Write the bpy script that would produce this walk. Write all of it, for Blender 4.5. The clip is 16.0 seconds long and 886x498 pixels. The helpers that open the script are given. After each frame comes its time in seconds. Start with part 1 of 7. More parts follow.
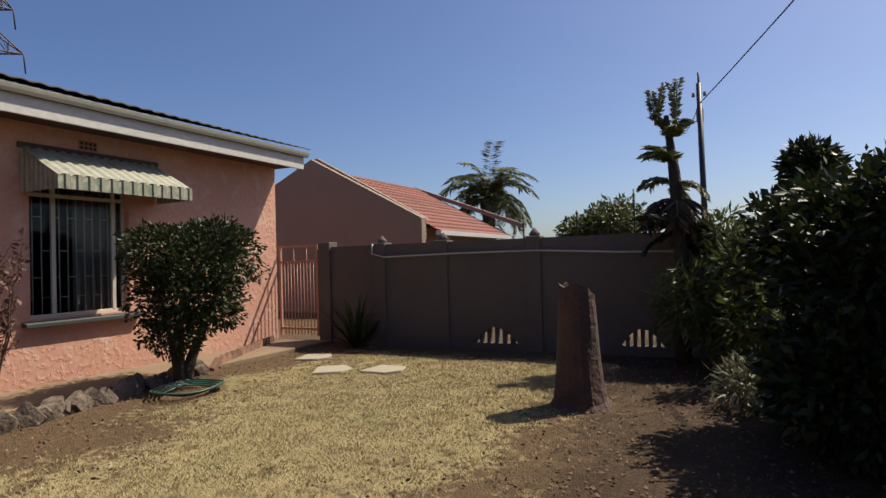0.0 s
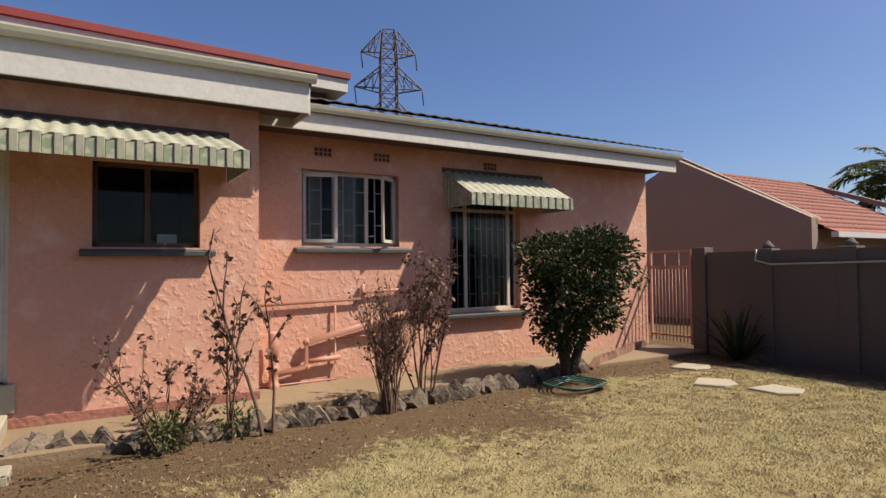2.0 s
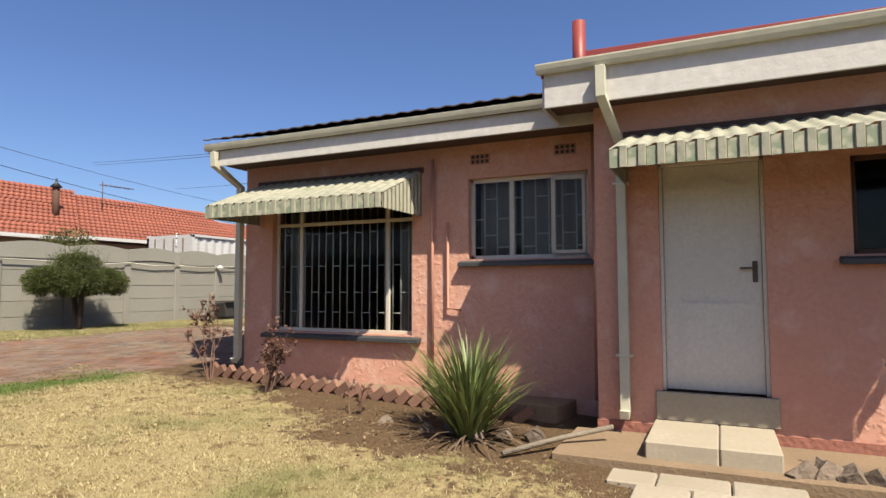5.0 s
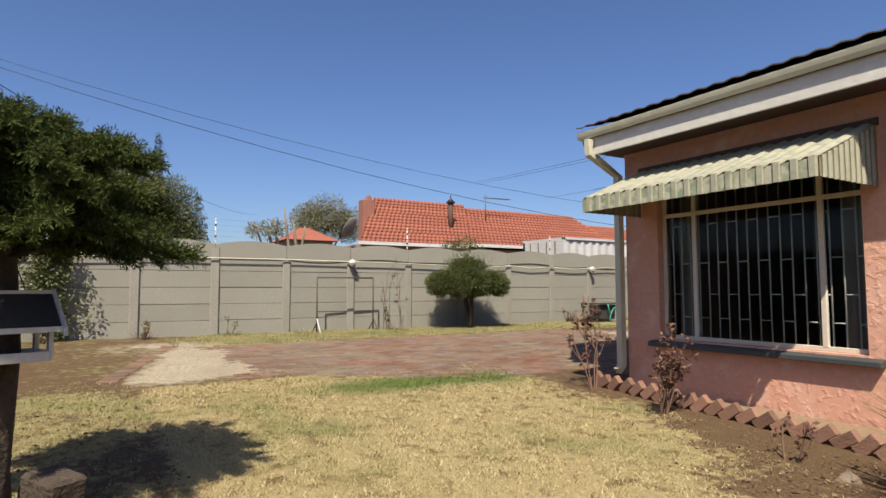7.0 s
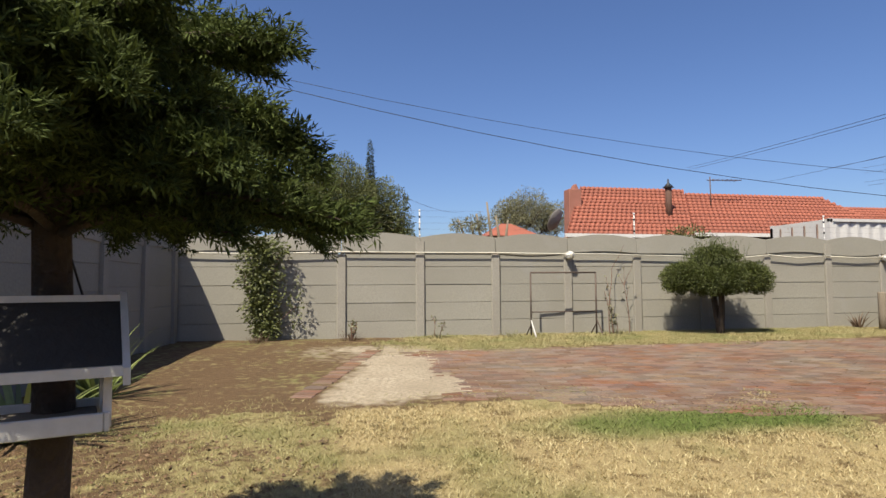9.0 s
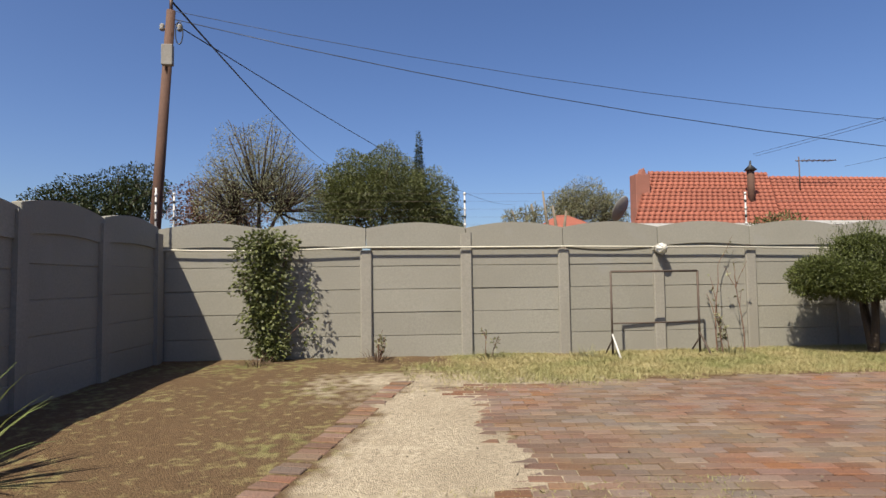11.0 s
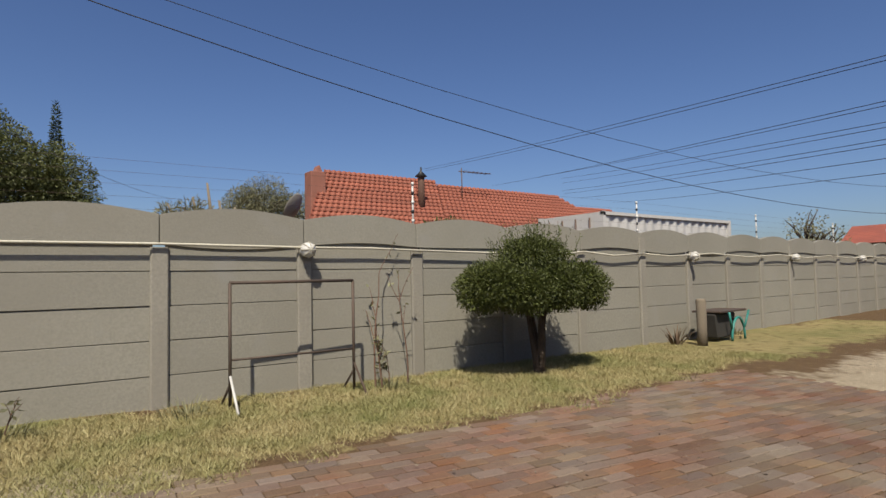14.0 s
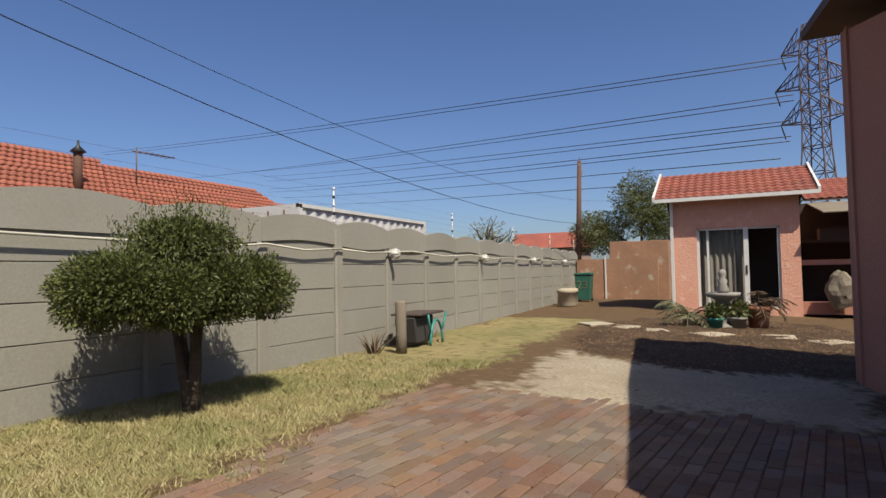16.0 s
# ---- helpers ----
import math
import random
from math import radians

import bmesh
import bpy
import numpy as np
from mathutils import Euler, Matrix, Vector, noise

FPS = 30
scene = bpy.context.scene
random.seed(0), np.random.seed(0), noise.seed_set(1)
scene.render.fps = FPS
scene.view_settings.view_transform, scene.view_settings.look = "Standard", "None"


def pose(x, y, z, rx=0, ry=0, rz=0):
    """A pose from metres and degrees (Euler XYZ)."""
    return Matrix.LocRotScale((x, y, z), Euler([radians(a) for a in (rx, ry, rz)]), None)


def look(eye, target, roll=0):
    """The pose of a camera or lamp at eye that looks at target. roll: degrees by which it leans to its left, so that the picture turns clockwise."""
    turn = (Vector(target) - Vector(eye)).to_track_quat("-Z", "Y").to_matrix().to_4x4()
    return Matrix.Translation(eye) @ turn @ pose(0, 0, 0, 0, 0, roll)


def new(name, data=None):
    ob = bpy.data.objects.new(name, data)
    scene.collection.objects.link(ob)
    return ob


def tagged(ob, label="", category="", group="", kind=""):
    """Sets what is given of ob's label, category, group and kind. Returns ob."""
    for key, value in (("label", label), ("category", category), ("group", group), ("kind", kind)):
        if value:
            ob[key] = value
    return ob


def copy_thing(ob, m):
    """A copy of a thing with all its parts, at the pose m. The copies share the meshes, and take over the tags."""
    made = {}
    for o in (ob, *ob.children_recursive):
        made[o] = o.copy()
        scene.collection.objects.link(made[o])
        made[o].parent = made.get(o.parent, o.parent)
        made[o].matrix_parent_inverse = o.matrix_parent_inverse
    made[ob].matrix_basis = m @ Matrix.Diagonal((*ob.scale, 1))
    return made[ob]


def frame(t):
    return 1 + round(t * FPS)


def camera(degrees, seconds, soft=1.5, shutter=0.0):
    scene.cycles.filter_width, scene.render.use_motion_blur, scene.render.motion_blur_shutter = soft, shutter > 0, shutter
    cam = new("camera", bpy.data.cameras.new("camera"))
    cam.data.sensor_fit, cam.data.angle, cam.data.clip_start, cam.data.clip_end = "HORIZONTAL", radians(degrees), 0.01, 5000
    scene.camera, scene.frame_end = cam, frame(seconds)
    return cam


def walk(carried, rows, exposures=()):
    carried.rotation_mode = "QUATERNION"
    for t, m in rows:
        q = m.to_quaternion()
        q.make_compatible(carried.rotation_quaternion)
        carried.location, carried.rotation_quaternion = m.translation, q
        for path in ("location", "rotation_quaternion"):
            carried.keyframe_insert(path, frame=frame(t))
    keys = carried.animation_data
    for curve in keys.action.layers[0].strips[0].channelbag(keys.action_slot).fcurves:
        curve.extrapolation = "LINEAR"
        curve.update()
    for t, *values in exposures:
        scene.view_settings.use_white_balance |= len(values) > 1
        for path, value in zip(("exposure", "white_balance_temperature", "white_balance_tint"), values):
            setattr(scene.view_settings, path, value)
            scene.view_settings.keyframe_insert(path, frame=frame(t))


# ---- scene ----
cam = camera(73.3, 16.0)
PATH = [
    (0, (0.062, -0.268, 1.307), (-0.805, 1.534, 1.348), -1.7),
    (0.5, (0.098, -0.417, 1.331), (-0.981, 1.267, 1.385), -1.4),
    (1, (0.11, -0.531, 1.354), (-1.215, 0.966, 1.416), -1.1),
    (1.5, (0.064, -0.594, 1.367), (-1.466, 0.691, 1.434), -0.9),
    (2, (-0.057, -0.65, 1.395), (-1.76, 0.396, 1.459), -0.6),
    (2.5, (-0.148, -0.726, 1.404), (-1.978, 0.08, 1.477), -0.4),
    (3, (-0.235, -0.842, 1.406), (-2.176, -0.363, 1.489), -0.3),
    (3.5, (-0.297, -0.956, 1.385), (-2.29, -0.814, 1.486), -0.2),
    (4, (-0.417, -1.161, 1.392), (-2.407, -1.335, 1.498), -0.2),
    (4.5, (-0.537, -1.309, 1.383), (-2.468, -1.816, 1.498), -0.1),
    (5, (-0.681, -1.508, 1.371), (-2.492, -2.349, 1.496), -0.1),
    (5.2, (-0.764, -1.587, 1.367), (-2.512, -2.551, 1.496), -0.1),
    (7.5, (-1.458, -2.694, 1.343), (-2.251, -4.525, 1.475), -0.1),
    (8, (-1.595, -3.121, 1.327), (-2.178, -5.03, 1.455), -0.1),
    (8.5, (-1.642, -3.654, 1.339), (-2.15, -5.584, 1.463), -0.3),
    (9, (-1.717, -4.242, 1.371), (-2.129, -6.196, 1.496), -0.4),
    (11.3, (-2.37, -6.944, 1.522), (-2.607, -8.927, 1.629), -0.8),
    (11.5, (-2.475, -7.088, 1.518), (-2.728, -9.069, 1.631), -0.8),
    (12, (-2.846, -7.615, 1.555), (-3.31, -9.558, 1.668), -1.0),
    (12.5, (-3.102, -7.982, 1.602), (-3.846, -9.836, 1.709), -0.9),
    (13, (-3.387, -8.359, 1.602), (-4.305, -10.132, 1.705), -1.1),
    (13.5, (-3.621, -8.705, 1.61), (-4.651, -10.416, 1.712), -1.1),
    (14, (-3.923, -9.097, 1.622), (-5.107, -10.706, 1.72), -1.2),
    (14.5, (-4.26, -9.426, 1.589), (-5.633, -10.877, 1.683), -1.2),
    (15, (-4.642, -9.726, 1.579), (-6.167, -11.017, 1.671), -1.2),
    (15.5, (-5.052, -9.982, 1.605), (-6.726, -11.074, 1.69), -1.2),
    (16, (-5.543, -10.163, 1.585), (-7.345, -11.027, 1.667), -1.1),
]
walk(cam, [(t, look(eye, target, roll)) for t, eye, target, roll in PATH], [(0, 0.42), (2.5, 0.72), (3.5, 0.9), (5, 0.88), (7.5, 0.72), (9, 0.78), (11.5, 0.66), (12.5, 0.46), (14.5, 0.28), (16, 0.5)])


# ---- light ----
SUN_DIR = Vector((0.45, 0.58, 1.0)).normalized()
world = bpy.data.worlds.new("world")
scene.world = world
world.use_nodes = True
wn = world.node_tree.nodes
sky = wn.new("ShaderNodeTexSky")
sky.sky_type = "NISHITA"
sky.sun_disc = False
sky.sun_elevation = math.asin(SUN_DIR.z)
sky.sun_rotation = math.atan2(SUN_DIR.x, SUN_DIR.y)
sky.altitude = 1500
sky.air_density = 1.0
sky.dust_density = 6.0
sky.ozone_density = 3.5
deep = wn.new("ShaderNodeHueSaturation")
deep.inputs["Saturation"].default_value = 1.13
deep.inputs["Hue"].default_value = 0.509
world.node_tree.links.new(sky.outputs[0], deep.inputs["Color"])
world.node_tree.links.new(deep.outputs[0], wn["Background"].inputs[0])
wn["Background"].inputs[1].default_value = 0.085
sun_data = bpy.data.lights.new("sun", "SUN")
sun_data.energy = 5.0
sun_data.angle = radians(0.5)
sun_data.color = (1.0, 0.91, 0.74)
sun = new("sun", sun_data)
sun.matrix_world = look(SUN_DIR * 50, (0, 0, 0))


# ---- materials ----
def material(name, base, rough=0.8, metal=0.0, vary=None, grain=30.0, large=1.2, bump=0.0, bump_scale=60.0, spots=None, each=0.0, translucent=0.0, coat=0.0, spec=0.5, splat=None, tint=0.0):
    """A surface with colour variation at two scales, relief, optional spots of another colour and a shift for each piece."""
    m = bpy.data.materials.new(name)
    m.use_nodes = True
    nt = m.node_tree
    n, l = nt.nodes, nt.links
    p = n["Principled BSDF"]
    p.inputs["Roughness"].default_value = rough
    p.inputs["Metallic"].default_value = metal
    p.inputs["Coat Weight"].default_value = coat
    p.inputs["Specular IOR Level"].default_value = spec
    pos = n.new("ShaderNodeNewGeometry")
    vary = vary or tuple(min(1, c * 0.7) for c in base)

    def noise_at(scale, detail=5.0):
        t = n.new("ShaderNodeTexNoise")
        t.inputs["Scale"].default_value = scale
        t.inputs["Detail"].default_value = detail
        l.new(pos.outputs["Position"], t.inputs["Vector"])
        return t

    def ramp(src, lo, hi):
        r = n.new("ShaderNodeMapRange")
        r.inputs[1].default_value, r.inputs[2].default_value = lo, hi
        l.new(src, r.inputs[0])
        return r.outputs[0]

    def mix(fac, a, b):
        x = n.new("ShaderNodeMix")
        x.data_type = "RGBA"
        l.new(fac, x.inputs[0])
        for k, v in ((6, a), (7, b)):
            if isinstance(v, tuple):
                x.inputs[k].default_value = (*v, 1)
            else:
                l.new(v, x.inputs[k])
        return x.outputs[2]

    col = mix(ramp(noise_at(large).outputs[0], 0.35, 0.65), base, vary)
    mid = tuple((a + b) / 2 for a, b in zip(base, vary))
    col = mix(ramp(noise_at(grain, 8).outputs[0], 0.3, 0.75), col, tuple(c * 0.85 for c in mid))
    if spots:
        colour, scale, lo, hi = spots
        col = mix(ramp(noise_at(scale, 9).outputs[0], lo, hi), col, colour)
    if each:
        info = n.new("ShaderNodeObjectInfo")
        isl = n.new("ShaderNodeNewGeometry")
        add = n.new("ShaderNodeMath")
        add.operation = "ADD"
        l.new(info.outputs["Random"], add.inputs[0])
        l.new(isl.outputs["Random Per Island"], add.inputs[1])
        fr = n.new("ShaderNodeMath")
        fr.operation = "FRACT"
        l.new(add.outputs[0], fr.inputs[0])
        hsv = n.new("ShaderNodeHueSaturation")
        rv = n.new("ShaderNodeMapRange")
        rv.inputs[3].default_value, rv.inputs[4].default_value = 1 - each, 1 + each
        l.new(fr.outputs[0], rv.inputs[0])
        l.new(rv.outputs[0], hsv.inputs["Value"])
        if tint:
            tw = n.new("ShaderNodeTexWhiteNoise")
            tw.noise_dimensions = "1D"
            l.new(fr.outputs[0], tw.inputs["W"])
            for key, lo, hi in (("Hue", 0.5 - tint, 0.5 + tint), ("Saturation", 0.7, 1.35)):
                rt = n.new("ShaderNodeMapRange")
                rt.inputs[3].default_value, rt.inputs[4].default_value = lo, hi
                l.new(tw.outputs["Value"] if key == "Hue" else tw.outputs["Color"], rt.inputs[0])
                l.new(rt.outputs[0], hsv.inputs[key])
        l.new(col, hsv.inputs["Color"])
        col = hsv.outputs[0]
    l.new(col, p.inputs["Base Color"])
    if bump:
        b = n.new("ShaderNodeBump")
        b.inputs["Strength"].default_value = min(1.0, bump)
        b.inputs["Distance"].default_value = 0.02 * max(1.0, bump)
        if splat:
            hs = n.new("ShaderNodeMath")
            hs.operation = "MULTIPLY_ADD"
            hs.inputs[1].default_value = 1.0
            l.new(ramp(noise_at(bump_scale, 3).outputs[0], *splat), hs.inputs[0])
            l.new(noise_at(bump_scale * 0.25, 4).outputs[0], hs.inputs[2])
            l.new(hs.outputs[0], b.inputs["Height"])
        else:
            l.new(noise_at(bump_scale, 6).outputs[0], b.inputs["Height"])
        l.new(b.outputs[0], p.inputs["Normal"])
    if translucent:
        tr = n.new("ShaderNodeBsdfTranslucent")
        l.new(col, tr.inputs[0])
        ms = n.new("ShaderNodeMixShader")
        ms.inputs[0].default_value = translucent
        l.new(p.outputs[0], ms.inputs[1])
        l.new(tr.outputs[0], ms.inputs[2])
        l.new(ms.outputs[0], n["Material Output"].inputs[0])
    return m


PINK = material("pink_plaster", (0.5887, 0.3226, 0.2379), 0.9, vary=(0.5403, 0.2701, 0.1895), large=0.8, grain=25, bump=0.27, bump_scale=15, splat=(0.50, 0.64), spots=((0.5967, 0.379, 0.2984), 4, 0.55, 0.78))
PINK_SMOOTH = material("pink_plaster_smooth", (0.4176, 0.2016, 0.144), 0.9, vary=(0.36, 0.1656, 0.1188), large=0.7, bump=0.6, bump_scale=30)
PINK_PIPE = material("pink_pipe_paint", (0.4752, 0.2376, 0.1728), 0.6, vary=(0.4176, 0.1944, 0.1368), grain=60)
PLINTH = material("red_plinth_paint", (0.3168, 0.1296, 0.0936), 0.8, bump=0.6, bump_scale=20)
CREAM = material("cream_gutter_paint", (0.5328, 0.5112, 0.396), 0.5, vary=(0.4896, 0.468, 0.36), grain=8, large=0.6)
FASCIA = material("off_white_fascia_paint", (0.5328, 0.5112, 0.4752), 0.7, vary=(0.4896, 0.468, 0.432), grain=12, bump=0.2, bump_scale=20)
SOFFIT = material("brown_soffit_board", (0.0936, 0.054, 0.0396), 0.8)
WHITE = material("white_paint", (0.576, 0.5688, 0.5544), 0.5, vary=(0.5328, 0.5256, 0.5112), bump=0.1)
DOOR_WHITE = material("door_white_paint", (0.62, 0.585, 0.51), 0.4, vary=(0.58, 0.545, 0.47))
FRAME = material("window_frame_paint", (0.60, 0.55, 0.46), 0.5, vary=(0.50, 0.45, 0.37), grain=40)
BAR = material("burglar_bar_paint", (0.576, 0.5544, 0.5184), 0.5)
SILL = material("dark_slate_sill", (0.055, 0.06, 0.065), 0.6, bump=0.3)
AWNING = material("cream_awning_sheet", (0.34, 0.325, 0.245), 0.65, vary=(0.27, 0.262, 0.195), large=3, spots=((0.18, 0.19, 0.13), 9, 0.5, 0.72))
AWNING_GREEN = material("green_awning_flute", (0.15, 0.21, 0.13), 0.6, vary=(0.30, 0.30, 0.21), large=5, spots=((0.36, 0.345, 0.255), 12, 0.46, 0.58))
BLACK_TILE = material("dark_roof_tile", (0.072, 0.0396, 0.0324), 0.75, vary=(0.0432, 0.0324, 0.0288), each=0.25, bump=0.4)
RED_TILE = material("red_roof_tile", (0.285, 0.088, 0.053), 0.8, vary=(0.235, 0.072, 0.045), each=0.12, large=0.5, bump=0.3)
RED_TILE_DARK = material("weathered_red_roof_tile", (0.2592, 0.0684, 0.0432), 0.75, vary=(0.18, 0.0504, 0.036), each=0.2, large=0.9, bump=0.3)
RED_PAINT = material("red_oxide_paint", (0.252, 0.0432, 0.0324), 0.5, vary=(0.2016, 0.036, 0.0288))
CONCRETE = material("grey_precast_concrete", (0.252, 0.2426, 0.2088), 0.9, vary=(0.216, 0.2052, 0.175), large=0.7, grain=40, bump=0.16, bump_scale=50, spots=((0.2232, 0.216, 0.1944), 2.5, 0.6, 0.75), each=0.05)
CONCRETE_POST = material("grey_concrete_post", (0.2592, 0.2448, 0.2124), 0.9, vary=(0.216, 0.2016, 0.1728), grain=35, bump=0.2, bump_scale=50)
# grey plaster with the north wall's backlit shade put into its base colour
SHADED_WALL = material("shaded_boundary_plaster", (0.1316, 0.1071, 0.0918), 0.9, vary=(0.101, 0.0826, 0.0704), large=0.9, bump=0.4, bump_scale=25)
PAVER = material("red_clay_paver", (0.175, 0.088, 0.057), 0.92, vary=(0.125, 0.078, 0.058), large=0.6, grain=30, each=0.24, tint=0.007, bump=0.7, bump_scale=45, spots=((0.15, 0.115, 0.085), 1.1, 0.36, 0.66))
BRICK = material("clay_edging_brick", (0.2592, 0.1332, 0.09), 0.9, vary=(0.18, 0.1008, 0.072), each=0.3, bump=0.5)
SLAB = material("pale_paving_slab", (0.3744, 0.3276, 0.252), 0.9, vary=(0.3024, 0.2556, 0.1872), bump=0.12, bump_scale=40, each=0.1)
STONE = material("grey_field_stone", (0.20, 0.155, 0.115), 0.95, vary=(0.12, 0.09, 0.07), large=6, grain=50, bump=0.9, bump_scale=25, each=0.3)
BARK = material("dark_bark", (0.074, 0.0518, 0.037), 0.95, vary=(0.0407, 0.0296, 0.0222), large=8, grain=60, bump=1.2, bump_scale=35)
STUMP_WOOD = material("stump_bark", (0.111, 0.0629, 0.0481), 0.9, vary=(0.0555, 0.0333, 0.0296), large=5, grain=40, bump=1.2, bump_scale=18)
TWIG = material("brown_twig", (0.1628, 0.0925, 0.0629), 0.9, vary=(0.111, 0.0629, 0.0444))
POLE_WOOD = material("creosoted_pole", (0.1008, 0.0504, 0.0324), 0.85, vary=(0.072, 0.036, 0.0252), grain=20, bump=0.4)
LEAF = material("green_leaf", (0.1199, 0.1332, 0.04), 0.55, vary=(0.0799, 0.0932, 0.0266), each=0.5, translucent=0.25)
LEAF_DARK = material("dark_green_leaf", (0.0333, 0.0459, 0.0118), 0.5, vary=(0.0207, 0.0311, 0.0089), each=0.5, translucent=0.12, spec=0.3)
LEAF_BRIGHT = material("bright_green_leaf", (0.087, 0.1026, 0.0212), 0.6, vary=(0.0559, 0.0715, 0.015), each=0.5, translucent=0.3)
NEEDLE = material("conifer_needle", (0.0789, 0.1014, 0.0255), 0.75, vary=(0.0338, 0.0487, 0.0134), each=0.5, translucent=0.25, spec=0.15)
LEAF_GREY = material("grey_green_leaf", (0.2109, 0.2053, 0.111), 0.6, vary=(0.1554, 0.1554, 0.0888), each=0.4, translucent=0.2)
LEAF_BROWN = material("withered_leaf", (0.1406, 0.0629, 0.0444), 0.7, vary=(0.0962, 0.0518, 0.0333), each=0.5, translucent=0.2)
LEAF_STRAP = material("strap_leaf", (0.1276, 0.1702, 0.0468), 0.5, vary=(0.1702, 0.1957, 0.0723), each=0.5, translucent=0.25)
LITTER = material("dry_litter", (0.1924, 0.1258, 0.0666), 0.8, vary=(0.1184, 0.074, 0.0444), each=0.7, translucent=0.1)
DEAD_FROND = material("dead_frond", (0.148, 0.0999, 0.0629), 0.8, vary=(0.1036, 0.0666, 0.0444), each=0.4, translucent=0.2)
STEEL = material("dark_steel", (0.10, 0.085, 0.08), 0.6, metal=0.6, vary=(0.13, 0.08, 0.06))
PYLON_STEEL = material("pylon_steel", (0.14, 0.10, 0.095), 0.7, metal=0.3)
RUST = material("rusty_pipe", (0.075, 0.064, 0.056), 0.7, metal=0.3, vary=(0.095, 0.062, 0.046))
CABLE = material("black_cable", (0.02, 0.02, 0.022), 0.5)
WHITE_PIPE = material("cream_conduit", (0.5472, 0.5184, 0.432), 0.5)
CURTAIN = material("pale_curtain", (0.2808, 0.2434, 0.2153), 0.9, vary=(0.2059, 0.1778, 0.1591))
# interior shade painted as near-black colour, for the house and the cottage
ROOM_GLOOM = material("room_gloom", (0.09, 0.075, 0.065), 0.9)
FLOOR_GLOOM = material("floor_gloom", (0.05, 0.035, 0.028), 0.7)
CONTAINER = material("white_container_paint", (0.5184, 0.5112, 0.504), 0.6, vary=(0.4608, 0.4536, 0.4464), spots=((0.288, 0.216, 0.1728), 3, 0.68, 0.76))
GREEN_PLASTIC = material("green_bin_plastic", (0.02, 0.10, 0.07), 0.5)
TEAL = material("teal_paint", (0.0288, 0.216, 0.1944), 0.5)
TERRACOTTA = material("terracotta", (0.3024, 0.1224, 0.0648), 0.8, bump=0.3)
GREY_STONE = material("cast_grey_stone", (0.2736, 0.2592, 0.2376), 0.9, bump=0.4)
NB_WALL = material("beige_neighbour_plaster", (0.288, 0.216, 0.1692), 0.9, vary=(0.2592, 0.1908, 0.1476), bump=0.4)
HOSE = material("green_hose", (0.025, 0.085, 0.065), 0.4)
TIMBER = material("weathered_timber", (0.216, 0.18, 0.1368), 0.9, bump=0.6)
CLOD = material("soil_clod", (0.15, 0.09, 0.048), 0.95, vary=(0.09, 0.055, 0.031), large=2.0, grain=60, each=0.4)
FADED = material("faded_flaking_plaster", (0.32, 0.175, 0.105), 0.95, vary=(0.24, 0.135, 0.085), large=1.6, grain=12, bump=0.5, bump_scale=20, spots=((0.36, 0.29, 0.22), 2.2, 0.58, 0.66))
# shade inside the open lean-to, put into a near-black colour
STORE_GLOOM = material("store_gloom", (0.07, 0.045, 0.035), 0.9, bump=0.4)
DUSTY = material("dusty_cement", (0.252, 0.1764, 0.108), 0.95, vary=(0.1872, 0.1296, 0.0792), large=1.5, bump=0.4, bump_scale=40)
FELT = material("dark_roof_felt", (0.035, 0.033, 0.032), 0.8, bump=0.3)


def glass_material():
    m = bpy.data.materials.new("window_glass")
    m.use_nodes = True
    n, l = m.node_tree.nodes, m.node_tree.links
    gl = n.new("ShaderNodeBsdfGlossy")
    gl.inputs["Roughness"].default_value = 0.02
    tr = n.new("ShaderNodeBsdfTransparent")
    tr.inputs[0].default_value = (0.85, 0.88, 0.88, 1)
    fr = n.new("ShaderNodeFresnel")
    fr.inputs[0].default_value = 1.22
    ms = n.new("ShaderNodeMixShader")
    l.new(fr.outputs[0], ms.inputs[0])
    l.new(tr.outputs[0], ms.inputs[1])
    l.new(gl.outputs[0], ms.inputs[2])
    l.new(ms.outputs[0], n["Material Output"].inputs[0])
    return m


GLASS = glass_material()


# ---- mesh helpers ----
def box(bm, x0, x1, y0, y1, z0, z1, m=None):
    vs = [bm.verts.new((x, y, z)) for x in (x0, x1) for y in (y0, y1) for z in (z0, z1)]
    for f in ((0, 1, 3, 2), (4, 6, 7, 5), (0, 4, 5, 1), (2, 3, 7, 6), (0, 2, 6, 4), (1, 5, 7, 3)):
        bm.faces.new([vs[i] for i in f])
    if m is not None:
        bmesh.ops.transform(bm, matrix=m, verts=vs)
    return vs


def prism(bm, outline, a, b, axis="y"):
    """An outline of two coordinates drawn out along the axis from a to b."""
    def at(p, v):
        return {"x": (v, p[0], p[1]), "y": (p[0], v, p[1]), "z": (p[0], p[1], v)}[axis]
    lo = [bm.verts.new(at(p, a)) for p in outline]
    hi = [bm.verts.new(at(p, b)) for p in outline]
    bm.faces.new(lo)
    bm.faces.new(hi[::-1])
    for i in range(len(lo)):
        j = (i + 1) % len(lo)
        bm.faces.new((lo[i], hi[i], hi[j], lo[j]))
    return lo + hi


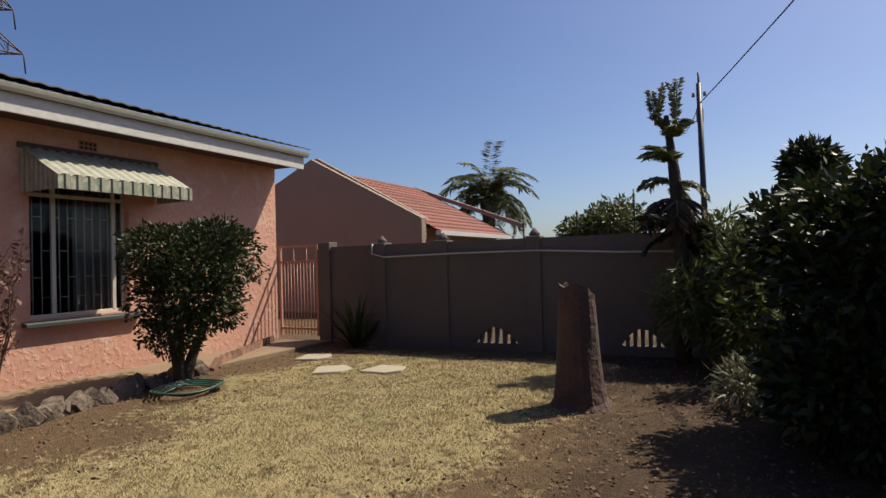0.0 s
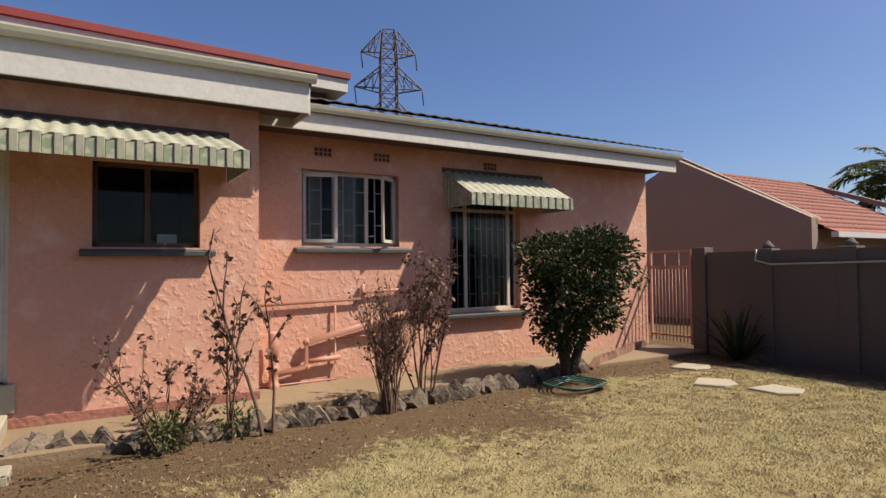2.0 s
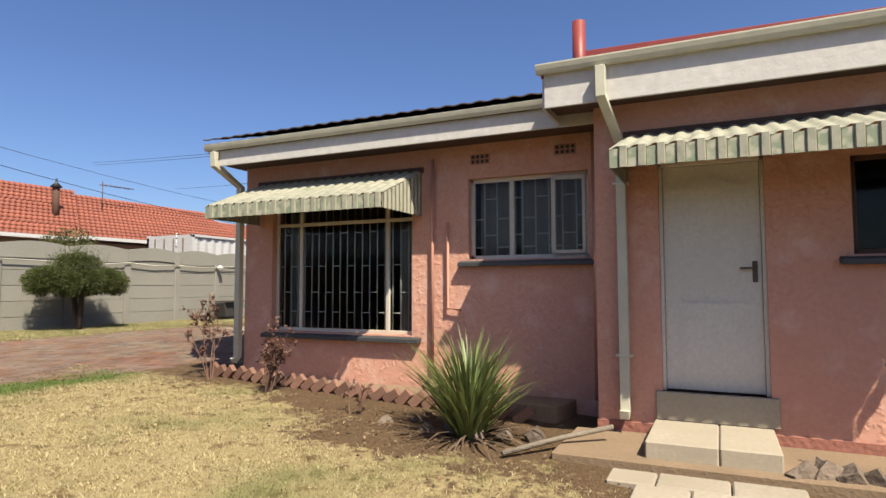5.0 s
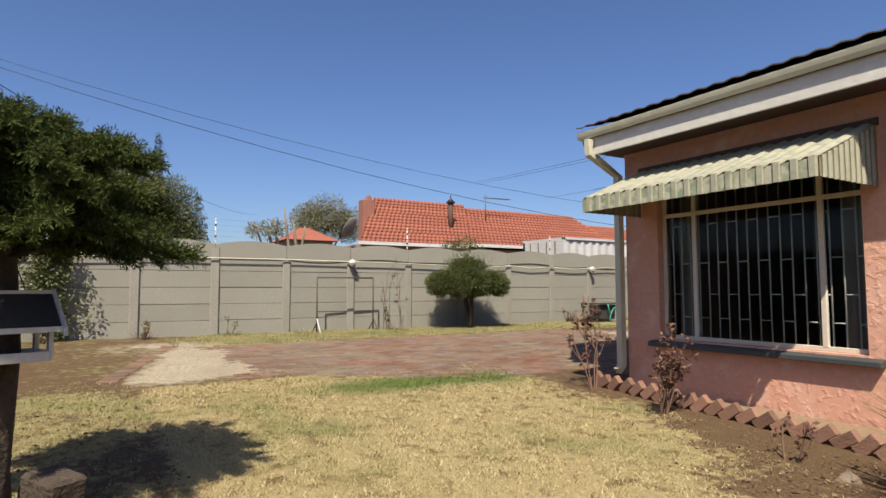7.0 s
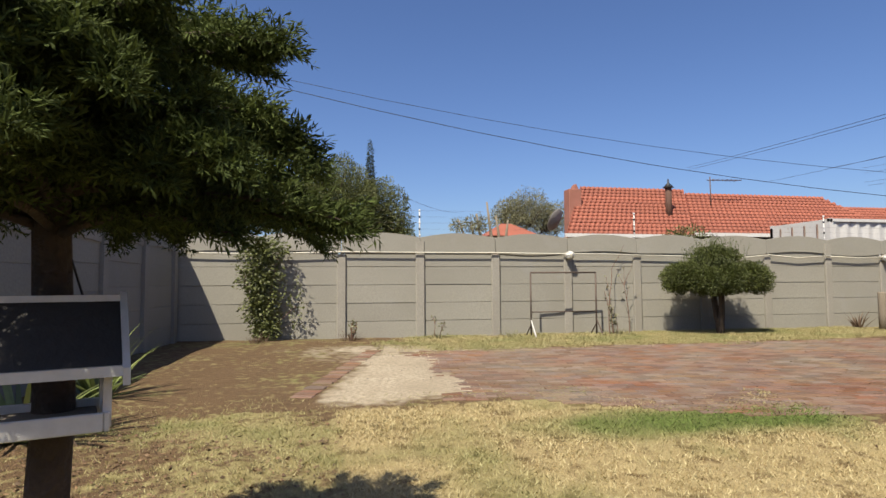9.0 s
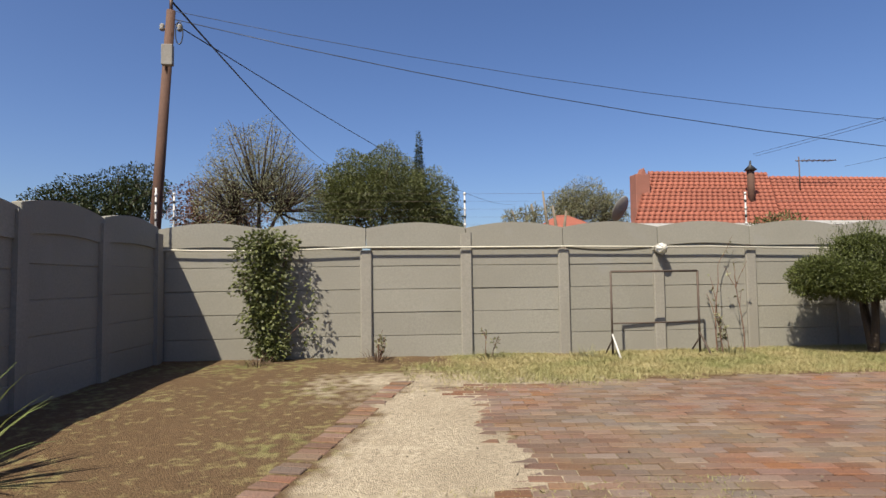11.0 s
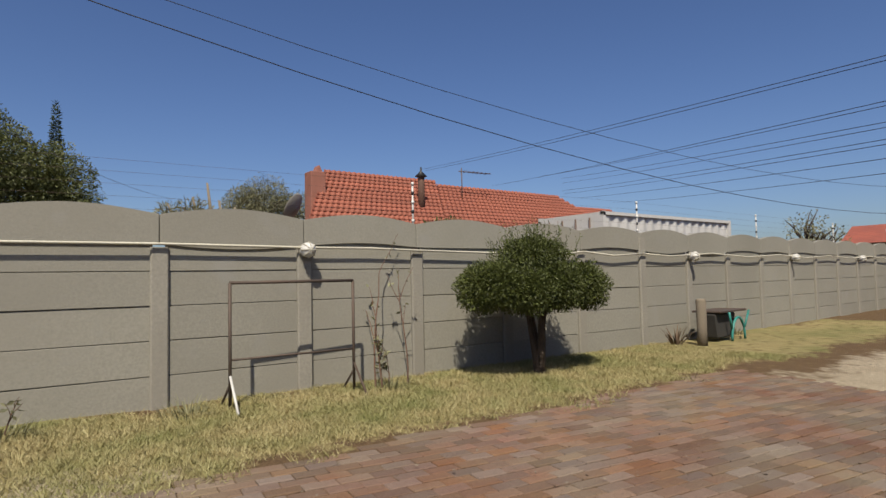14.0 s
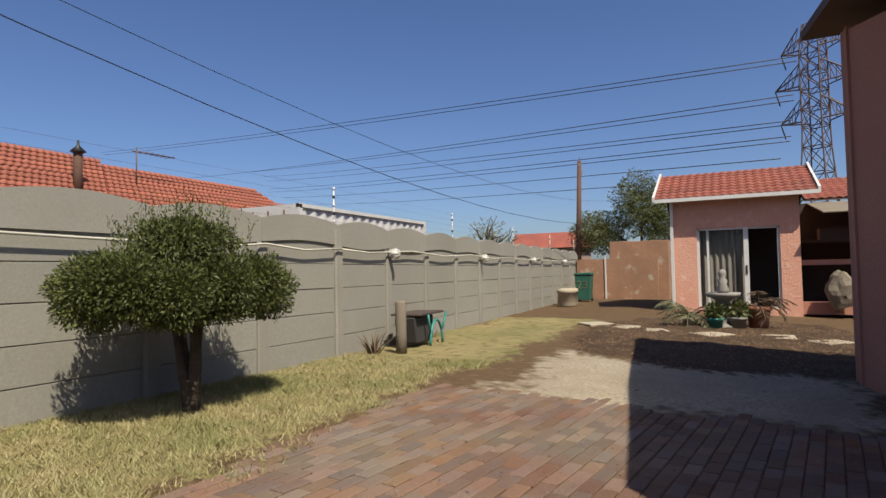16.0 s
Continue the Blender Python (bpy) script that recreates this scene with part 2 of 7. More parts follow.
def tube(bm, points, radii, sides=8, cap=True):
    """A round bar along the points."""
    pts = [Vector(p) for p in points]
    if not isinstance(radii, (list, tuple)):
        radii = [radii] * len(pts)
    rings = []
    for i, p in enumerate(pts):
        d = (pts[min(i + 1, len(pts) - 1)] - pts[max(i - 1, 0)]).normalized()
        a = d.cross(Vector((0.31, 0.17, 0.93)) if abs(d.z) < 0.9 else Vector((1, 0, 0))).normalized()
        b = d.cross(a)
        rings.append([bm.verts.new(p + (a * math.cos(2 * math.pi * k / sides) + b * math.sin(2 * math.pi * k / sides)) * radii[i]) for k in range(sides)])
    for r, s in zip(rings, rings[1:]):
        for k in range(sides):
            f = bm.faces.new((r[k], r[(k + 1) % sides], s[(k + 1) % sides], s[k]))
            f.smooth = True
    if cap:
        bm.faces.new(rings[0][::-1])
        bm.faces.new(rings[-1])


def lathe(bm, profile, cx=0, cy=0, sides=20):
    rings = [[bm.verts.new((cx + r * math.cos(2 * math.pi * k / sides), cy + r * math.sin(2 * math.pi * k / sides), z)) for k in range(sides)] for r, z in profile]
    for r, s in zip(rings, rings[1:]):
        for k in range(sides):
            f = bm.faces.new((r[k], r[(k + 1) % sides], s[(k + 1) % sides], s[k]))
            f.smooth = True
    bm.faces.new(rings[0][::-1])
    bm.faces.new(rings[-1])


def part(name, bm, mat, parent=None, label="", bevel=0.0, at=None):
    """Links a bmesh as one mesh object, under a thing or a part if given."""
    if bevel:
        bmesh.ops.bevel(bm, geom=bm.edges[:], offset=bevel, segments=1, affect="EDGES", clamp_overlap=True)
    bmesh.ops.recalc_face_normals(bm, faces=bm.faces)
    me = bpy.data.meshes.new(name)
    bm.to_mesh(me)
    bm.free()
    me.materials.append(mat)
    ob = new(name, me)
    if parent is not None:
        ob.parent = parent
    if at is not None:
        ob.matrix_basis = at
    return tagged(ob, label)


def arrays(name, verts, faces, mat, parent=None, label="", smooth=False, attr=None):
    """One mesh object from arrays of vertices and of faces with equally many corners."""
    verts, faces = np.asarray(verts, dtype=np.float32), np.asarray(faces, dtype=np.int32)
    me = bpy.data.meshes.new(name)
    me.vertices.add(len(verts))
    me.vertices.foreach_set("co", verts.ravel())
    k = faces.shape[1]
    me.loops.add(faces.size)
    me.loops.foreach_set("vertex_index", faces.ravel())
    me.polygons.add(len(faces))
    me.polygons.foreach_set("loop_start", np.arange(len(faces), dtype=np.int32) * k)
    if smooth:
        me.polygons.foreach_set("use_smooth", np.ones(len(faces), dtype=bool))
    me.update(calc_edges=True)
    for key, values in (attr or {}).items():
        me.attributes.new(key, "FLOAT", "POINT").data.foreach_set("value", np.asarray(values, dtype=np.float32))
    me.materials.append(mat)
    ob = new(name, me)
    if parent is not None:
        ob.parent = parent
    return tagged(ob, label)


def thing(name, label, category, group="", kind="", at=None):
    ob = new(name)
    ob.empty_display_size = 0.1
    if at is not None:
        ob.matrix_basis = at
    return tagged(ob, label, category, group, kind)


def one(name, bm, mat, label, category, group="", kind="", bevel=0.0):
    return tagged(part(name, bm, mat, None, "", bevel), label, category, group, kind)


RNG = np.random.default_rng(7)


def unit(n):
    v = RNG.normal(size=(n, 3))
    return v / np.linalg.norm(v, axis=1)[:, None]


def leaves_at(points, outward, length, width, spread=0.8, droop=0.0):
    """Folded leaf blades at the points, roughly along the outward ways: vertices and triangles."""
    n = len(points)
    d = outward + spread * unit(n)
    d[:, 2] -= droop
    d /= np.linalg.norm(d, axis=1)[:, None]
    s = np.cross(d, unit(n))
    s /= np.linalg.norm(s, axis=1)[:, None] + 1e-9
    up = np.cross(s, d)
    L = length * RNG.uniform(0.6, 1.3, (n, 1))
    W = width * RNG.uniform(0.6, 1.2, (n, 1))
    v = np.stack([points, points + d * L * 0.5 + s * W * 0.5 + up * W * 0.15, points + d * L, points + d * L * 0.5 - s * W * 0.5 + up * W * 0.15], axis=1)
    f = np.arange(n * 4).reshape(n, 4)
    f = np.concatenate([f[:, [0, 1, 2]], f[:, [0, 2, 3]]])
    return v.reshape(-1, 3), f


def crown(blobs, n, length, width, shell=0.45, spread=0.8, droop=0.0):
    """Leaves in the outer shell of several ellipsoids (centre, radii), with an uneven outline."""
    sizes = np.array([b[1][0] * b[1][1] + b[1][2] * b[1][0] for b in blobs])
    pick = RNG.choice(len(blobs), n, p=sizes / sizes.sum())
    c, r = np.array([b[0] for b in blobs])[pick], np.array([b[1] for b in blobs])[pick]
    u = unit(n)
    rad = 1 - shell * RNG.random((n, 1)) ** 1.5
    lump = np.array([0.85 + 0.3 * noise.noise(Vector(w * 2.3 + q)) for w, q in zip(u, c)])[:, None]
    return leaves_at(c + u * r * rad * lump, u, length, width, spread, droop)


def blade_fan(n, centre, length, width, rise=(0.3, 1.3), bend=0.6, seg=5, base=0.08):
    """Long arching blades from one crown: vertices and quads."""
    vs, fs = [], []
    for i in range(n):
        a, e = RNG.uniform(0, 2 * math.pi), RNG.uniform(*rise)
        L, W = length * RNG.uniform(0.6, 1.1), width * RNG.uniform(0.7, 1.2)
        p = np.array(centre, dtype=float) + np.array([math.cos(a), math.sin(a), 0]) * base * RNG.random()
        side = np.array([-math.sin(a), math.cos(a), 0])
        b = len(vs)
        for k in range(seg + 1):
            w = W * (1 - (k / seg) ** 2) * 0.5 + 0.0008
            vs += [p - side * w, p + side * w]
            p = p + np.array([math.cos(a) * math.cos(e), math.sin(a) * math.cos(e), math.sin(e)]) * L / seg
            e -= bend * (k + 1) / seg * RNG.uniform(0.6, 1.4) * (1 if e > -1.2 else 0)
        fs += [(b + 2 * k, b + 2 * k + 1, b + 2 * k + 3, b + 2 * k + 2) for k in range(seg)]
    return np.array(vs), np.array(fs)


def joined(*meshes):
    vs, fs, k = [], [], 0
    for v, f in meshes:
        vs.append(np.asarray(v))
        fs.append(np.asarray(f) + k)
        k += len(v)
    return np.concatenate(vs), np.concatenate(fs)


def tile_roof(name, origin, along, up, rows, cols, mat, parent, label="", cut=None, pitch=None, lift=0.035):
    """Courses of rolled tiles on a slope. along, up: the vectors of the whole slope's width and rise. cut(v): the part of the width kept at a height v, as (from, to)."""
    o, a, u = (np.array(w, dtype=float) for w in (origin, along, up))
    nrm = np.cross(a, u)
    nrm /= np.linalg.norm(nrm)
    if nrm[2] < 0:
        nrm = -nrm
    per = 6
    vs, fs = [], []
    for r in range(rows):
        lo, hi = cut((r + 0.5) / rows) if cut else (0, 1)
        c = max(1, round(cols * (hi - lo)))
        s = np.linspace(lo, hi, c * per + 1)
        ph = np.arange(c * per + 1) / per * 2 * math.pi
        w = (0.5 + 0.5 * np.cos(ph)) * lift
        b = sum(len(x) for x in vs)
        low = o + s[:, None] * a + (r / rows) * u + (w + lift * 0.9)[:, None] * nrm
        top = o + s[:, None] * a + ((r + 1.08) / rows) * u + (w * 0.9)[:, None] * nrm
        skirt = low - nrm * lift * 0.9
        vs += [skirt, low, top]
        m = len(s)
        k = np.arange(m - 1)
        fs += [np.stack([b + k, b + k + 1, b + m + k + 1, b + m + k], axis=1), np.stack([b + m + k, b + m + k + 1, b + 2 * m + k + 1, b + 2 * m + k], axis=1)]
    return arrays(name, np.concatenate(vs), np.concatenate(fs), mat, parent, label)


def ground_height(x, y):
    return 0.42 * min(1.0, max(0.0, (-2.0 - y) / 11.0))


# ---- ground ----
def lawn_cover(x, y):
    """How much dry lawn (0 to 1) and how much green lies on the ground at a place."""
    n1 = noise.noise(Vector((x * 0.9, y * 0.9, 3.0))) * 0.5 + noise.noise(Vector((x * 2.7, y * 2.7, 8.0))) * 0.3 + noise.noise(Vector((x * 7.0, y * 7.0, 5.0))) * 0.16
    if y > -9.7:
        edge = min(x + 4.75 - 0.65 * min(1.0, max(0.0, (y + 3.0) * 0.5)) + 0.28 * max(0.0, y - 2) + min(1.4, max(0.0, -3.6 - y) * 0.5), (-1.35 + 0.18 * min(0.0, y - 2.0) * -1 - x) if y > -1.5 else (0.1 - x) if y > -5 else (-1.6 - x) * 0.8 + 0.9)
        edge = min(edge, (7.2 - y) * 1.0, (y + 10.2) * 1.2 if x > -4 else (y + 9.6) * 1.2)
        c = edge * 0.9 + n1 * 1.6 + 0.3
        if y < -4 and x > -1.9:
            c = min(c, 0.6 + n1 * 1.7)
        if y < -4 and x > -3.0:
            c = max(c, 0.2 + n1 * 0.7)
        g = max(0.0, 1.0 - math.hypot((x + 5.0) / 2.0, (y + 8.75) / 0.55)) * 1.6 + max(0.0, n1 - (0.15 if y > -3 else 0.0)) * 1.2 + (0.3 if y < -4 and x > -1.9 else 0.0)
    else:
        c = min(-12.95 - y, y + 15.7, (-3.0 - x) * 0.6, (x + 20.5)) * 1.6 + n1 * 1.5 + 0.15
        if x > -4.6:
            c = max(c, 0.17 + n1 * 0.6)
        g = 0.34 + max(-0.15, n1 * 0.9)
    return min(1.0, max(0.0, c)), min(1.0, max(0.0, g))


def yard_cover(x, y):
    """How much pale cement dust and how much dark turned soil lies on the ground at a place."""
    n1 = noise.noise(Vector((x * 1.1, y * 1.1, 2.0))) * 0.5 + noise.noise(Vector((x * 3.3, y * 3.3, 4.0))) * 0.3 + noise.noise(Vector((x * 8.0, y * 8.0, 7.0))) * 0.15
    patch = min(-1.75 - 0.3 * (-10.7 - y) - x, x + 3.45 + 0.25 * max(0.0, -12.0 - y) + 0.35 * max(0.0, y + 11.2), -9.85 - y, (y + 13.3) * 0.45) * 2.2 + n1 * 0.9
    patch = max(patch, (1.0 - math.hypot((x + 3.0) / 1.9, (y + 13.3) / 1.2)) * 0.75 + n1 * 0.7)
    strip = min(-10.9 - x, x + 14.6, y + 12.7, -8.7 - y) * 1.1 + n1 * 0.9
    bed = (1.0 - (abs((x + 17.7) / 4.3) ** 2.6 + abs((y + 10.15) / 2.75) ** 2.6)) * 3.0 + n1 * 0.6
    bed = max(bed, min(x + 1.5 + 0.18 * (y - 2.0), y - 0.6) * 0.55 + n1 * 0.9 - 0.1 if y > 0.0 else 0.0)
    bed = min(1.0, max(0.0, bed))
    return min(1.0, max(0.0, patch, strip) * (1.0 - bed)), bed


def ground_material():
    m = bpy.data.materials.new("yard_ground")
    m.use_nodes = True
    n, l = m.node_tree.nodes, m.node_tree.links
    p = n["Principled BSDF"]
    p.inputs["Roughness"].default_value = 0.95
    p.inputs["Specular IOR Level"].default_value = 0.2
    pos = n.new("ShaderNodeNewGeometry")

    def tex(scale, detail=6):
        t = n.new("ShaderNodeTexNoise")
        t.inputs["Scale"].default_value, t.inputs["Detail"].default_value = scale, detail
        l.new(pos.outputs["Position"], t.inputs["Vector"])
        r = n.new("ShaderNodeMapRange")
        r.inputs[1].default_value, r.inputs[2].default_value = 0.32, 0.68
        l.new(t.outputs[0], r.inputs[0])
        return r.outputs[0]

    def thresh(src, lo, hi):
        r = n.new("ShaderNodeMapRange")
        r.inputs[1].default_value, r.inputs[2].default_value = lo, hi
        l.new(src, r.inputs[0])
        return r.outputs[0]

    def mix(fac, a, b):
        x = n.new("ShaderNodeMix")
        x.data_type = "RGBA"
        l.new(fac, x.inputs[0])
        for k, v in ((6, a), (7, b)):
            if isinstance(v, tuple):
                x.inputs[k].default_value = (*v, 1)
            else:
                l.new(v, x.inputs[k])
        return x.outputs[2]

    soil = mix(tex(1.3), (0.1269, 0.0768, 0.0389), (0.0827, 0.0502, 0.026))
    soil = mix(tex(3.7, 8), soil, (0.0738, 0.0449, 0.0236))
    soil = mix(tex(16, 10), soil, (0.059, 0.0354, 0.0195))
    soil = mix(tex(60, 9), soil, (0.1476, 0.0974, 0.0531))
    straw = mix(tex(2.0), (0.40, 0.33, 0.175), (0.30, 0.24, 0.115))
    straw = mix(tex(70, 9), straw, (0.2016, 0.144, 0.072))
    straw = mix(tex(9, 10), straw, (0.335, 0.27, 0.135))
    straw = mix(thresh(tex(5.0, 12), 0.62, 0.95), straw, (0.1368, 0.0936, 0.0432))
    at = n.new("ShaderNodeAttribute")
    at.attribute_name = "lawn"
    ag = n.new("ShaderNodeAttribute")
    ag.attribute_name = "green"
    straw = mix(ag.outputs["Fac"], straw, (0.0936, 0.1152, 0.0324))
    rag = n.new("ShaderNodeMath")
    rag.operation = "MULTIPLY_ADD"
    rag.inputs[1].default_value = 0.7
    l.new(tex(11, 12), rag.inputs[0])
    l.new(at.outputs["Fac"], rag.inputs[2])
    col = mix(thresh(rag.outputs[0], 0.55, 0.95), soil, straw)
    for key, light, dark, lo, hi in (("dust", (0.47, 0.405, 0.305), (0.33, 0.275, 0.20), 0.3, 0.75), ("bed", (0.105, 0.066, 0.038), (0.058, 0.037, 0.023), 0.4, 0.8)):
        av = n.new("ShaderNodeAttribute")
        av.attribute_name = key
        ma = n.new("ShaderNodeMath")
        ma.operation = "MULTIPLY_ADD"
        ma.inputs[1].default_value = 0.5
        l.new(tex(7, 12), ma.inputs[0])
        l.new(av.outputs["Fac"], ma.inputs[2])
        gate = n.new("ShaderNodeMath")
        gate.operation = "MULTIPLY"
        l.new(thresh(ma.outputs[0], lo, hi), gate.inputs[0])
        l.new(thresh(av.outputs["Fac"], 0.02, 0.2), gate.inputs[1])
        top = mix(tex(1.7), light, dark)
        top = mix(tex(28, 10), top, tuple(c * 0.8 for c in dark))
        col = mix(gate.outputs[0], col, top)
    l.new(col, p.inputs["Base Color"])
    b = n.new("ShaderNodeBump")
    b.inputs["Strength"].default_value, b.inputs["Distance"].default_value = 0.6, 0.025
    l.new(tex(85, 10), b.inputs["Height"])
    l.new(b.outputs[0], p.inputs["Normal"])
    return m


def build_ground():
    def steps(lo, hi, near):
        mid = np.arange(lo, hi + near, near)
        out = [mid[-1] + d for d in (1, 3, 8, 20, 60, 200, 800, 2500)]
        return np.concatenate([[mid[0] - d for d in (2500, 800, 200, 60, 20, 8, 3, 1)], mid, out])
    xs, ys = steps(-22.6, 2.6, 0.13), steps(-15.9, 9.0, 0.13)
    X, Y = np.meshgrid(xs, ys)
    Z, A, G, D, B = (np.zeros_like(X) for k in range(5))
    for i in range(X.shape[0]):
        for j in range(X.shape[1]):
            x, y = X[i, j], Y[i, j]
            Z[i, j] = ground_height(x, y)
            if -22.8 < x < 3 and -16 < y < 9.2:
                A[i, j], G[i, j] = lawn_cover(x, y)
                Z[i, j] += 0.022 * noise.noise(Vector((x * 1.1, y * 1.1, 1))) + 0.010 * noise.noise(Vector((x * 5, y * 5, 2))) - 0.012
                D[i, j], B[i, j] = yard_cover(x, y)
                if -13.1 < y < -8.0 and -11.6 < x < -1.3:
                    Z[i, j] = ground_height(x, y) - 0.016 + 0.014 * D[i, j]
                if B[i, j] and y < -7:
                    Z[i, j] += B[i, j] * (0.05 + 0.05 * noise.noise(Vector((x * 3.1, y * 3.1, 3))) + 0.03 * noise.noise(Vector((x * 9, y * 9, 3))))
    nx = len(xs)
    idx = np.arange(X.size).reshape(X.shape)
    f = np.stack([idx[:-1, :-1], idx[:-1, 1:], idx[1:, 1:], idx[1:, :-1]], axis=-1).reshape(-1, 4)
    ob = arrays("ground", np.stack([X, Y, Z], -1).reshape(-1, 3), f, ground_material(), smooth=True, attr={"lawn": A.ravel(), "green": G.ravel(), "dust": D.ravel(), "bed": B.ravel()})
    tagged(ob, "dry yellow lawn worn down to reddish bare soil", "ground", "", "structure")


build_ground()


def grass_material():
    m = bpy.data.materials.new("dry_grass_blade")
    m.use_nodes = True
    n, l = m.node_tree.nodes, m.node_tree.links
    p = n["Principled BSDF"]
    p.inputs["Roughness"].default_value = 0.8
    p.inputs["Specular IOR Level"].default_value = 0.2
    g = n.new("ShaderNodeNewGeometry")
    r = n.new("ShaderNodeValToRGB")
    r.color_ramp.elements[0].color = (0.47, 0.41, 0.235, 1)
    r.color_ramp.elements[1].color = (0.21, 0.15, 0.066, 1)
    l.new(g.outputs["Random Per Island"], r.inputs[0])
    a = n.new("ShaderNodeAttribute")
    a.attribute_name = "green"
    x = n.new("ShaderNodeMix")
    x.data_type = "RGBA"
    x.inputs[7].default_value = (0.10, 0.14, 0.035, 1)
    l.new(a.outputs["Fac"], x.inputs[0])
    l.new(r.outputs[0], x.inputs[6])
    l.new(x.outputs[2], p.inputs["Base Color"])
    return m


def build_grass():
    n = 600000
    # thicker where the walker passes the lawn, thinner further off
    zones = ((-4.9, 0.3, -1.0, 7.2, 0.42, 1.0), (-6.2, 0.5, -10.2, -1.0, 0.42, 1.0), (-13.0, -2.6, -15.5, -12.7, 0.28, 1.9))
    vs, gs = [], []
    for x0, x1, y0, y1, share, tall in zones:
        k = int(n * share)
        px, py = RNG.uniform(x0, x1, k), RNG.uniform(y0, y1, k)
        for x, y in zip(px, py):
            c, g = lawn_cover(x, y)
            if RNG.random() > c * (0.95 + 0.9 * noise.noise(Vector((x * 4.3, y * 4.3, 6.0)))):
                continue
            z = ground_height(x, y) + 0.022 * noise.noise(Vector((x * 1.1, y * 1.1, 1))) - 0.015
            a, h, w = RNG.uniform(0, 6.28), RNG.uniform(0.008, 0.03) * tall, RNG.uniform(0.0025, 0.005)
            ca, sa = math.cos(a), math.sin(a)
            b = RNG.uniform(0.3, 1.6) * h
            t = RNG.uniform(0, 6.28)
            vs.append(((x - ca * w, y - sa * w, z), (x + ca * w, y + sa * w, z), (x + math.cos(t) * b, y + math.sin(t) * b, z + h)))
            gs += [g, g, g]
    v = np.array(vs).reshape(-1, 3)
    ob = arrays("grass", v, np.arange(len(v)).reshape(-1, 3), grass_material(), attr={"green": gs})
    tagged(ob, "short dry straw-coloured lawn grass", "grass", "", "stuff")


build_grass()

# ---- house ----
FX, BX = -7.05, -6.31          # faces of the recessed front and of the bay
END_FAR = (-13.75, -8.9)       # far corner of the end wall
house = thing("house", "single-storey house of rough pink plaster with a dark tiled roof", "house")


def wall_with_openings(name, x, y0, y1, z0, z1, openings, mat=PINK, t=0.22):
    """A wall in the plane x, thickness t behind it, with openings (y0, y1, z0, z1) cut through."""
    bm = bmesh.new()
    ys = sorted({y0, y1, *[v for o in openings for v in o[:2]]})
    zs = sorted({z0, z1, *[v for o in openings for v in o[2:]]})

    def solid(i, k):
        if not (0 <= i < len(ys) - 1 and 0 <= k < len(zs) - 1):
            return False
        cy, cz = (ys[i] + ys[i + 1]) / 2, (zs[k] + zs[k + 1]) / 2
        return not any(a < cy < b and c < cz < d for a, b, c, d in openings)

    made = {}

    def vert(f, i, k):
        if (f, i, k) not in made:
            made[f, i, k] = bm.verts.new((x - t * f, ys[i], zs[k]))
        return made[f, i, k]

    for i in range(len(ys) - 1):
        for k in range(len(zs) - 1):
            if not solid(i, k):
                continue
            ring = [(i, k), (i + 1, k), (i + 1, k + 1), (i, k + 1)]
            for f in (0, 1):
                bm.faces.new([vert(f, *q) for q in (ring if f == 0 else ring[::-1])])
            for e, (di, dk) in enumerate(((0, -1), (1, 0), (0, 1), (-1, 0))):
                if not solid(i + di, k + dk):
                    p, q = ring[e], ring[(e + 1) % 4]
                    bm.faces.new((vert(0, *p), vert(1, *p), vert(1, *q), vert(0, *q)))
    return part(name, bm, mat, house)


W_R, W_2, W_L, W_BIG, W_K, DOOR = (1.65, 2.97, 1.68, 2.62), (3.76, 5.0, 0.78, 2.36), (-4.14, -2.76, 1.68, 2.62), (-7.03, -4.88, 0.78, 2.50), (-0.54, 0.38, 1.62, 2.42), (-1.99, -1.15, 0.45, 2.47)
wall_with_openings("front_wall", FX, 0.95, 7.82, -0.2, 3.1, [W_R, W_2])
wall_with_openings("front_wall", FX, -7.5, -2.55, -0.2, 3.1, [W_L, W_BIG])
wall_with_openings("bay_wall", BX, -2.55, 0.95, -0.2, 3.15, [W_K, DOOR])
bm = bmesh.new()
box(bm, FX - 0.22, BX - 0.22, -2.55, -2.33, -0.2, 3.15)
part("bay_return", bm, PINK, house)
bm = bmesh.new()
box(bm, FX - 0.22, BX - 0.22, 0.73, 0.95, -0.2, 3.15)
part("bay_return", bm, PINK, house)
bm = bmesh.new()
prism(bm, [(FX - 0.22, -0.2), (FX - 0.22, 3.1), (-10.6, 4.15), (-13.75, 4.3), (-13.75, -0.2)], 7.6, 7.82, "y")
part("side_wall", bm, PINK, house)
# end wall, at a slant to the front, under the rising verge
bm = bmesh.new()
d = Vector((END_FAR[0] - FX, END_FAR[1] + 7.5, 0))
nn = Vector((-d.y, d.x, 0)).normalized() * 0.22
q = [Vector((FX - 0.22, -7.5, 0)) + d.normalized() * 0.0, Vector((*END_FAR, 0))]
low = [bm.verts.new((*p.xy, -0.2)) for p in (q[0], q[1], q[1] - nn, q[0] - nn)]
top = [bm.verts.new((p.x, p.y, z)) for p, z in ((q[0], 3.1), (q[1], 4.3), (q[1] - nn, 4.3), (q[0] - nn, 3.1))]
for i in range(4):
    j = (i + 1) % 4
    bm.faces.new((low[i], low[j], top[j], top[i]))
bm.faces.new(top)
bm.faces.new(low[::-1])
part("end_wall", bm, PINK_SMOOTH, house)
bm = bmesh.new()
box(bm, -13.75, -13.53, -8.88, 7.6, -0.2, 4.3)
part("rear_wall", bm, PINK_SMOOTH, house)
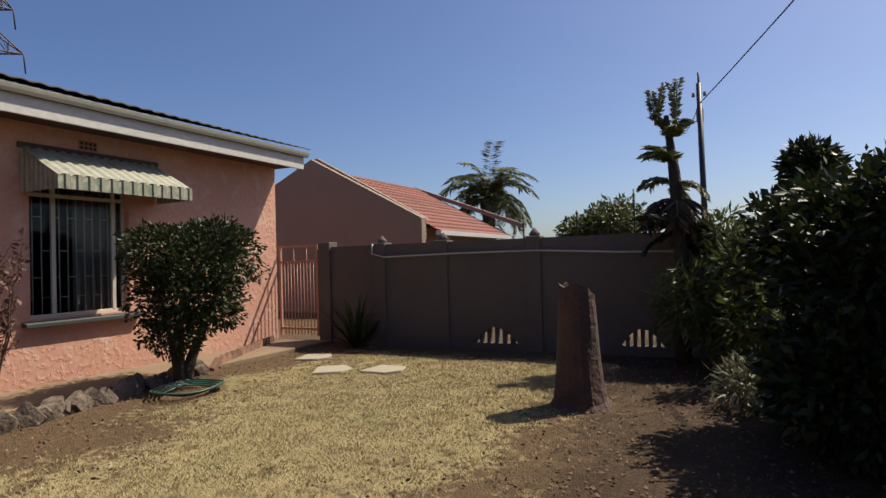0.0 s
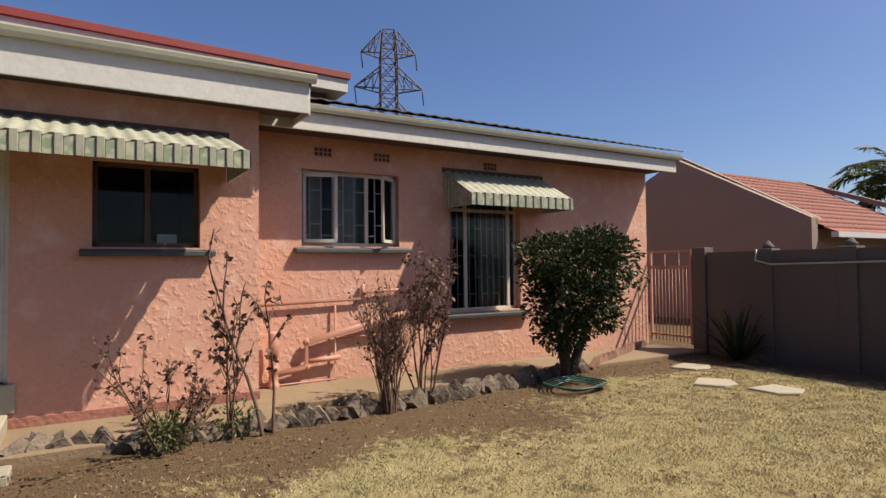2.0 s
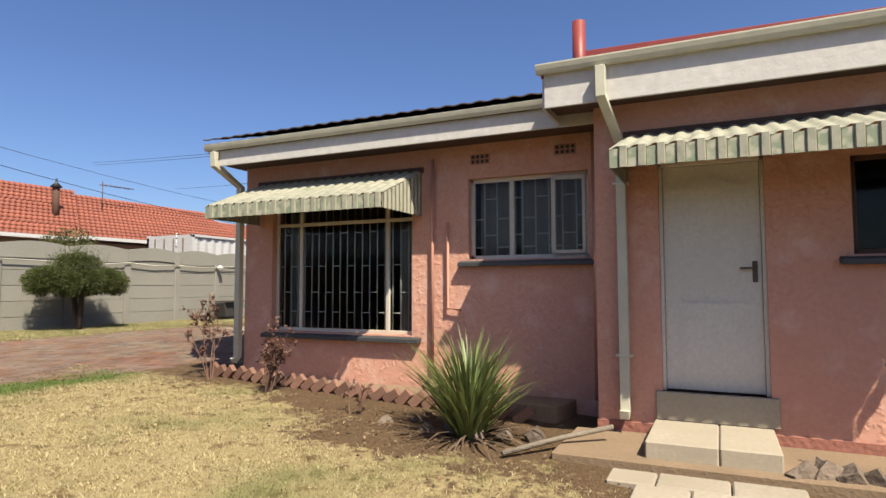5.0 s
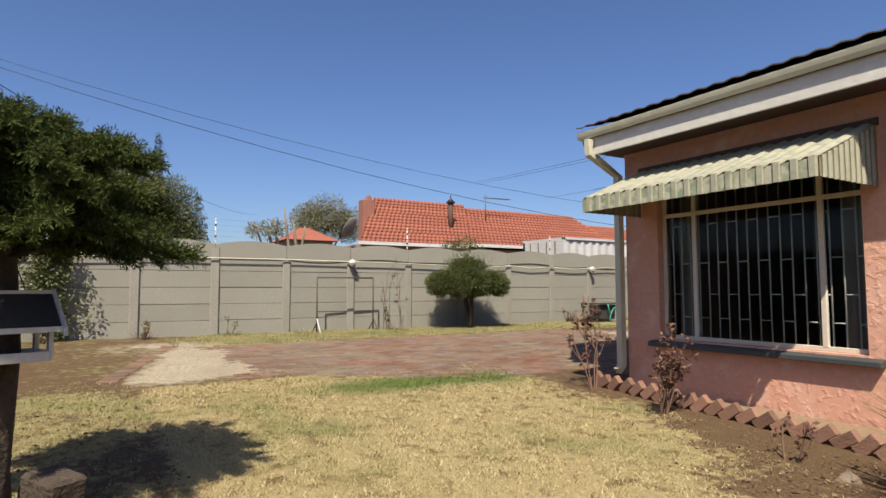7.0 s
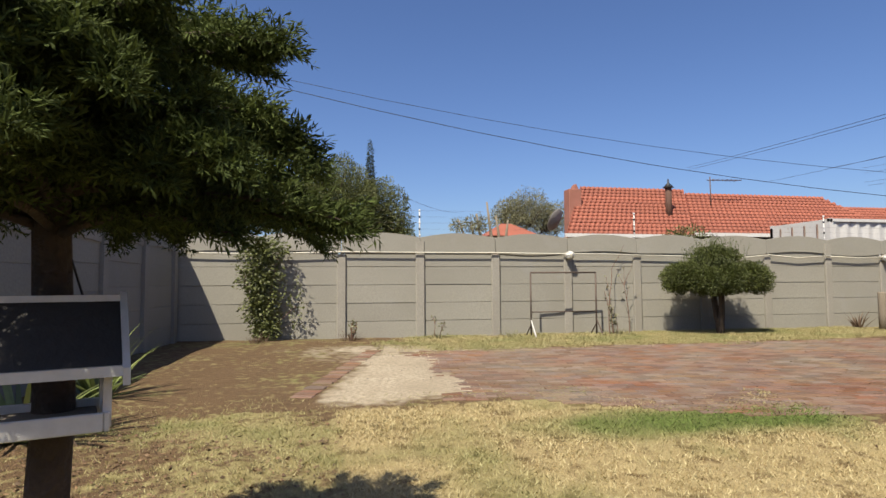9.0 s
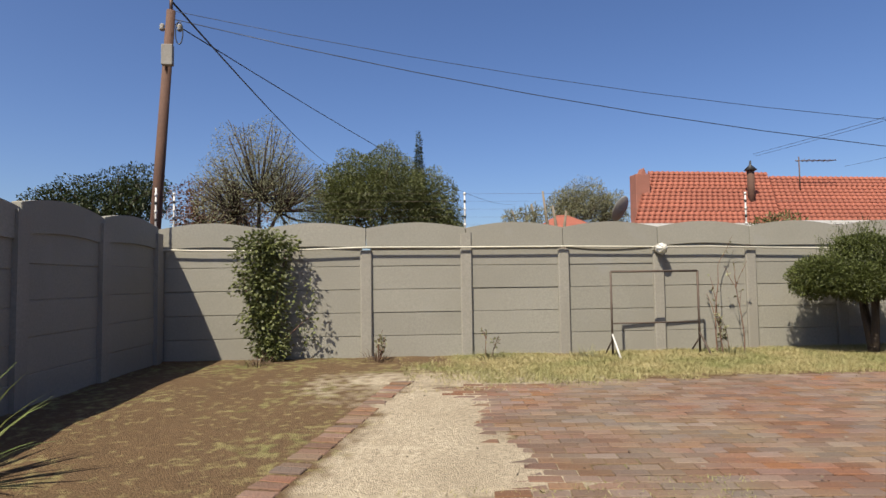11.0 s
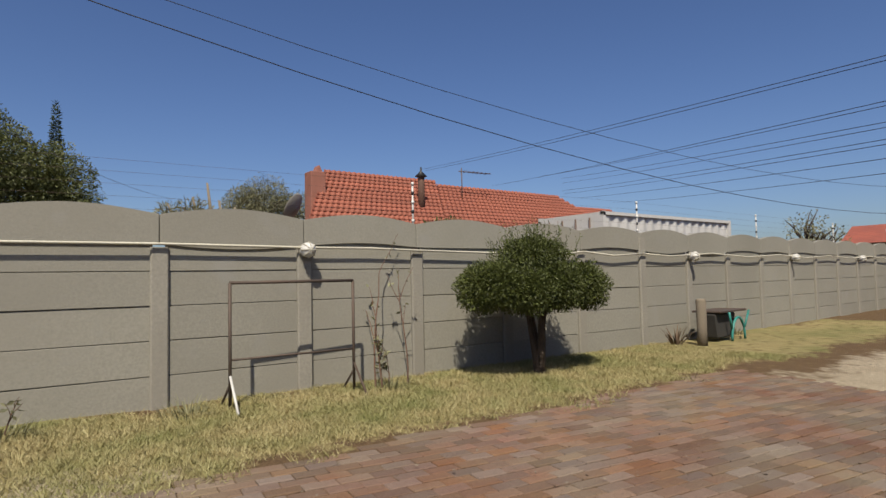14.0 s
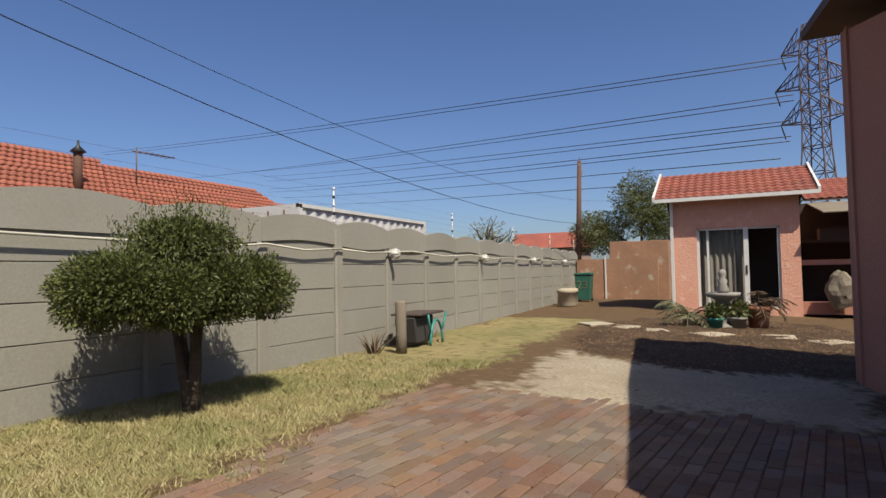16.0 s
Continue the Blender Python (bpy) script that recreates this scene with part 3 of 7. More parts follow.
# rooms behind the windows, their dimness put into near-black surface colours
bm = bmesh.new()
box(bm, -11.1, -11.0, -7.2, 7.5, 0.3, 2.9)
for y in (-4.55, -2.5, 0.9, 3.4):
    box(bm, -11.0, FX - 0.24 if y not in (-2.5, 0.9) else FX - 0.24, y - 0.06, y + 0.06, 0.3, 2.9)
part("room_wall", bm, ROOM_GLOOM, house)
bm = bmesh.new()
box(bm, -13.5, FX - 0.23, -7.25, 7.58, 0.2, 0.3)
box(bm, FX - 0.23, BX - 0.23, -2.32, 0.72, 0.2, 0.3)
part("room_floor", bm, FLOOR_GLOOM, house)
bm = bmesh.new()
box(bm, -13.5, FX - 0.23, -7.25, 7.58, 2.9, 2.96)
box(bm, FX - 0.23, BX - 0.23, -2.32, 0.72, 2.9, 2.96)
part("room_ceiling", bm, ROOM_GLOOM, house)
# painted plinth line
bm = bmesh.new()
box(bm, BX, BX + 0.02, -2.56, -1.99, -0.05, 0.16)
box(bm, BX, BX + 0.02, -1.15, 0.96, -0.05, 0.16)
part("plinth", bm, PLINTH, house, bevel=0.004)


def eave(x_wall, x_out, y0, y1, zt, zb):
    """Fascia, soffit and gutter along the front."""
    bm = bmesh.new()
    box(bm, x_out - 0.03, x_out - 0.002, y0 + 0.06, y1 - 0.06, zb, zt - 0.06)
    part("fascia", bm, FASCIA, house, bevel=0.004)
    bm = bmesh.new()
    box(bm, x_wall - 0.1, x_out - 0.032, y0 + 0.06, y1 - 0.06, zb + 0.06, zb + 0.08)
    part("soffit", bm, SOFFIT, house)
    bm = bmesh.new()
    prof = [(0, 0), (0.0, -0.08), (0.05, -0.085), (0.068, -0.05), (0.08, -0.012), (0.08, 0.0), (0.074, 0.0), (0.07, -0.012), (0.06, -0.046), (0.046, -0.076), (0.008, -0.072), (0.008, 0)]
    prism(bm, [(x_out + a, zt + b) for a, b in prof], y0, y1, "y")
    for yy in (y0, y1 - 0.01):
        prism(bm, [(x_out + a, zt + b) for a, b in ((0.008, -0.072), (0.046, -0.076), (0.06, -0.046), (0.07, -0.012), (0.07, -0.002), (0.008, -0.002))], yy, yy + 0.01, "y")
    part("gutter", bm, CREAM, house)


eave(FX, -6.50, 0.92, 8.0, 3.25, 2.96)
eave(FX, -6.50, -7.68, -2.52, 3.25, 2.96)
eave(BX, -5.92, -2.98, 1.42, 3.38, 2.99)
bm = bmesh.new()
box(bm, -6.5, -5.955, 1.36, 1.385, 2.99, 3.3)
part("eave_return", bm, FASCIA, house)
bm = bmesh.new()
box(bm, -6.5, -5.955, -2.945, -2.92, 2.99, 3.3)
part("eave_return", bm, FASCIA, house)
SL = math.tan(radians(16.3))
roof = part("roof", (lambda b: (prism(b, [(-6.48, 3.16), (-6.48, 3.2), (-10.6, 3.2 + 4.12 * SL), (-14.1, 4.5), (-14.1, 4.46), (-10.6, 3.16 + 4.12 * SL)], -7.66, 8.0, "y"), b)[1])(bmesh.new()), SOFFIT, house)
tile_roof("roof_tiles", (-6.40, -7.66, 3.285), (0, 15.66, 0), (-4.2, 0, 4.16 * SL), 13, 84, BLACK_TILE, roof, lift=0.015)
# verge over the slanting end, with unseen overhang added to cast the yard shadow
bm = bmesh.new()
edge = ((-6.5, -7.66, 3.14), (-7.7, -8.86, 3.48), (-9.0, -8.84, 3.86), (-10.6, -8.85, 4.32), (-14.3, -9.24, 4.46))
back = ((-6.52, -7.64, 3.14), (-7.7, -7.64, 3.48), (-9.0, -7.64, 3.86), (-10.6, -7.64, 4.32), (-14.3, -7.64, 4.46))
rows = [[bm.verts.new((p[0], p[1], p[2] + dz)) for p in line] for line, dz in ((edge, 0), (edge, 0.11), (back, 0.11), (back, 0))]
for r in range(4):
    for k in range(4):
        bm.faces.new((rows[r][k], rows[r][k + 1], rows[(r + 1) % 4][k + 1], rows[(r + 1) % 4][k]))
bm.faces.new([r[0] for r in rows])
bm.faces.new([r[-1] for r in rows][::-1])
part("verge", bm, SOFFIT, house)
# bay roof and the raised roof behind it
BS = math.tan(radians(18.0))
bm = bmesh.new()
prism(bm, [(-5.93, 3.27), (-5.93, 3.31), (-12.0, 3.31 + 6.07 * BS), (-12.0, 3.27 + 6.07 * BS)], -2.95, 1.39, "y")
bay_roof = part("bay_roof", bm, RED_PAINT, house, "red sheet roof over the bay")
bm = bmesh.new()
box(bm, -11.6, -9.8, -3.0, 3.0, 3.6, 4.56)
part("raised_wall", bm, SOFFIT, house)
bm = bmesh.new()
prism(bm, [(-3.23, 4.54), (3.28, 4.42), (3.28, 4.64), (-3.23, 4.77)], -11.7, -9.52, "x")
raised = part("raised_fascia", bm, FASCIA, house, "white raised roof edge", bevel=0.006)
bm = bmesh.new()
prism(bm, [(-3.27, 4.773), (3.32, 4.643), (3.32, 4.76), (-3.27, 4.89)], -11.75, -9.48, "x")
part("roof_edge", bm, RED_PAINT, raised, "red metal roof edging", bevel=0.006)
bm = bmesh.new()
tube(bm, [(-7.3, -2.88, 3.3), (-7.3, -2.88, 4.36)], 0.075, 14)
part("vent_pipe", bm, RED_PAINT, house, "red painted vent pipe")


def air_brick(y, z):
    bm = bmesh.new()
    box(bm, FX - 0.01, FX + 0.006, y - 0.12, y + 0.12, z - 0.06, z + 0.06)
    ob = part("air_brick", bm, PINK_SMOOTH, house)
    # black blocks on the face imitate the shade inside the openings
    for i in range(4):
        for k in range(2):
            b2 = bmesh.new()
            yy, zz = y - 0.085 + i * 0.057, z - 0.028 + k * 0.055
            box(b2, FX + 0.006, FX + 0.012, yy - 0.017, yy + 0.017, zz - 0.018, zz + 0.018)
            part("hole", b2, FELT, ob)


for y, z in ((1.92, 2.84), (2.72, 2.84), (4.46, 2.86), (-3.99, 2.84), (-3.0, 2.86)):
    air_brick(y, z)


# ---- windows ----
def window(index, x, opening, mullions, transom=None, bars=0.12, open_sashes=(), curtain=None, sill_out=0.1, label="", paint=None):
    y0, y1, z0, z1 = opening
    w = thing("window_%d" % index, label or "steel window with burglar bars and a dark slate sill", "window", "", "structure")
    xf = x - 0.09
    bm = bmesh.new()
    for a, b, c, d in ((y0, y1, z0, z0 + 0.045), (y0, y1, z1 - 0.045, z1), (y0, y0 + 0.045, z0, z1), (y1 - 0.045, y1, z0, z1)):
        box(bm, xf - 0.04, xf, a, b, c, d)
    for m in mullions:
        box(bm, xf - 0.035, xf + 0.005, m - 0.025, m + 0.025, z0 + 0.04, z1 - 0.04)
    if transom:
        box(bm, xf - 0.035, xf + 0.004, y0 + 0.04, y1 - 0.04, transom - 0.022, transom + 0.022)
    part("window_frame", bm, paint or FRAME, w, bevel=0.004)
    edges = [y0 + 0.045, *mullions, y1 - 0.045]
    for i, (a, b) in enumerate(zip(edges, edges[1:])):
        if i in [s[0] for s in open_sashes]:
            continue
        bm = bmesh.new()
        box(bm, xf - 0.024, xf - 0.018, a, b, z0 + 0.04, z1 - 0.04)
        part("pane", bm, GLASS, w).visible_shadow = False
    for i, angle, hinge in open_sashes:
        a, b = edges[i], edges[i + 1]
        W = b - a
        sash = bmesh.new()
        for p, q, c, d in ((0, W, 0, 0.04), (0, W, z1 - z0 - 0.13, z1 - z0 - 0.09), (0, 0.035, 0, z1 - z0 - 0.09), (W - 0.035, W, 0, z1 - z0 - 0.09)):
            box(sash, -0.015, 0.015, p, q, c, d)
        at = pose(xf + 0.01, a, z0 + 0.045, 0, 0, -angle) if hinge == "a" else pose(xf + 0.01, b, z0 + 0.045, 0, 0, 180 + angle)
        so = part("sash", sash, FRAME, w, "open casement sash", at=at)
        bm = bmesh.new()
        box(bm, -0.003, 0.003, 0.03, W - 0.03, 0.03, z1 - z0 - 0.12)
        part("pane", bm, GLASS, so).visible_shadow = False
    if bars:
        k = max(2, round((y1 - y0) / bars))
        for i in range(1, k):
            y = y0 + (y1 - y0) * i / k
            bm = bmesh.new()
            tube(bm, [(xf - 0.045, y, z0), (xf - 0.045, y, z1)], 0.009, 6)
            part("bar", bm, BAR, w)
        bm = bmesh.new()
        for i in range(k):
            ya, yb = y0 + (y1 - y0) * i / k, y0 + (y1 - y0) * (i + 1) / k
            for z in ((z0 + 0.3 * (z1 - z0), z0 + 0.75 * (z1 - z0)) if i % 2 else (z0 + 0.5 * (z1 - z0), z0 + 0.15 * (z1 - z0))):
                tube(bm, [(xf - 0.045, ya, z), (xf - 0.045, yb, z)], 0.008, 5)
        part("cross_bars", bm, BAR, w)
    bm = bmesh.new()
    prism(bm, [(x - 0.1, z0), (x + sill_out, z0 - 0.035), (x + sill_out, z0 - 0.085), (x - 0.1, z0 - 0.06)], y0 - 0.1, y1 + 0.13, "y")
    part("window_sill", bm, SILL, w, bevel=0.006)
    for a, b in curtain or ():
        k = int((b - a) / 0.02)
        yy = np.linspace(a, b, k)
        xx = xf - 0.22 + 0.03 * np.sin(yy * 55) + 0.012 * np.sin(yy * 131 + 1)
        v = np.concatenate([np.stack([xx, yy, np.full(k, z0 - 0.05)], 1), np.stack([xx, yy, np.full(k, z1 + 0.05)], 1)])
        i = np.arange(k - 1)
        tagged(arrays("curtain", v, np.stack([i, i + 1, k + i + 1, k + i], 1), CURTAIN, smooth=True), "pale gathered curtain behind the window", "curtain")
    return w


window(1, FX, W_R, (2.11, 2.54), None, 0.15, ((0, 18, "a"), (2, 42, "b")), ((1.70, 2.02), (2.2, 2.5)), label="steel window with two casements standing open")
window(2, FX, W_2, (4.08, 4.84), 2.22, 0.10, (), ((4.45, 4.95), (3.82, 3.95)))
window(3, FX, W_L, (-3.64, -3.16), None, 0.16, ((2, 10, "b"),), ((-4.1, -3.66), (-3.6, -2.8)))
window(4, FX, W_BIG, (-6.61, -5.27), 2.2, 0.115, (), ((-6.98, -6.7), (-5.2, -4.92)), label="large steel window with burglar bars and side lights")
window(5, BX, W_K, (-0.08,), None, 0, (), None, label="small dark-framed kitchen window with a dark sill", paint=SOFFIT)
# things on the kitchen sill
bm = bmesh.new()
box(bm, BX - 0.32, BX - 0.24, 0.02, 0.20, 1.63, 1.76)
one("paper_box", bm, WHITE, "small white printed box inside the kitchen window", "box", bevel=0.004)

# ---- door ----
door = thing("door_1", "white panelled back door, closed, above two steps", "door", "", "structure")
bm = bmesh.new()
y0, y1, z0, z1 = DOOR
for a, b, c, d in ((y0, y0 + 0.03, z0, z1), (y1 - 0.03, y1, z0, z1), (y0, y1, z1 - 0.03, z1)):
    box(bm, BX - 0.14, BX - 0.04, a, b, c, d)
part("door_frame", bm, DOOR_WHITE, door, bevel=0.003)
bm = bmesh.new()
box(bm, BX - 0.12, BX - 0.08, y0 + 0.033, y1 - 0.033, z0 + 0.01, z1 - 0.033)
leaf = part("door_leaf", bm, DOOR_WHITE, door, bevel=0.003)
for lo, hi, arch in ((z0 + 0.16, z0 + 0.78, 0), (z0 + 0.92, z1 - 0.22, 0.09)):
    out = [(y0 + 0.15, lo), (y1 - 0.15, lo), (y1 - 0.15, hi)]
    for k in range(1, 12):
        s = k / 12
        out.append((y1 - 0.15 - s * (y1 - y0 - 0.3), hi + arch * (0.5 - 0.5 * math.cos(2 * math.pi * s))))
    out.append((y0 + 0.15, hi))
    bm = bmesh.new()
    cy, cz = sum(p[0] for p in out) / len(out), sum(p[1] for p in out) / len(out)
    prism(bm, out, BX - 0.081, BX - 0.074, "x")
    prism(bm, [(cy + (a - cy) * 0.88, cz + (b - cz) * 0.93) for a, b in out], BX - 0.075, BX - 0.066, "x")
    part("door_panel", bm, DOOR_WHITE, leaf)
bm = bmesh.new()
box(bm, BX - 0.08, BX - 0.068, y1 - 0.105, y1 - 0.065, 1.40, 1.58)
part("handle_plate", bm, STEEL, leaf, bevel=0.003)
bm = bmesh.new()
tube(bm, [(BX - 0.07, y1 - 0.085, 1.52), (BX - 0.03, y1 - 0.085, 1.52), (BX - 0.025, y1 - 0.2, 1.52)], 0.009)
part("handle", bm, STEEL, leaf, "dark metal lever handle")
# threshold and steps
step_thing = thing("doorstep", "pale tiled doorstep with a lower step", "step")
bm = bmesh.new()
box(bm, BX - 0.1, BX + 0.03, y0 - 0.06, y1 + 0.06, 0.2, 0.45)
part("threshold", bm, SLAB, step_thing, bevel=0.01)
for ya, yb in ((-2.06, -1.55), (-1.545, -1.14)):
    bm = bmesh.new()
    box(bm, -6.28, -5.48, ya, yb, -0.05, 0.205)
    part("tread", bm, SLAB, step_thing, bevel=0.012)
for k, (xa, xb, ya, yb) in enumerate(((-5.28, -4.99, -2.27, -1.95), (-5.28, -4.99, -1.94, -1.48), (-5.28, -4.99, -1.47, -1.03), (-4.98, -4.62, -2.07, -1.72), (-4.98, -4.62, -1.71, -1.17))):
    bm = bmesh.new()
    box(bm, xa, xb, ya, yb, -0.05, 0.035 + 0.004 * (k % 3))
    one("paving_slab", bm, SLAB, "pale concrete slab laid before the doorstep", "slab", "slabs before the doorstep", bevel=0.012)


# ---- awnings ----
def awning(x, y0, y1, z_wall, z_front, out, drop=0.15, label="cream fluted metal awning with a green striped valance"):
    aw = thing("awning", label, "awning", "window awnings")
    n = round((y1 - y0) / 0.14)
    per = 8
    prof = [0, 0, 0.010, 0.020, 0.020, 0.020, 0.010, 0]
    yy = np.array([y0 + (y1 - y0) * (i + j / per) / n for i in range(n) for j in range(per)] + [y1])
    hh = np.array([prof[j] for i in range(n) for j in range(per)] + [0])
    m = len(yy)
    rows = [np.stack([np.full(m, x + out * s), yy, z_wall + (z_front - z_wall) * s + hh - o], 1) for o in (0, 0.006) for s in (0.02, 1.0)]
    i = np.arange(m - 1)
    f = np.concatenate([np.stack([a + i, a + i + 1, b + i + 1, b + i], 1) for a, b in ((0, m), (2 * m, 3 * m), (m, 3 * m))])
    arrays("awning_sheet", np.concatenate(rows), f, AWNING, aw)
    for i in range(n):
        ya, yb = y0 + (y1 - y0) * i / n, y0 + (y1 - y0) * (i + 1) / n
        bm = bmesh.new()
        mid = ya + (yb - ya) * 0.5
        box(bm, x + out - 0.012, x + out - 0.004, ya + 0.002, mid, z_front - drop, z_front - 0.004)
        part("valance_flute", bm, AWNING_GREEN, aw)
        bm = bmesh.new()
        prism(bm, [(x + out - 0.012, mid), (x + out + 0.012, mid + 0.012), (x + out + 0.012, yb - 0.010), (x + out - 0.012, yb)], z_front - drop, z_front + 0.012, "z")
        part("valance_rib", bm, AWNING, aw)
    for yy in (y0, y1):
        k = 2 * max(3, round(out / 0.09))
        xs_ = np.repeat(np.linspace(x + 0.01, x + out - 0.01, k + 1), 2)[1:-1]
        oy = yy + 0.012 * np.repeat(np.arange(k) % 2, 2)
        zt_ = z_wall + (z_front - z_wall) * (xs_ - x) / out - 0.008
        v = np.concatenate([np.stack([xs_, oy, np.full(2 * k, z_front - drop)], 1), np.stack([xs_, oy, zt_], 1)])
        q = np.arange(2 * k - 1)
        arrays("side_panel", v, np.stack([q, q + 1, 2 * k + q + 1, 2 * k + q], 1), AWNING, aw)
    bm = bmesh.new()
    box(bm, x, x + 0.03, y0 - 0.02, y1 + 0.02, z_wall - 0.02, z_wall + 0.045)
    part("wall_batten", bm, SOFFIT, aw)


awning(BX, -2.26, 0.63, 2.74, 2.43, 0.96)
awning(FX, 3.66, 5.42, 2.74, 2.36, 0.70)
awning(FX, -7.25, -4.74, 2.76, 2.36, 0.98)


# ---- pipes on the wall ----
def downspout(pts, label, w=0.042):
    """A square pipe with mitred bends, straps and a kicked-out shoe."""
    bm = bmesh.new()
    pts = [Vector(p) for p in pts]
    rings = []
    for i, p in enumerate(pts):
        d = (pts[min(i + 1, len(pts) - 1)] - pts[max(i - 1, 0)]).normalized()
        a = Vector((0, 1, 0))
        b = d.cross(a).normalized()
        rings.append([bm.verts.new(p + a * w * sa + b * w * sb) for sa, sb in ((-1, -1), (1, -1), (1, 1), (-1, 1))])
    for r, s in zip(rings, rings[1:]):
        for k in range(4):
            bm.faces.new((r[k], r[(k + 1) % 4], s[(k + 1) % 4], s[k]))
    bm.faces.new(rings[0][::-1])
    bm.faces.new(rings[-1])
    for z in (2.3, 0.75):
        x, y = pts[-2].x, pts[-2].y
        box(bm, x - w - 0.006, x + w + 0.006, y - w - 0.03, y + w + 0.03, z - 0.012, z + 0.012)
    return one("downpipe", bm, CREAM, label, "downpipe", "rainwater downpipes", bevel=0.004)


downspout([(-5.86, -2.40, 3.28), (-5.86, -2.40, 3.03), (-6.24, -2.30, 2.66), (-6.24, -2.30, 0.27), (-6.15, -2.30, 0.24)], "cream square rainwater downpipe on the bay corner")
downspout([(-6.44, -7.50, 3.14), (-6.44, -7.50, 2.98), (-6.98, -7.55, 2.75), (-6.98, -7.55, 0.42), (-6.9, -7.55, 0.36)], "cream rainwater downpipe at the house corner")


def wall_pipe(pts, r, label, mat=PINK_PIPE):
    bm = bmesh.new()
    tube(bm, pts, r, 10)
    for p in pts[1:-1]:
        bmesh.ops.create_uvsphere(bm, u_segments=8, v_segments=6, radius=r * 1.25, matrix=Matrix.Translation(p))
    one("wall_pipe", bm, mat, label, "pipe", "pipes on the pink wall")


PXW = FX + 0.05
wall_pipe([(PXW, 1.0, 0.98), (PXW, 2.42, 1.02), (PXW, 2.44, 1.10), (PXW, 3.4, 1.14)], 0.018, "thin pink water pipe along the wall")
wall_pipe([(PXW, 2.42, 1.02), (PXW, 2.42, 1.2)], 0.03, "short pink pipe stub with a cap")
wall_pipe([(PXW + 0.03, 3.1, 0.84), (PXW + 0.03, 1.68, 0.53), (PXW + 0.03, 1.68, 0.24), (PXW + 0.03, 1.25, 0.17)], 0.038, "pink painted waste pipe running down the wall")
wall_pipe([(PXW + 0.02, 2.10, 0.32), (PXW + 0.02, 1.70, 0.30)], 0.03, "pink waste pipe branch")
wall_pipe([(PXW, 2.05, 0.95), (PXW, 2.05, 0.06), (PXW, 1.3, 0.05), (PXW, -0.9, 0.10)], 0.014, "thin pink pipe low on the wall")
wall_pipe([(PXW, 2.1, 0.55), (PXW, 2.9, 0.56)], 0.012, "thin pink pipe between the waste pipes")
wall_pipe([(PXW, -4.58, 2.88), (PXW, -4.58, 0.35)], 0.02, "thin pink conduit running down the wall")
wall_pipe([(PXW, -4.38, 2.12), (PXW, -4.38, 1.12), (PXW, -4.22, 1.10)], 0.016, "thin pink conduit with a bend")
wall_pipe([(FX + 0.06, -2.66, 3.0), (FX + 0.06, -2.66, 0.2)], 0.05, "pink soil pipe in the corner beside the bay")
bm = bmesh.new()
lathe(bm, [(0.066, 0.0), (0.066, 0.09), (0.054, 0.10), (0.054, 0.22), (0.062, 0.23), (0.062, 0.29), (0.054, 0.30), (0.054, 0.42), (0.064, 0.43), (0.064, 0.57), (0.058, 0.59), (0.058, 0.66), (0.042, 0.69), (0.038, 0.66), (0.0, 0.66)], FX + 0.14, 1.27, 16)
one("gully_pipe", bm, PINK_PIPE, "stout pink drain pipe standing at the wall foot", "pipe")

# ---- apron and edging ----
bm = bmesh.new()
box(bm, -6.96, -6.0, 0.97, 7.9, -0.2, 0.045)
tagged(part("apron", bm, DUSTY, None, bevel=0.012), "cracked concrete apron along the recessed house wall", "apron", "", "structure")
bm = bmesh.new()
box(bm, BX + 0.025, -5.36, -2.75, 0.97, -0.2, 0.075)
tagged(part("apron", bm, DUSTY, None, bevel=0.012), "dusty soil-covered apron before the door", "apron", "", "structure")
bm = bmesh.new()
prism(bm, [(-7.0, -7.62), (-6.62, -7.8), (-6.55, -3.0), (-7.0, -2.9)], -0.1, 0.19, "z")
tagged(part("apron", bm, DUSTY, None, bevel=0.012), "dusty concrete ledge along the wall foot", "apron", "", "structure")


def stone(p, r, seed):
    bm = bmesh.new()
    jit = random.Random(seed)
    box(bm, -1, 1, -1, 1, -1, 1)
    bmesh.ops.subdivide_edges(bm, edges=bm.edges, cuts=1, use_grid_fill=True)
    tilt = jit.uniform(0.5, 1.0)
    for v in bm.verts:
        k = 1.0 - 0.14 * (sum(abs(c) for c in v.co) - 1) / 2 + jit.uniform(-0.1, 0.1) + 0.2 * noise.noise(v.co * 1.3 + Vector((seed * 3.1, 0, 0)))
        v.co = Vector((v.co.x * r[0] * 0.75, v.co.y * r[1] * 0.85, v.co.z * r[2])) * k
        v.co.rotate(Euler((tilt, 0.25 * math.cos(seed * 2), 0.5 * math.sin(seed))))
        v.co += Vector(p)
    one("edging_stone", bm, STONE, "rough broken stone set aslant edging the flower bed", "stone", "stones edging the flower bed")


line = [(-5.50, -1.0), (-5.33, -0.05), (-5.36, 1.64), (-5.53, 3.1), (-5.95, 5.2)]
rs = random.Random(5)
i = 0
for (xa, ya), (xb, yb) in zip(line, line[1:]):
    k = max(2, round(math.hypot(xb - xa, yb - ya) / 0.135))
    for j in range(k):
        s = j / k
        i += 1
        r = rs.uniform(0.065, 0.11)
        stone((xa + (xb - xa) * s + rs.uniform(-0.05, 0.05), ya + (yb - ya) * s, r * 0.5), (r * rs.uniform(0.6, 1.0), r * rs.uniform(0.8, 1.2), r * rs.uniform(0.8, 1.35)), i)
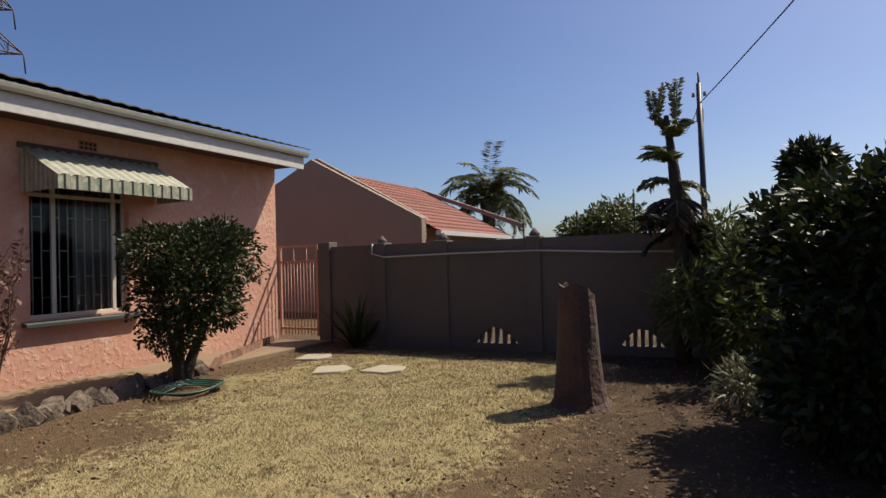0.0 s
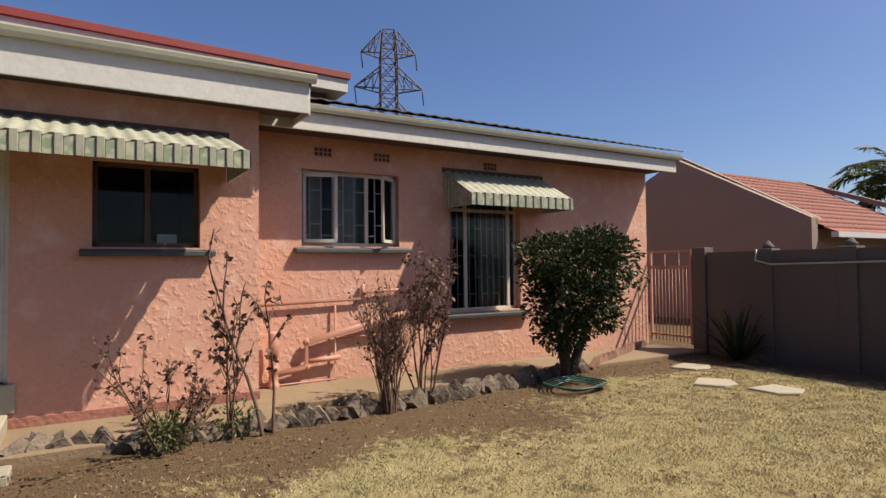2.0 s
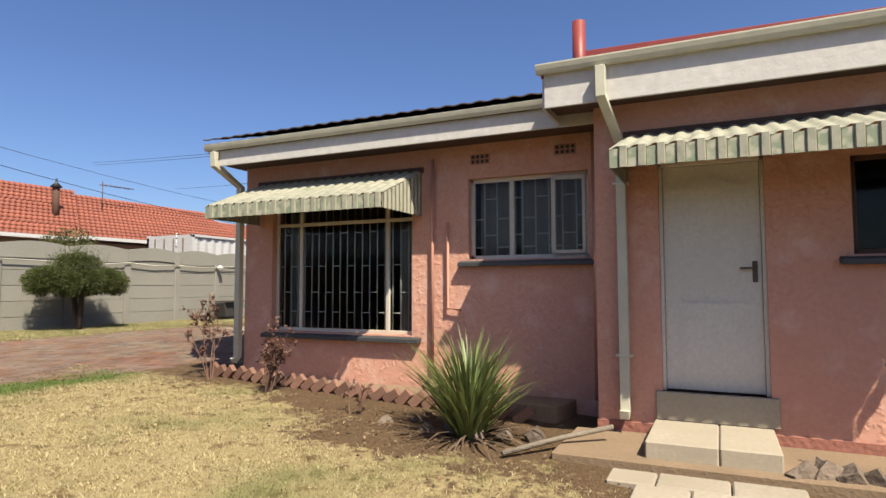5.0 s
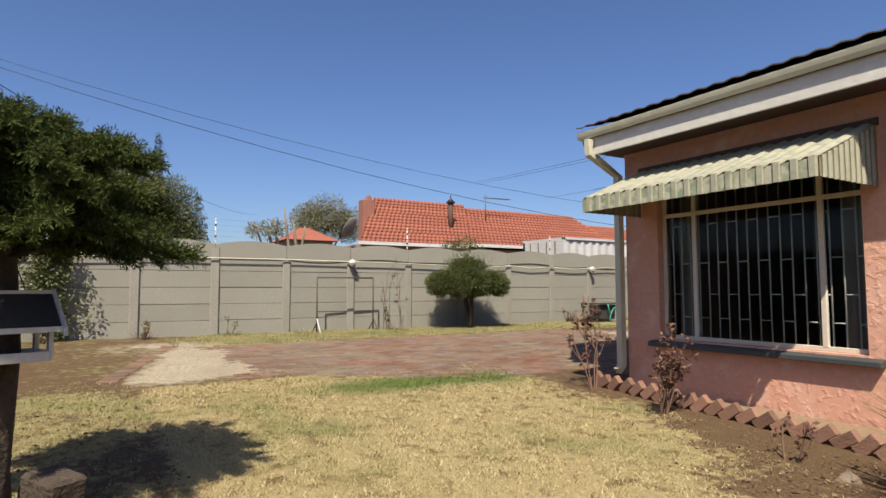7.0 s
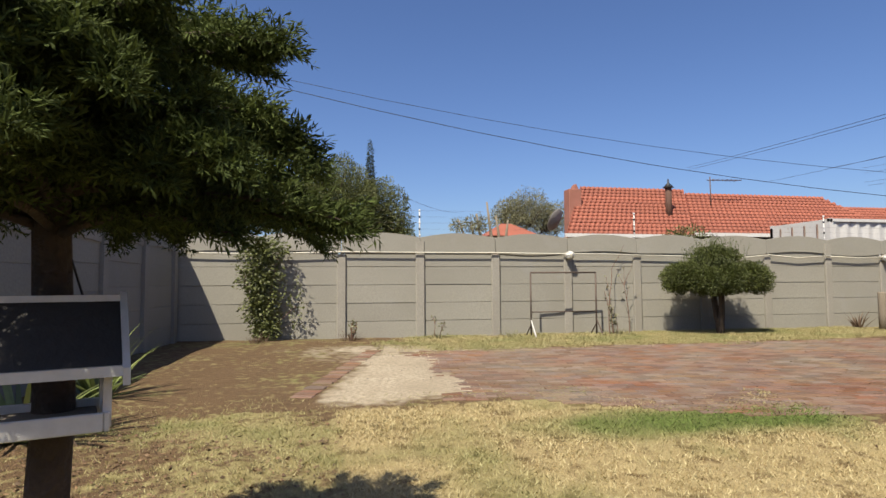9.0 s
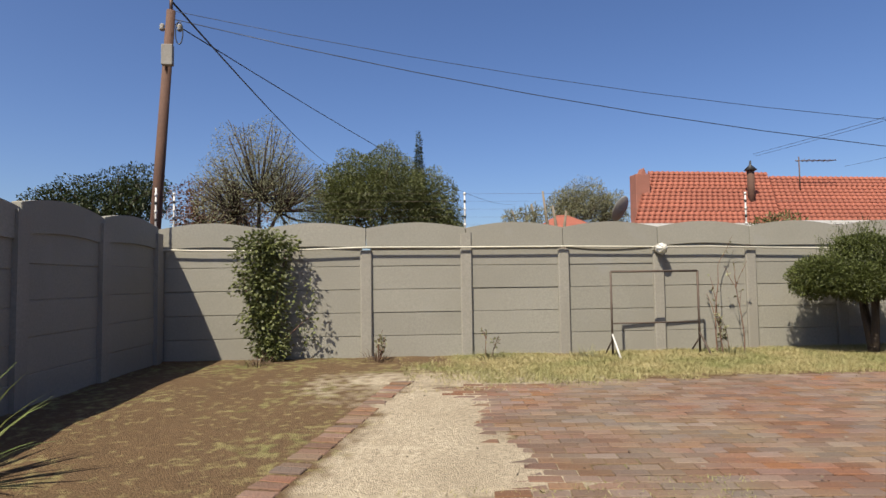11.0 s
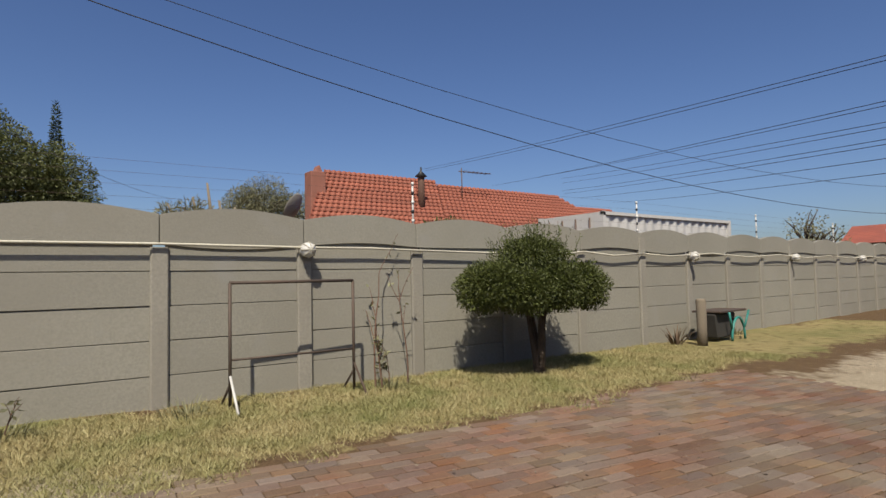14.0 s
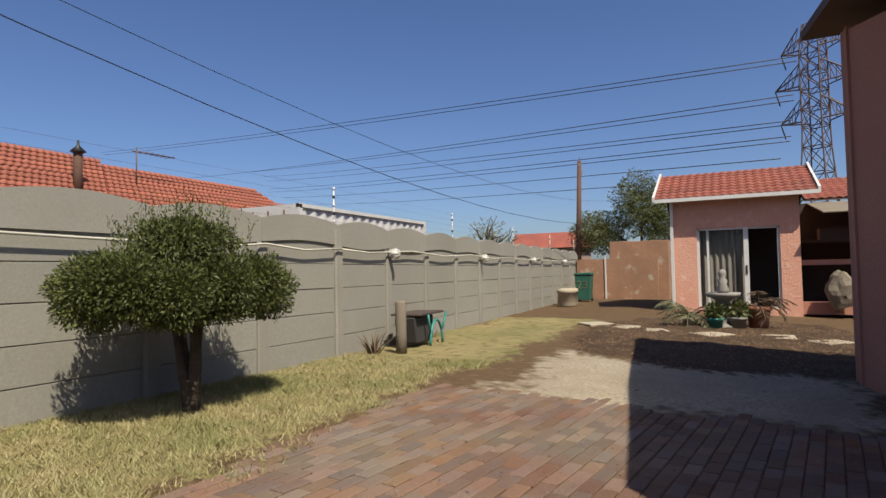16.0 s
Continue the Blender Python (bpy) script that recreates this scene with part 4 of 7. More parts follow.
for k in range(7):
    r = rs.uniform(0.06, 0.1)
    stone((-5.75 + rs.uniform(-0.15, 0.2), -3.0 - k * 0.24, 0.07), (r, r, r * 0.8), 90 + k)


def edging_brick(x, y, z, turn):
    ob = copy_thing(BRICK_ONE, pose(x, y, z, 38 + rs.uniform(-8, 8), rs.uniform(-6, 6), turn))
    return ob


bm = bmesh.new()
box(bm, -0.035, 0.035, -0.105, 0.105, -0.05, 0.05)
BRICK_ONE = one("edging_brick", bm, BRICK, "red clay brick set aslant as bed edging", "brick", "bricks edging the bed", bevel=0.006)
BRICK_ONE.matrix_basis = pose(-6.42, -3.3, ground_height(0, -3.3) + 0.05, 40, 0, 4)
for k in range(26):
    y = -3.5 - k * 0.165
    edging_brick(-6.40 - 0.035 * (k / 26) * 6 + rs.uniform(-0.02, 0.02), y, ground_height(0, y) + 0.06, rs.uniform(-6, 6))
for k in range(13):
    y = 5.4 + k * 0.17
    edging_brick(-5.98 - 0.075 * k, y, 0.05, 25 + rs.uniform(-6, 6))


# ---- grey precast boundary wall ----
def wall_run(name, start, direction, bays, label, base_z, first=0.0, lamp_posts=(), conduit=True, seed=1):
    """Posts every 1.5 m with loose concrete panels between them and an arched top panel in each bay."""
    w = thing(name, label, "wall", "", "structure")
    ang = math.degrees(math.atan2(direction[1], direction[0]))
    M = pose(start[0], start[1], 0, 0, 0, ang)
    w.matrix_basis = M
    rr = random.Random(seed)
    post = bmesh.new()
    prism(post, [(-0.085, 0.06), (-0.07, 0.075), (0.07, 0.075), (0.085, 0.06), (0.085, -0.075), (-0.085, -0.075)], -0.3, 1.57, "z")
    pm = None
    flat = None
    for k in range(bays + 1):
        z0 = base_z(k)
        if pm is None:
            ob = part("post", post, CONCRETE_POST, w, at=pose(0, 0, z0))
            pm = ob.data
        else:
            ob = new("post", pm)
            ob.parent = w
            ob.matrix_basis = pose(1.5 * k, 0, z0, 0, 0, 0)
        if rr.random() < 0.35:
            ob.scale = (1, 1, 1.16)
        if k == bays:
            break
        bm = bmesh.new()
        box(bm, 1.5 * k + 0.07, 1.5 * k + 1.43, -0.012, 0.004, z0 - 0.2, z0 + 1.62)
        part("panel_core", bm, CONCRETE_POST, w)
        for r in range(5):
            if flat is None:
                bm = bmesh.new()
                prism(bm, [(0.06, -0.168), (1.44, -0.168), (1.44, 0.168), (0.06, 0.168)], -0.02, 0.03, "y")
                bmesh.ops.bevel(bm, geom=bm.edges[:], offset=0.003, segments=1, affect="EDGES")
                ob = part("panel", bm, CONCRETE, w)
                flat = ob.data
            else:
                ob = new("panel", flat)
                ob.parent = w
            ob.matrix_basis = pose(1.5 * k, rr.uniform(-0.006, 0.006), z0 - 0.05 + 0.345 * (r + 0.5), 0, rr.uniform(-0.12, 0.12), 0)
        bm = bmesh.new()
        sag = rr.choice((-0.045, 0.0, 0.035, 0.045))
        out = [(0.0, 0.0)]
        out += [(1.5 * s / 12, sag * math.sin(math.pi * s / 12)) for s in range(1, 12)]
        out += [(1.5, 0.0), (1.5, 0.30)]
        out += [(1.5 - 1.5 * s / 14, 0.30 + 0.085 * math.sin(math.pi * s / 14)) for s in range(1, 14)]
        out += [(0.0, 0.30)]
        prism(bm, [(1.5 * k + 0.004 + 0.9947 * a, z0 + 1.60 + b) for a, b in out], -0.045, 0.055, "y")
        part("arched_panel", bm, CONCRETE, w, bevel=0.006)
    return w, M


def conduit_along(M, length, heights, label):
    pts = [M @ Vector((s, 0.115, h)) for s, h in heights]
    bm = bmesh.new()
    tube(bm, pts, 0.014, 7)
    one("conduit", bm, WHITE_PIPE, label, "conduit")


def bulkhead_lamp(M, s, z):
    lp = thing("wall_lamp", "round white bulkhead lamp fixed to the grey wall", "lamp", "lamps on the grey wall", at=M @ pose(s, 0.08, z))
    bm = bmesh.new()
    lathe(bm, [(0.08, 0), (0.085, 0.03), (0.06, 0.05)], sides=16)
    bmesh.ops.rotate(bm, matrix=Euler((radians(-90), 0, 0)).to_matrix(), verts=bm.verts)
    part("base", bm, CONCRETE_POST, lp)
    bm = bmesh.new()
    bmesh.ops.create_uvsphere(bm, u_segments=16, v_segments=10, radius=0.085, matrix=Matrix.Translation((0, 0.10, 0)))
    for f in bm.faces:
        f.smooth = True
    part("globe", bm, WHITE, lp)
    bm = bmesh.new()
    for a in (0, 45, 90, 135):
        pts = [Vector((0.092 * math.cos(t) * math.cos(radians(a)), 0.10 + 0.092 * math.sin(t), 0.092 * math.cos(t) * math.sin(radians(a)))) for t in np.linspace(0, math.pi, 9)]
        tube(bm, pts, 0.005, 5)
    part("guard", bm, WHITE_PIPE, lp)


GZ = 0.42
u1 = Vector((-0.99933, 0.0367))
P0 = Vector((-2.16, -15.69))
KINK = P0 + u1 * 10.5
u2 = Vector((-0.99926, -0.0385))
# the runs are laid from their far ends, so that their proud side faces the yard
near_wall, MN = wall_run("wall_south", tuple(KINK), tuple(-u1), 9, "grey precast concrete wall of stacked panels and posts", lambda k: GZ, seed=3)
far_wall, MF = wall_run("wall_south_far", tuple(KINK + u2 * 18.0), tuple(-u2), 12, "grey precast concrete wall running to the back yard", lambda k: GZ, seed=8)
EC = KINK - u1 * 13.45
near_end = EC
EAST_END = Vector((2.3, 8.4))
ed = (EC - EAST_END).normalized()
east_wall, ME = wall_run("wall_east", tuple(EAST_END), tuple(ed), 16, "shaded grey precast wall along the side of the yard", lambda k: ground_height(0, EAST_END.y + ed.y * 1.5 * k), seed=12)
conduit_along(MN, 13.4, [(0.0, 1.97), (0.8, 1.93), (1.5, 1.99), (2.2, 1.93), (3.0, 1.95), (4.5, 1.98), (5.2, 2.0), (6.0, 2.0), (7.5, 2.02), (9.0, 2.02), (10.5, 2.03), (11.9, 1.99), (12.9, 2.0), (13.4, 2.02)], "cream conduit clipped along the grey wall")
conduit_along(MF, 18, [(s, 1.96 + 0.03 * math.sin(s * 2.1)) for s in np.linspace(0, 18, 25)], "cream conduit clipped along the far grey wall")
conduit_along(ME, 22, [(s, 1.62 + 0.4 * s / 24 + 0.02 * math.sin(s * 1.4)) for s in np.linspace(8, 24.2, 22)], "cream conduit along the shaded wall")
bulkhead_lamp(MN, 6.0, 1.97)
for s in (16.5, 12.0, 7.5, 3.0):
    bulkhead_lamp(MF, s, 1.93)


def fence_stand(p, h=0.62):
    st = thing("fence_stand", "white electric fence standard on the wall top", "fence post", "electric fence standards", at=pose(*p))
    bm = bmesh.new()
    tube(bm, [(0, 0, -0.1), (0, 0, h)], 0.013, 6)
    part("rod", bm, WHITE, st)
    for i in range(5):
        bm = bmesh.new()
        tube(bm, [(0, 0, 0.1 + i * 0.12), (0, 0, 0.14 + i * 0.12)], 0.02, 6)
        part("insulator", bm, CABLE if i % 2 else WHITE, st)


stands = [MN @ Vector((s, -0.02, 2.25)) for s in (13.3, 9.0, 4.5, 0.0)] + [MF @ Vector((s, -0.02, 2.25)) for s in (13.5, 9.0, 4.5, 0.2)]
for p in stands:
    fence_stand(p)
fence_stand(ME @ Vector((24.0, 0, 2.2)), 0.7)
for i in range(5):
    bm = bmesh.new()
    tube(bm, [p + Vector((0, 0, 0.12 + i * 0.12)) for p in stands], 0.0011, 4)
    one("fence_wire", bm, STEEL, "thin electric fence wire above the wall", "wire", "electric fence wires")

# ---- north wall and gate ----
NY = 7.9
north = thing("wall_north", "shaded grey plastered boundary wall with arched vents", "wall", "", "structure")
ARCHES = ((-3.42, -2.70, 0.08, 0.32), (-1.30, -0.72, 0.10, 0.34))
bm = bmesh.new()
edges = [-5.95] + [v for a in ARCHES for v in a[:2]] + [2.4]
for a, b in zip(edges[::2], edges[1::2]):
    box(bm, a, b, NY, NY + 0.18, -0.2, 1.6)
for a, b, z0, z1 in ARCHES:
    box(bm, a, b, NY, NY + 0.18, -0.2, z0)
    n = 14
    top = [(a + (b - a) * i / n, z0 + (z1 - z0) * math.sin(math.pi * i / n)) for i in range(n + 1)]
    prism(bm, [(a, 1.6)] + top + [(b, 1.6)], NY, NY + 0.18, "y")
part("wall_body", bm, SHADED_WALL, north)
for a, b, z0, z1 in ARCHES:
    for i in range(1, 6):
        x = a + (b - a) * i / 6
        bm = bmesh.new()
        box(bm, x - 0.022, x + 0.022, NY + 0.03, NY + 0.15, z0, z0 + (z1 - z0) * math.sin(math.pi * i / 6))
        part("vent_bar", bm, SHADED_WALL, north)
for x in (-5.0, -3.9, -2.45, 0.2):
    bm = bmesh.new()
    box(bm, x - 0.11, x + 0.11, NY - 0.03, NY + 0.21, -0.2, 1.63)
    part("pier", bm, SHADED_WALL, north, bevel=0.008)
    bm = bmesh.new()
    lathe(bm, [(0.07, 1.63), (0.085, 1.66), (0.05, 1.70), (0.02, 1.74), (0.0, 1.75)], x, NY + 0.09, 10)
    part("finial", bm, SHADED_WALL, north)
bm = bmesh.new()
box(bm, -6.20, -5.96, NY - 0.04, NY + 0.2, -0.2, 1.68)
part("gate_pier", bm, SHADED_WALL, north, bevel=0.008)
bm = bmesh.new()
tube(bm, [(-5.1, NY - 0.05, 1.62), (-5.12, NY - 0.05, 1.46), (-4.9, NY - 0.05, 1.40), (-3.6, NY - 0.05, 1.42), (-2.4, NY - 0.05, 1.42), (-1.2, NY - 0.05, 1.36), (0.3, NY - 0.05, 1.33)], 0.014, 6)
one("conduit", bm, WHITE_PIPE, "thin pale conduit along the shaded wall", "conduit")

gate = thing("gate", "narrow pink-painted steel bar gate, closed, beside the house corner", "gate")
ga, gb, g0, g1 = -7.10, -6.24, 0.10, 1.66
for x in (ga + 0.03, gb - 0.03):
    bm = bmesh.new()
    box(bm, x - 0.02, x + 0.02, NY + 0.02, NY + 0.06, g0, g1)
    part("stile", bm, PINK_PIPE, gate)
for z in (g0 + 0.12, g1 - 0.28, g1 - 0.02):
    bm = bmesh.new()
    box(bm, ga + 0.05, gb - 0.05, NY + 0.025, NY + 0.055, z - 0.018, z + 0.018)
    part("rail", bm, PINK_PIPE, gate)
for i in range(1, 11):
    x = ga + 0.05 + (gb - ga - 0.1) * i / 11
    bm = bmesh.new()
    tube(bm, [(x, NY + 0.04, g0 + 0.02), (x, NY + 0.04, g1 - 0.28 if i % 4 else g1 - 0.02)], 0.008, 6)
    part("bar", bm, PINK_PIPE, gate)

# ---- driveway ----
def on_drive(x, y):
    n1 = 0.12 * noise.noise(Vector((x * 1.3, y * 1.3, 5)))
    near = -9.75 if x > -3.6 else -9.75 + min(1.15, (-3.6 - x) * 0.55)
    if x < -7.2:
        near = -8.0
    west = -11.25
    return -13.02 + n1 < y < near + n1 and x < -2.95 + 0.35 * noise.noise(Vector((0, y * 2, 1))) and x > west + n1 * 3


drive = thing("driveway", "worn red and brown clay brick paving", "pavement", "", "structure")


def lay_pavers():
    bl, bw, h = 0.222, 0.108, 0.05
    bm = bmesh.new()
    box(bm, -bl / 2 + 0.0025, bl / 2 - 0.0025, -bw / 2 + 0.0025, bw / 2 - 0.0025, -h, 0)
    bmesh.ops.bevel(bm, geom=[e for e in bm.edges if all(v.co.z > -0.01 for v in e.verts)], offset=0.006, segments=1, affect="EDGES")
    first = part("paver", bm, PAVER, drive)
    mesh = first.data
    base = np.array([v.co[:] for v in mesh.vertices])
    tris = [tuple(p.vertices) for p in mesh.polygons]
    rest_v, rest_f, count = [], [], 0
    used = False
    rp = random.Random(11)
    rows = int((13.2 - 7.9) / bw)
    turn = radians(-7.6)
    for r in range(-8, rows + 10):
        v = -2.15 + r * bw
        u = 4.6 - (r % 2) * bl / 2 - rp.uniform(0, 0.01)
        while u > -5.2:
            x = -7.0 + u * math.cos(turn) - v * math.sin(turn)
            y = -11.0 + u * math.sin(turn) + v * math.cos(turn)
            if on_drive(x, y):
                z = ground_height(x, y) - 0.007 + 0.006 * noise.noise(Vector((x * 2, y * 2, 4))) + rp.uniform(-0.003, 0.003)
                m = pose(x, y, z, rp.uniform(-1, 1), rp.uniform(-1, 1), -7.6 + rp.uniform(-1.2, 1.2))
                if -9.3 < x < -6.3 and y > -12.9 and y < -10.9 and count < 300:
                    ob = first if not used else new("paver", mesh)
                    used = True
                    ob.parent = drive
                    ob.matrix_basis = m
                    count += 1
                else:
                    R = np.array(m)
                    rest_f += [[i + len(rest_v) * len(base) for i in f] for f in tris]
                    rest_v.append(base @ R[:3, :3].T + R[:3, 3])
            u -= bl
    me = bpy.data.meshes.new("pavers")
    me.from_pydata(np.concatenate(rest_v).tolist(), [], rest_f)
    me.materials.append(PAVER)
    ob = new("pavers", me)
    ob.parent = drive
    tagged(ob, "worn clay pavers", "", "", "stuff")


def kerb_bricks():
    k = 0
    for i in range(26):
        s = i / 25
        x, y = -1.58 - 1.0 * s, -10.3 - 3.1 * s
        bm = bmesh.new()
        box(bm, -0.11, 0.11, -0.055, 0.055, -0.05, 0.0)
        bmesh.ops.bevel(bm, geom=bm.edges[:], offset=0.006, segments=1, affect="EDGES")
        part("kerb_brick", bm, PAVER, drive, at=pose(x, y, ground_height(x, y) - 0.008 + 0.006 * math.sin(i * 2.7), math.sin(i * 1.9), math.sin(i * 3.1), -18 + 3 * math.sin(i * 5.3)))


# ---- pavement slabs in the lawn ----
for x, y, a in ((-6.36, 7.10, 10), (-5.29, 6.55, 25), (-4.45, 5.80, 40), (-3.80, 6.0, 5)):
    bm = bmesh.new()
    prism(bm, [(-0.24, -0.2), (0.1, -0.24), (0.26, -0.05), (0.2, 0.2), (-0.15, 0.23)], -0.04, 0.03, "z")
    ob = one("stepping_stone", bm, SLAB, "pale flat stepping stone sunk in the lawn", "stepping stone", "stepping stones to the gate", bevel=0.01)
    ob.matrix_basis = pose(x, y, -0.012, 0, 0, a)

# ---- outbuilding ----
OX = -24.0
outb = thing("outbuilding", "pink plastered cottage with a red tiled roof and sliding door", "house")
for piece, ya, yb, za, zb in (("wall_pier", -11.65, -10.97, 0.2, 3.55), ("wall_pier", -8.89, -8.42, 0.2, 3.55), ("lintel_wall", -10.97, -8.89, 2.72, 3.55), ("threshold", -10.97, -8.89, 0.2, 0.46)):
    bm = bmesh.new()
    box(bm, OX - 0.22, OX, ya, yb, za, zb)
    part(piece, bm, PINK, outb)
bm = bmesh.new()
box(bm, OX - 4.0, OX - 0.22, -11.65, -11.43, 0.2, 3.55)
part("side_wall", bm, PINK, outb)
bm = bmesh.new()
box(bm, OX - 4.0, OX - 0.22, -8.64, -8.42, 0.2, 3.55)
part("side_wall", bm, PINK, outb)
bm = bmesh.new()
box(bm, OX - 4.2, OX - 4.0, -11.65, -8.42, 0.2, 3.55)
part("rear_wall", bm, PINK, outb)
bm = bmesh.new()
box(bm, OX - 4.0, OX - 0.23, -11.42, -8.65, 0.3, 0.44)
part("room_floor", bm, FLOOR_GLOOM, outb)
# dark partition added so that the open doorway reads black
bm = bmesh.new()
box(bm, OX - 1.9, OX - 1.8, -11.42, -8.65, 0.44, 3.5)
part("room_wall", bm, ROOM_GLOOM, outb)
bm = bmesh.new()
prism(bm, [(OX + 0.35, 3.55), (OX - 2.0, 4.55), (OX - 4.5, 3.5), (OX - 4.5, 3.45), (OX - 2.0, 4.50), (OX + 0.35, 3.50)], -12.05, -8.0, "y")
rf = part("roof", bm, SOFFIT, outb)
tile_roof("roof_tiles", (OX + 0.38, -12.05, 3.57), (0, 4.05, 0), (-2.4, 0, 1.0), 9, 18, RED_TILE_DARK, rf)
for yy in (-12.07, -7.98):
    bm = bmesh.new()
    prism(bm, [(OX + 0.42, 3.50), (OX + 0.42, 3.66), (OX - 2.0, 4.68), (OX - 2.0, 4.52)], yy - 0.03, yy + 0.03, "y")
    part("verge_board", bm, WHITE, rf, "white verge board")
bm = bmesh.new()
box(bm, OX + 0.35, OX + 0.45, -12.05, -8.0, 3.48, 3.58)
part("gutter", bm, WHITE, outb)
bm = bmesh.new()
box(bm, OX + 0.06, OX + 0.14, -11.66, -11.58, 0.42, 3.5)
part("downpipe", bm, WHITE, outb)
slide = thing("door_2", "white-framed glass sliding door, half open", "door", "", "structure")
for ya, yb, za, zb in ((-10.97, -10.90, 0.46, 2.72), (-8.96, -8.89, 0.46, 2.72), (-10.97, -8.89, 2.66, 2.72), (-10.97, -8.89, 0.46, 0.50), (-10.72, -10.66, 0.5, 2.66), (-9.78, -9.66, 0.5, 2.66)):
    bm = bmesh.new()
    box(bm, OX - 0.12, OX - 0.05, ya, yb, za, zb)
    part("door_frame", bm, WHITE, slide)
bm = bmesh.new()
box(bm, OX - 0.09, OX - 0.08, -10.90, -9.72, 0.5, 2.66)
part("pane", bm, GLASS, slide).visible_shadow = False
bm = bmesh.new()
box(bm, OX - 0.06, OX - 0.03, -9.74, -9.70, 1.4, 1.65)
part("handle", bm, CABLE, slide)
k = 60
yy = np.linspace(-10.9, -9.75, k)
xx = OX - 0.25 + 0.03 * np.sin(yy * 40)
v = np.concatenate([np.stack([xx, yy, np.full(k, 0.5)], 1), np.stack([xx, yy, np.full(k, 2.65)], 1)])
i = np.arange(k - 1)
tagged(arrays("curtain", v, np.stack([i, i + 1, k + i + 1, k + i], 1), CURTAIN, smooth=True), "pale curtain behind the sliding door", "curtain")
# lean-to beside it
lean = thing("lean_to", "open lean-to store with a sheet roof and cluttered bench", "shed")
bm = bmesh.new()
prism(bm, [(OX + 0.5, 2.95), (OX + 0.5, 2.99), (OX - 3.0, 3.55), (OX - 3.0, 3.51)], -7.95, -3.0, "y")
part("roof", bm, TIMBER, lean, bevel=0.008)
# shelf and rear wall coloured dark to imitate the shade under the roof
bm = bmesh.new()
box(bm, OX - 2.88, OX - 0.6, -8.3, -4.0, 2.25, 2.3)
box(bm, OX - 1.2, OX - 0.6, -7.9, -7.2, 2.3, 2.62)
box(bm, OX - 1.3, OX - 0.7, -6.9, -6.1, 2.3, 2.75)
part("loaded_shelf", bm, STORE_GLOOM, lean)
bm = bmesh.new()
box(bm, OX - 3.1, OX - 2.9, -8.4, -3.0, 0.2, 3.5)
part("rear_wall", bm, STORE_GLOOM, lean)
bm = bmesh.new()
box(bm, OX - 0.55, OX - 0.2, -8.4, -4.0, 1.62, 1.76)
part("shelf", bm, PINK_SMOOTH, lean)
bm = bmesh.new()
box(bm, OX - 0.9, OX - 0.2, -8.4, -4.0, 0.3, 0.62)
part("ledge", bm, PINK_SMOOTH, lean)
bm = bmesh.new()
tube(bm, [(OX + 0.3, -5.0, 0.3), (OX + 0.3, -5.0, 2.95)], 0.06, 8)
part("post", bm, TIMBER, lean)
bm = bmesh.new()
prism(bm, [(OX - 3.0, 3.6), (OX - 3.0, 3.64), (OX - 6.0, 4.6), (OX - 6.0, 4.56)], -8.0, -2.0, "y")
rr2 = part("rear_roof", bm, SOFFIT, lean)
tile_roof("roof_tiles", (OX - 3.0, -8.0, 3.66), (0, 6, 0), (-3.0, 0, 0.96), 10, 26, RED_TILE_DARK, rr2)
bm = bmesh.new()
bmesh.ops.create_icosphere(bm, subdivisions=3, radius=1)
for v in bm.verts:
    v.co = Vector((v.co.x * 0.3, v.co.y * 0.34, v.co.z * 0.5)) * (1 + 0.3 * noise.noise(v.co * 1.8))
    v.co += Vector((OX + 0.1, -7.55, 0.95))
one("covered_heap", bm, TIMBER, "heap under a crumpled pale sheet on the ledge", "heap")

# ---- end wall, bin and tubs ----
bm = bmesh.new()
box(bm, -30.6, -30.4, -15.9, -12.7, 0.2, 2.05)
tagged(part("wall_west", bm, FADED, None), "faded pink garden wall with flaking paint", "wall", "", "structure")
bm = bmesh.new()
box(bm, -31.6, -30.7, -14.6, -12.3, 0.2, 2.75)
one("store_room", bm, FADED, "small flat-roofed pink store behind the garden wall", "store", bevel=0.02)
bm = bmesh.new()
box(bm, -30.39, -30.35, -14.75, -14.69, 0.4, 2.15)
one("white_post", bm, WHITE, "thin white post against the pink wall", "post")
bin_ob = thing("wheelie_bin", "dark green plastic wheelie bin with pale painted numbers", "bin", at=pose(-28.3, -15.15, GZ))
bm = bmesh.new()
prism(bm, [(-0.24, 0.06), (0.24, 0.06), (0.30, 1.0), (-0.30, 1.0)], -0.29, 0.29, "x")
part("body", bm, GREEN_PLASTIC, bin_ob, bevel=0.02)
bm = bmesh.new()
prism(bm, [(-0.34, 1.0), (0.34, 1.0), (0.30, 1.10), (-0.30, 1.08)], -0.32, 0.32, "x")
part("lid", bm, GREEN_PLASTIC, bin_ob, bevel=0.02)
for s in (-0.24, 0.24):
    bm = bmesh.new()
    tube(bm, [(-0.22, s - 0.03, 0.1), (-0.22, s + 0.03, 0.1)], 0.1, 14)
    part("wheel", bm, CABLE, bin_ob)
for i, ch in enumerate("23"):
    cu = bpy.data.curves.new("number", "FONT")
    cu.body = ch
    cu.size = 0.42
    cu.extrude = 0.004
    ob = new("number", cu)
    cu.materials.append(LEAF_GREY)
    ob.parent = bin_ob
    ob.matrix_basis = pose(0.305, -0.22 + i * 0.22, 0.5, 90, 0, 90)
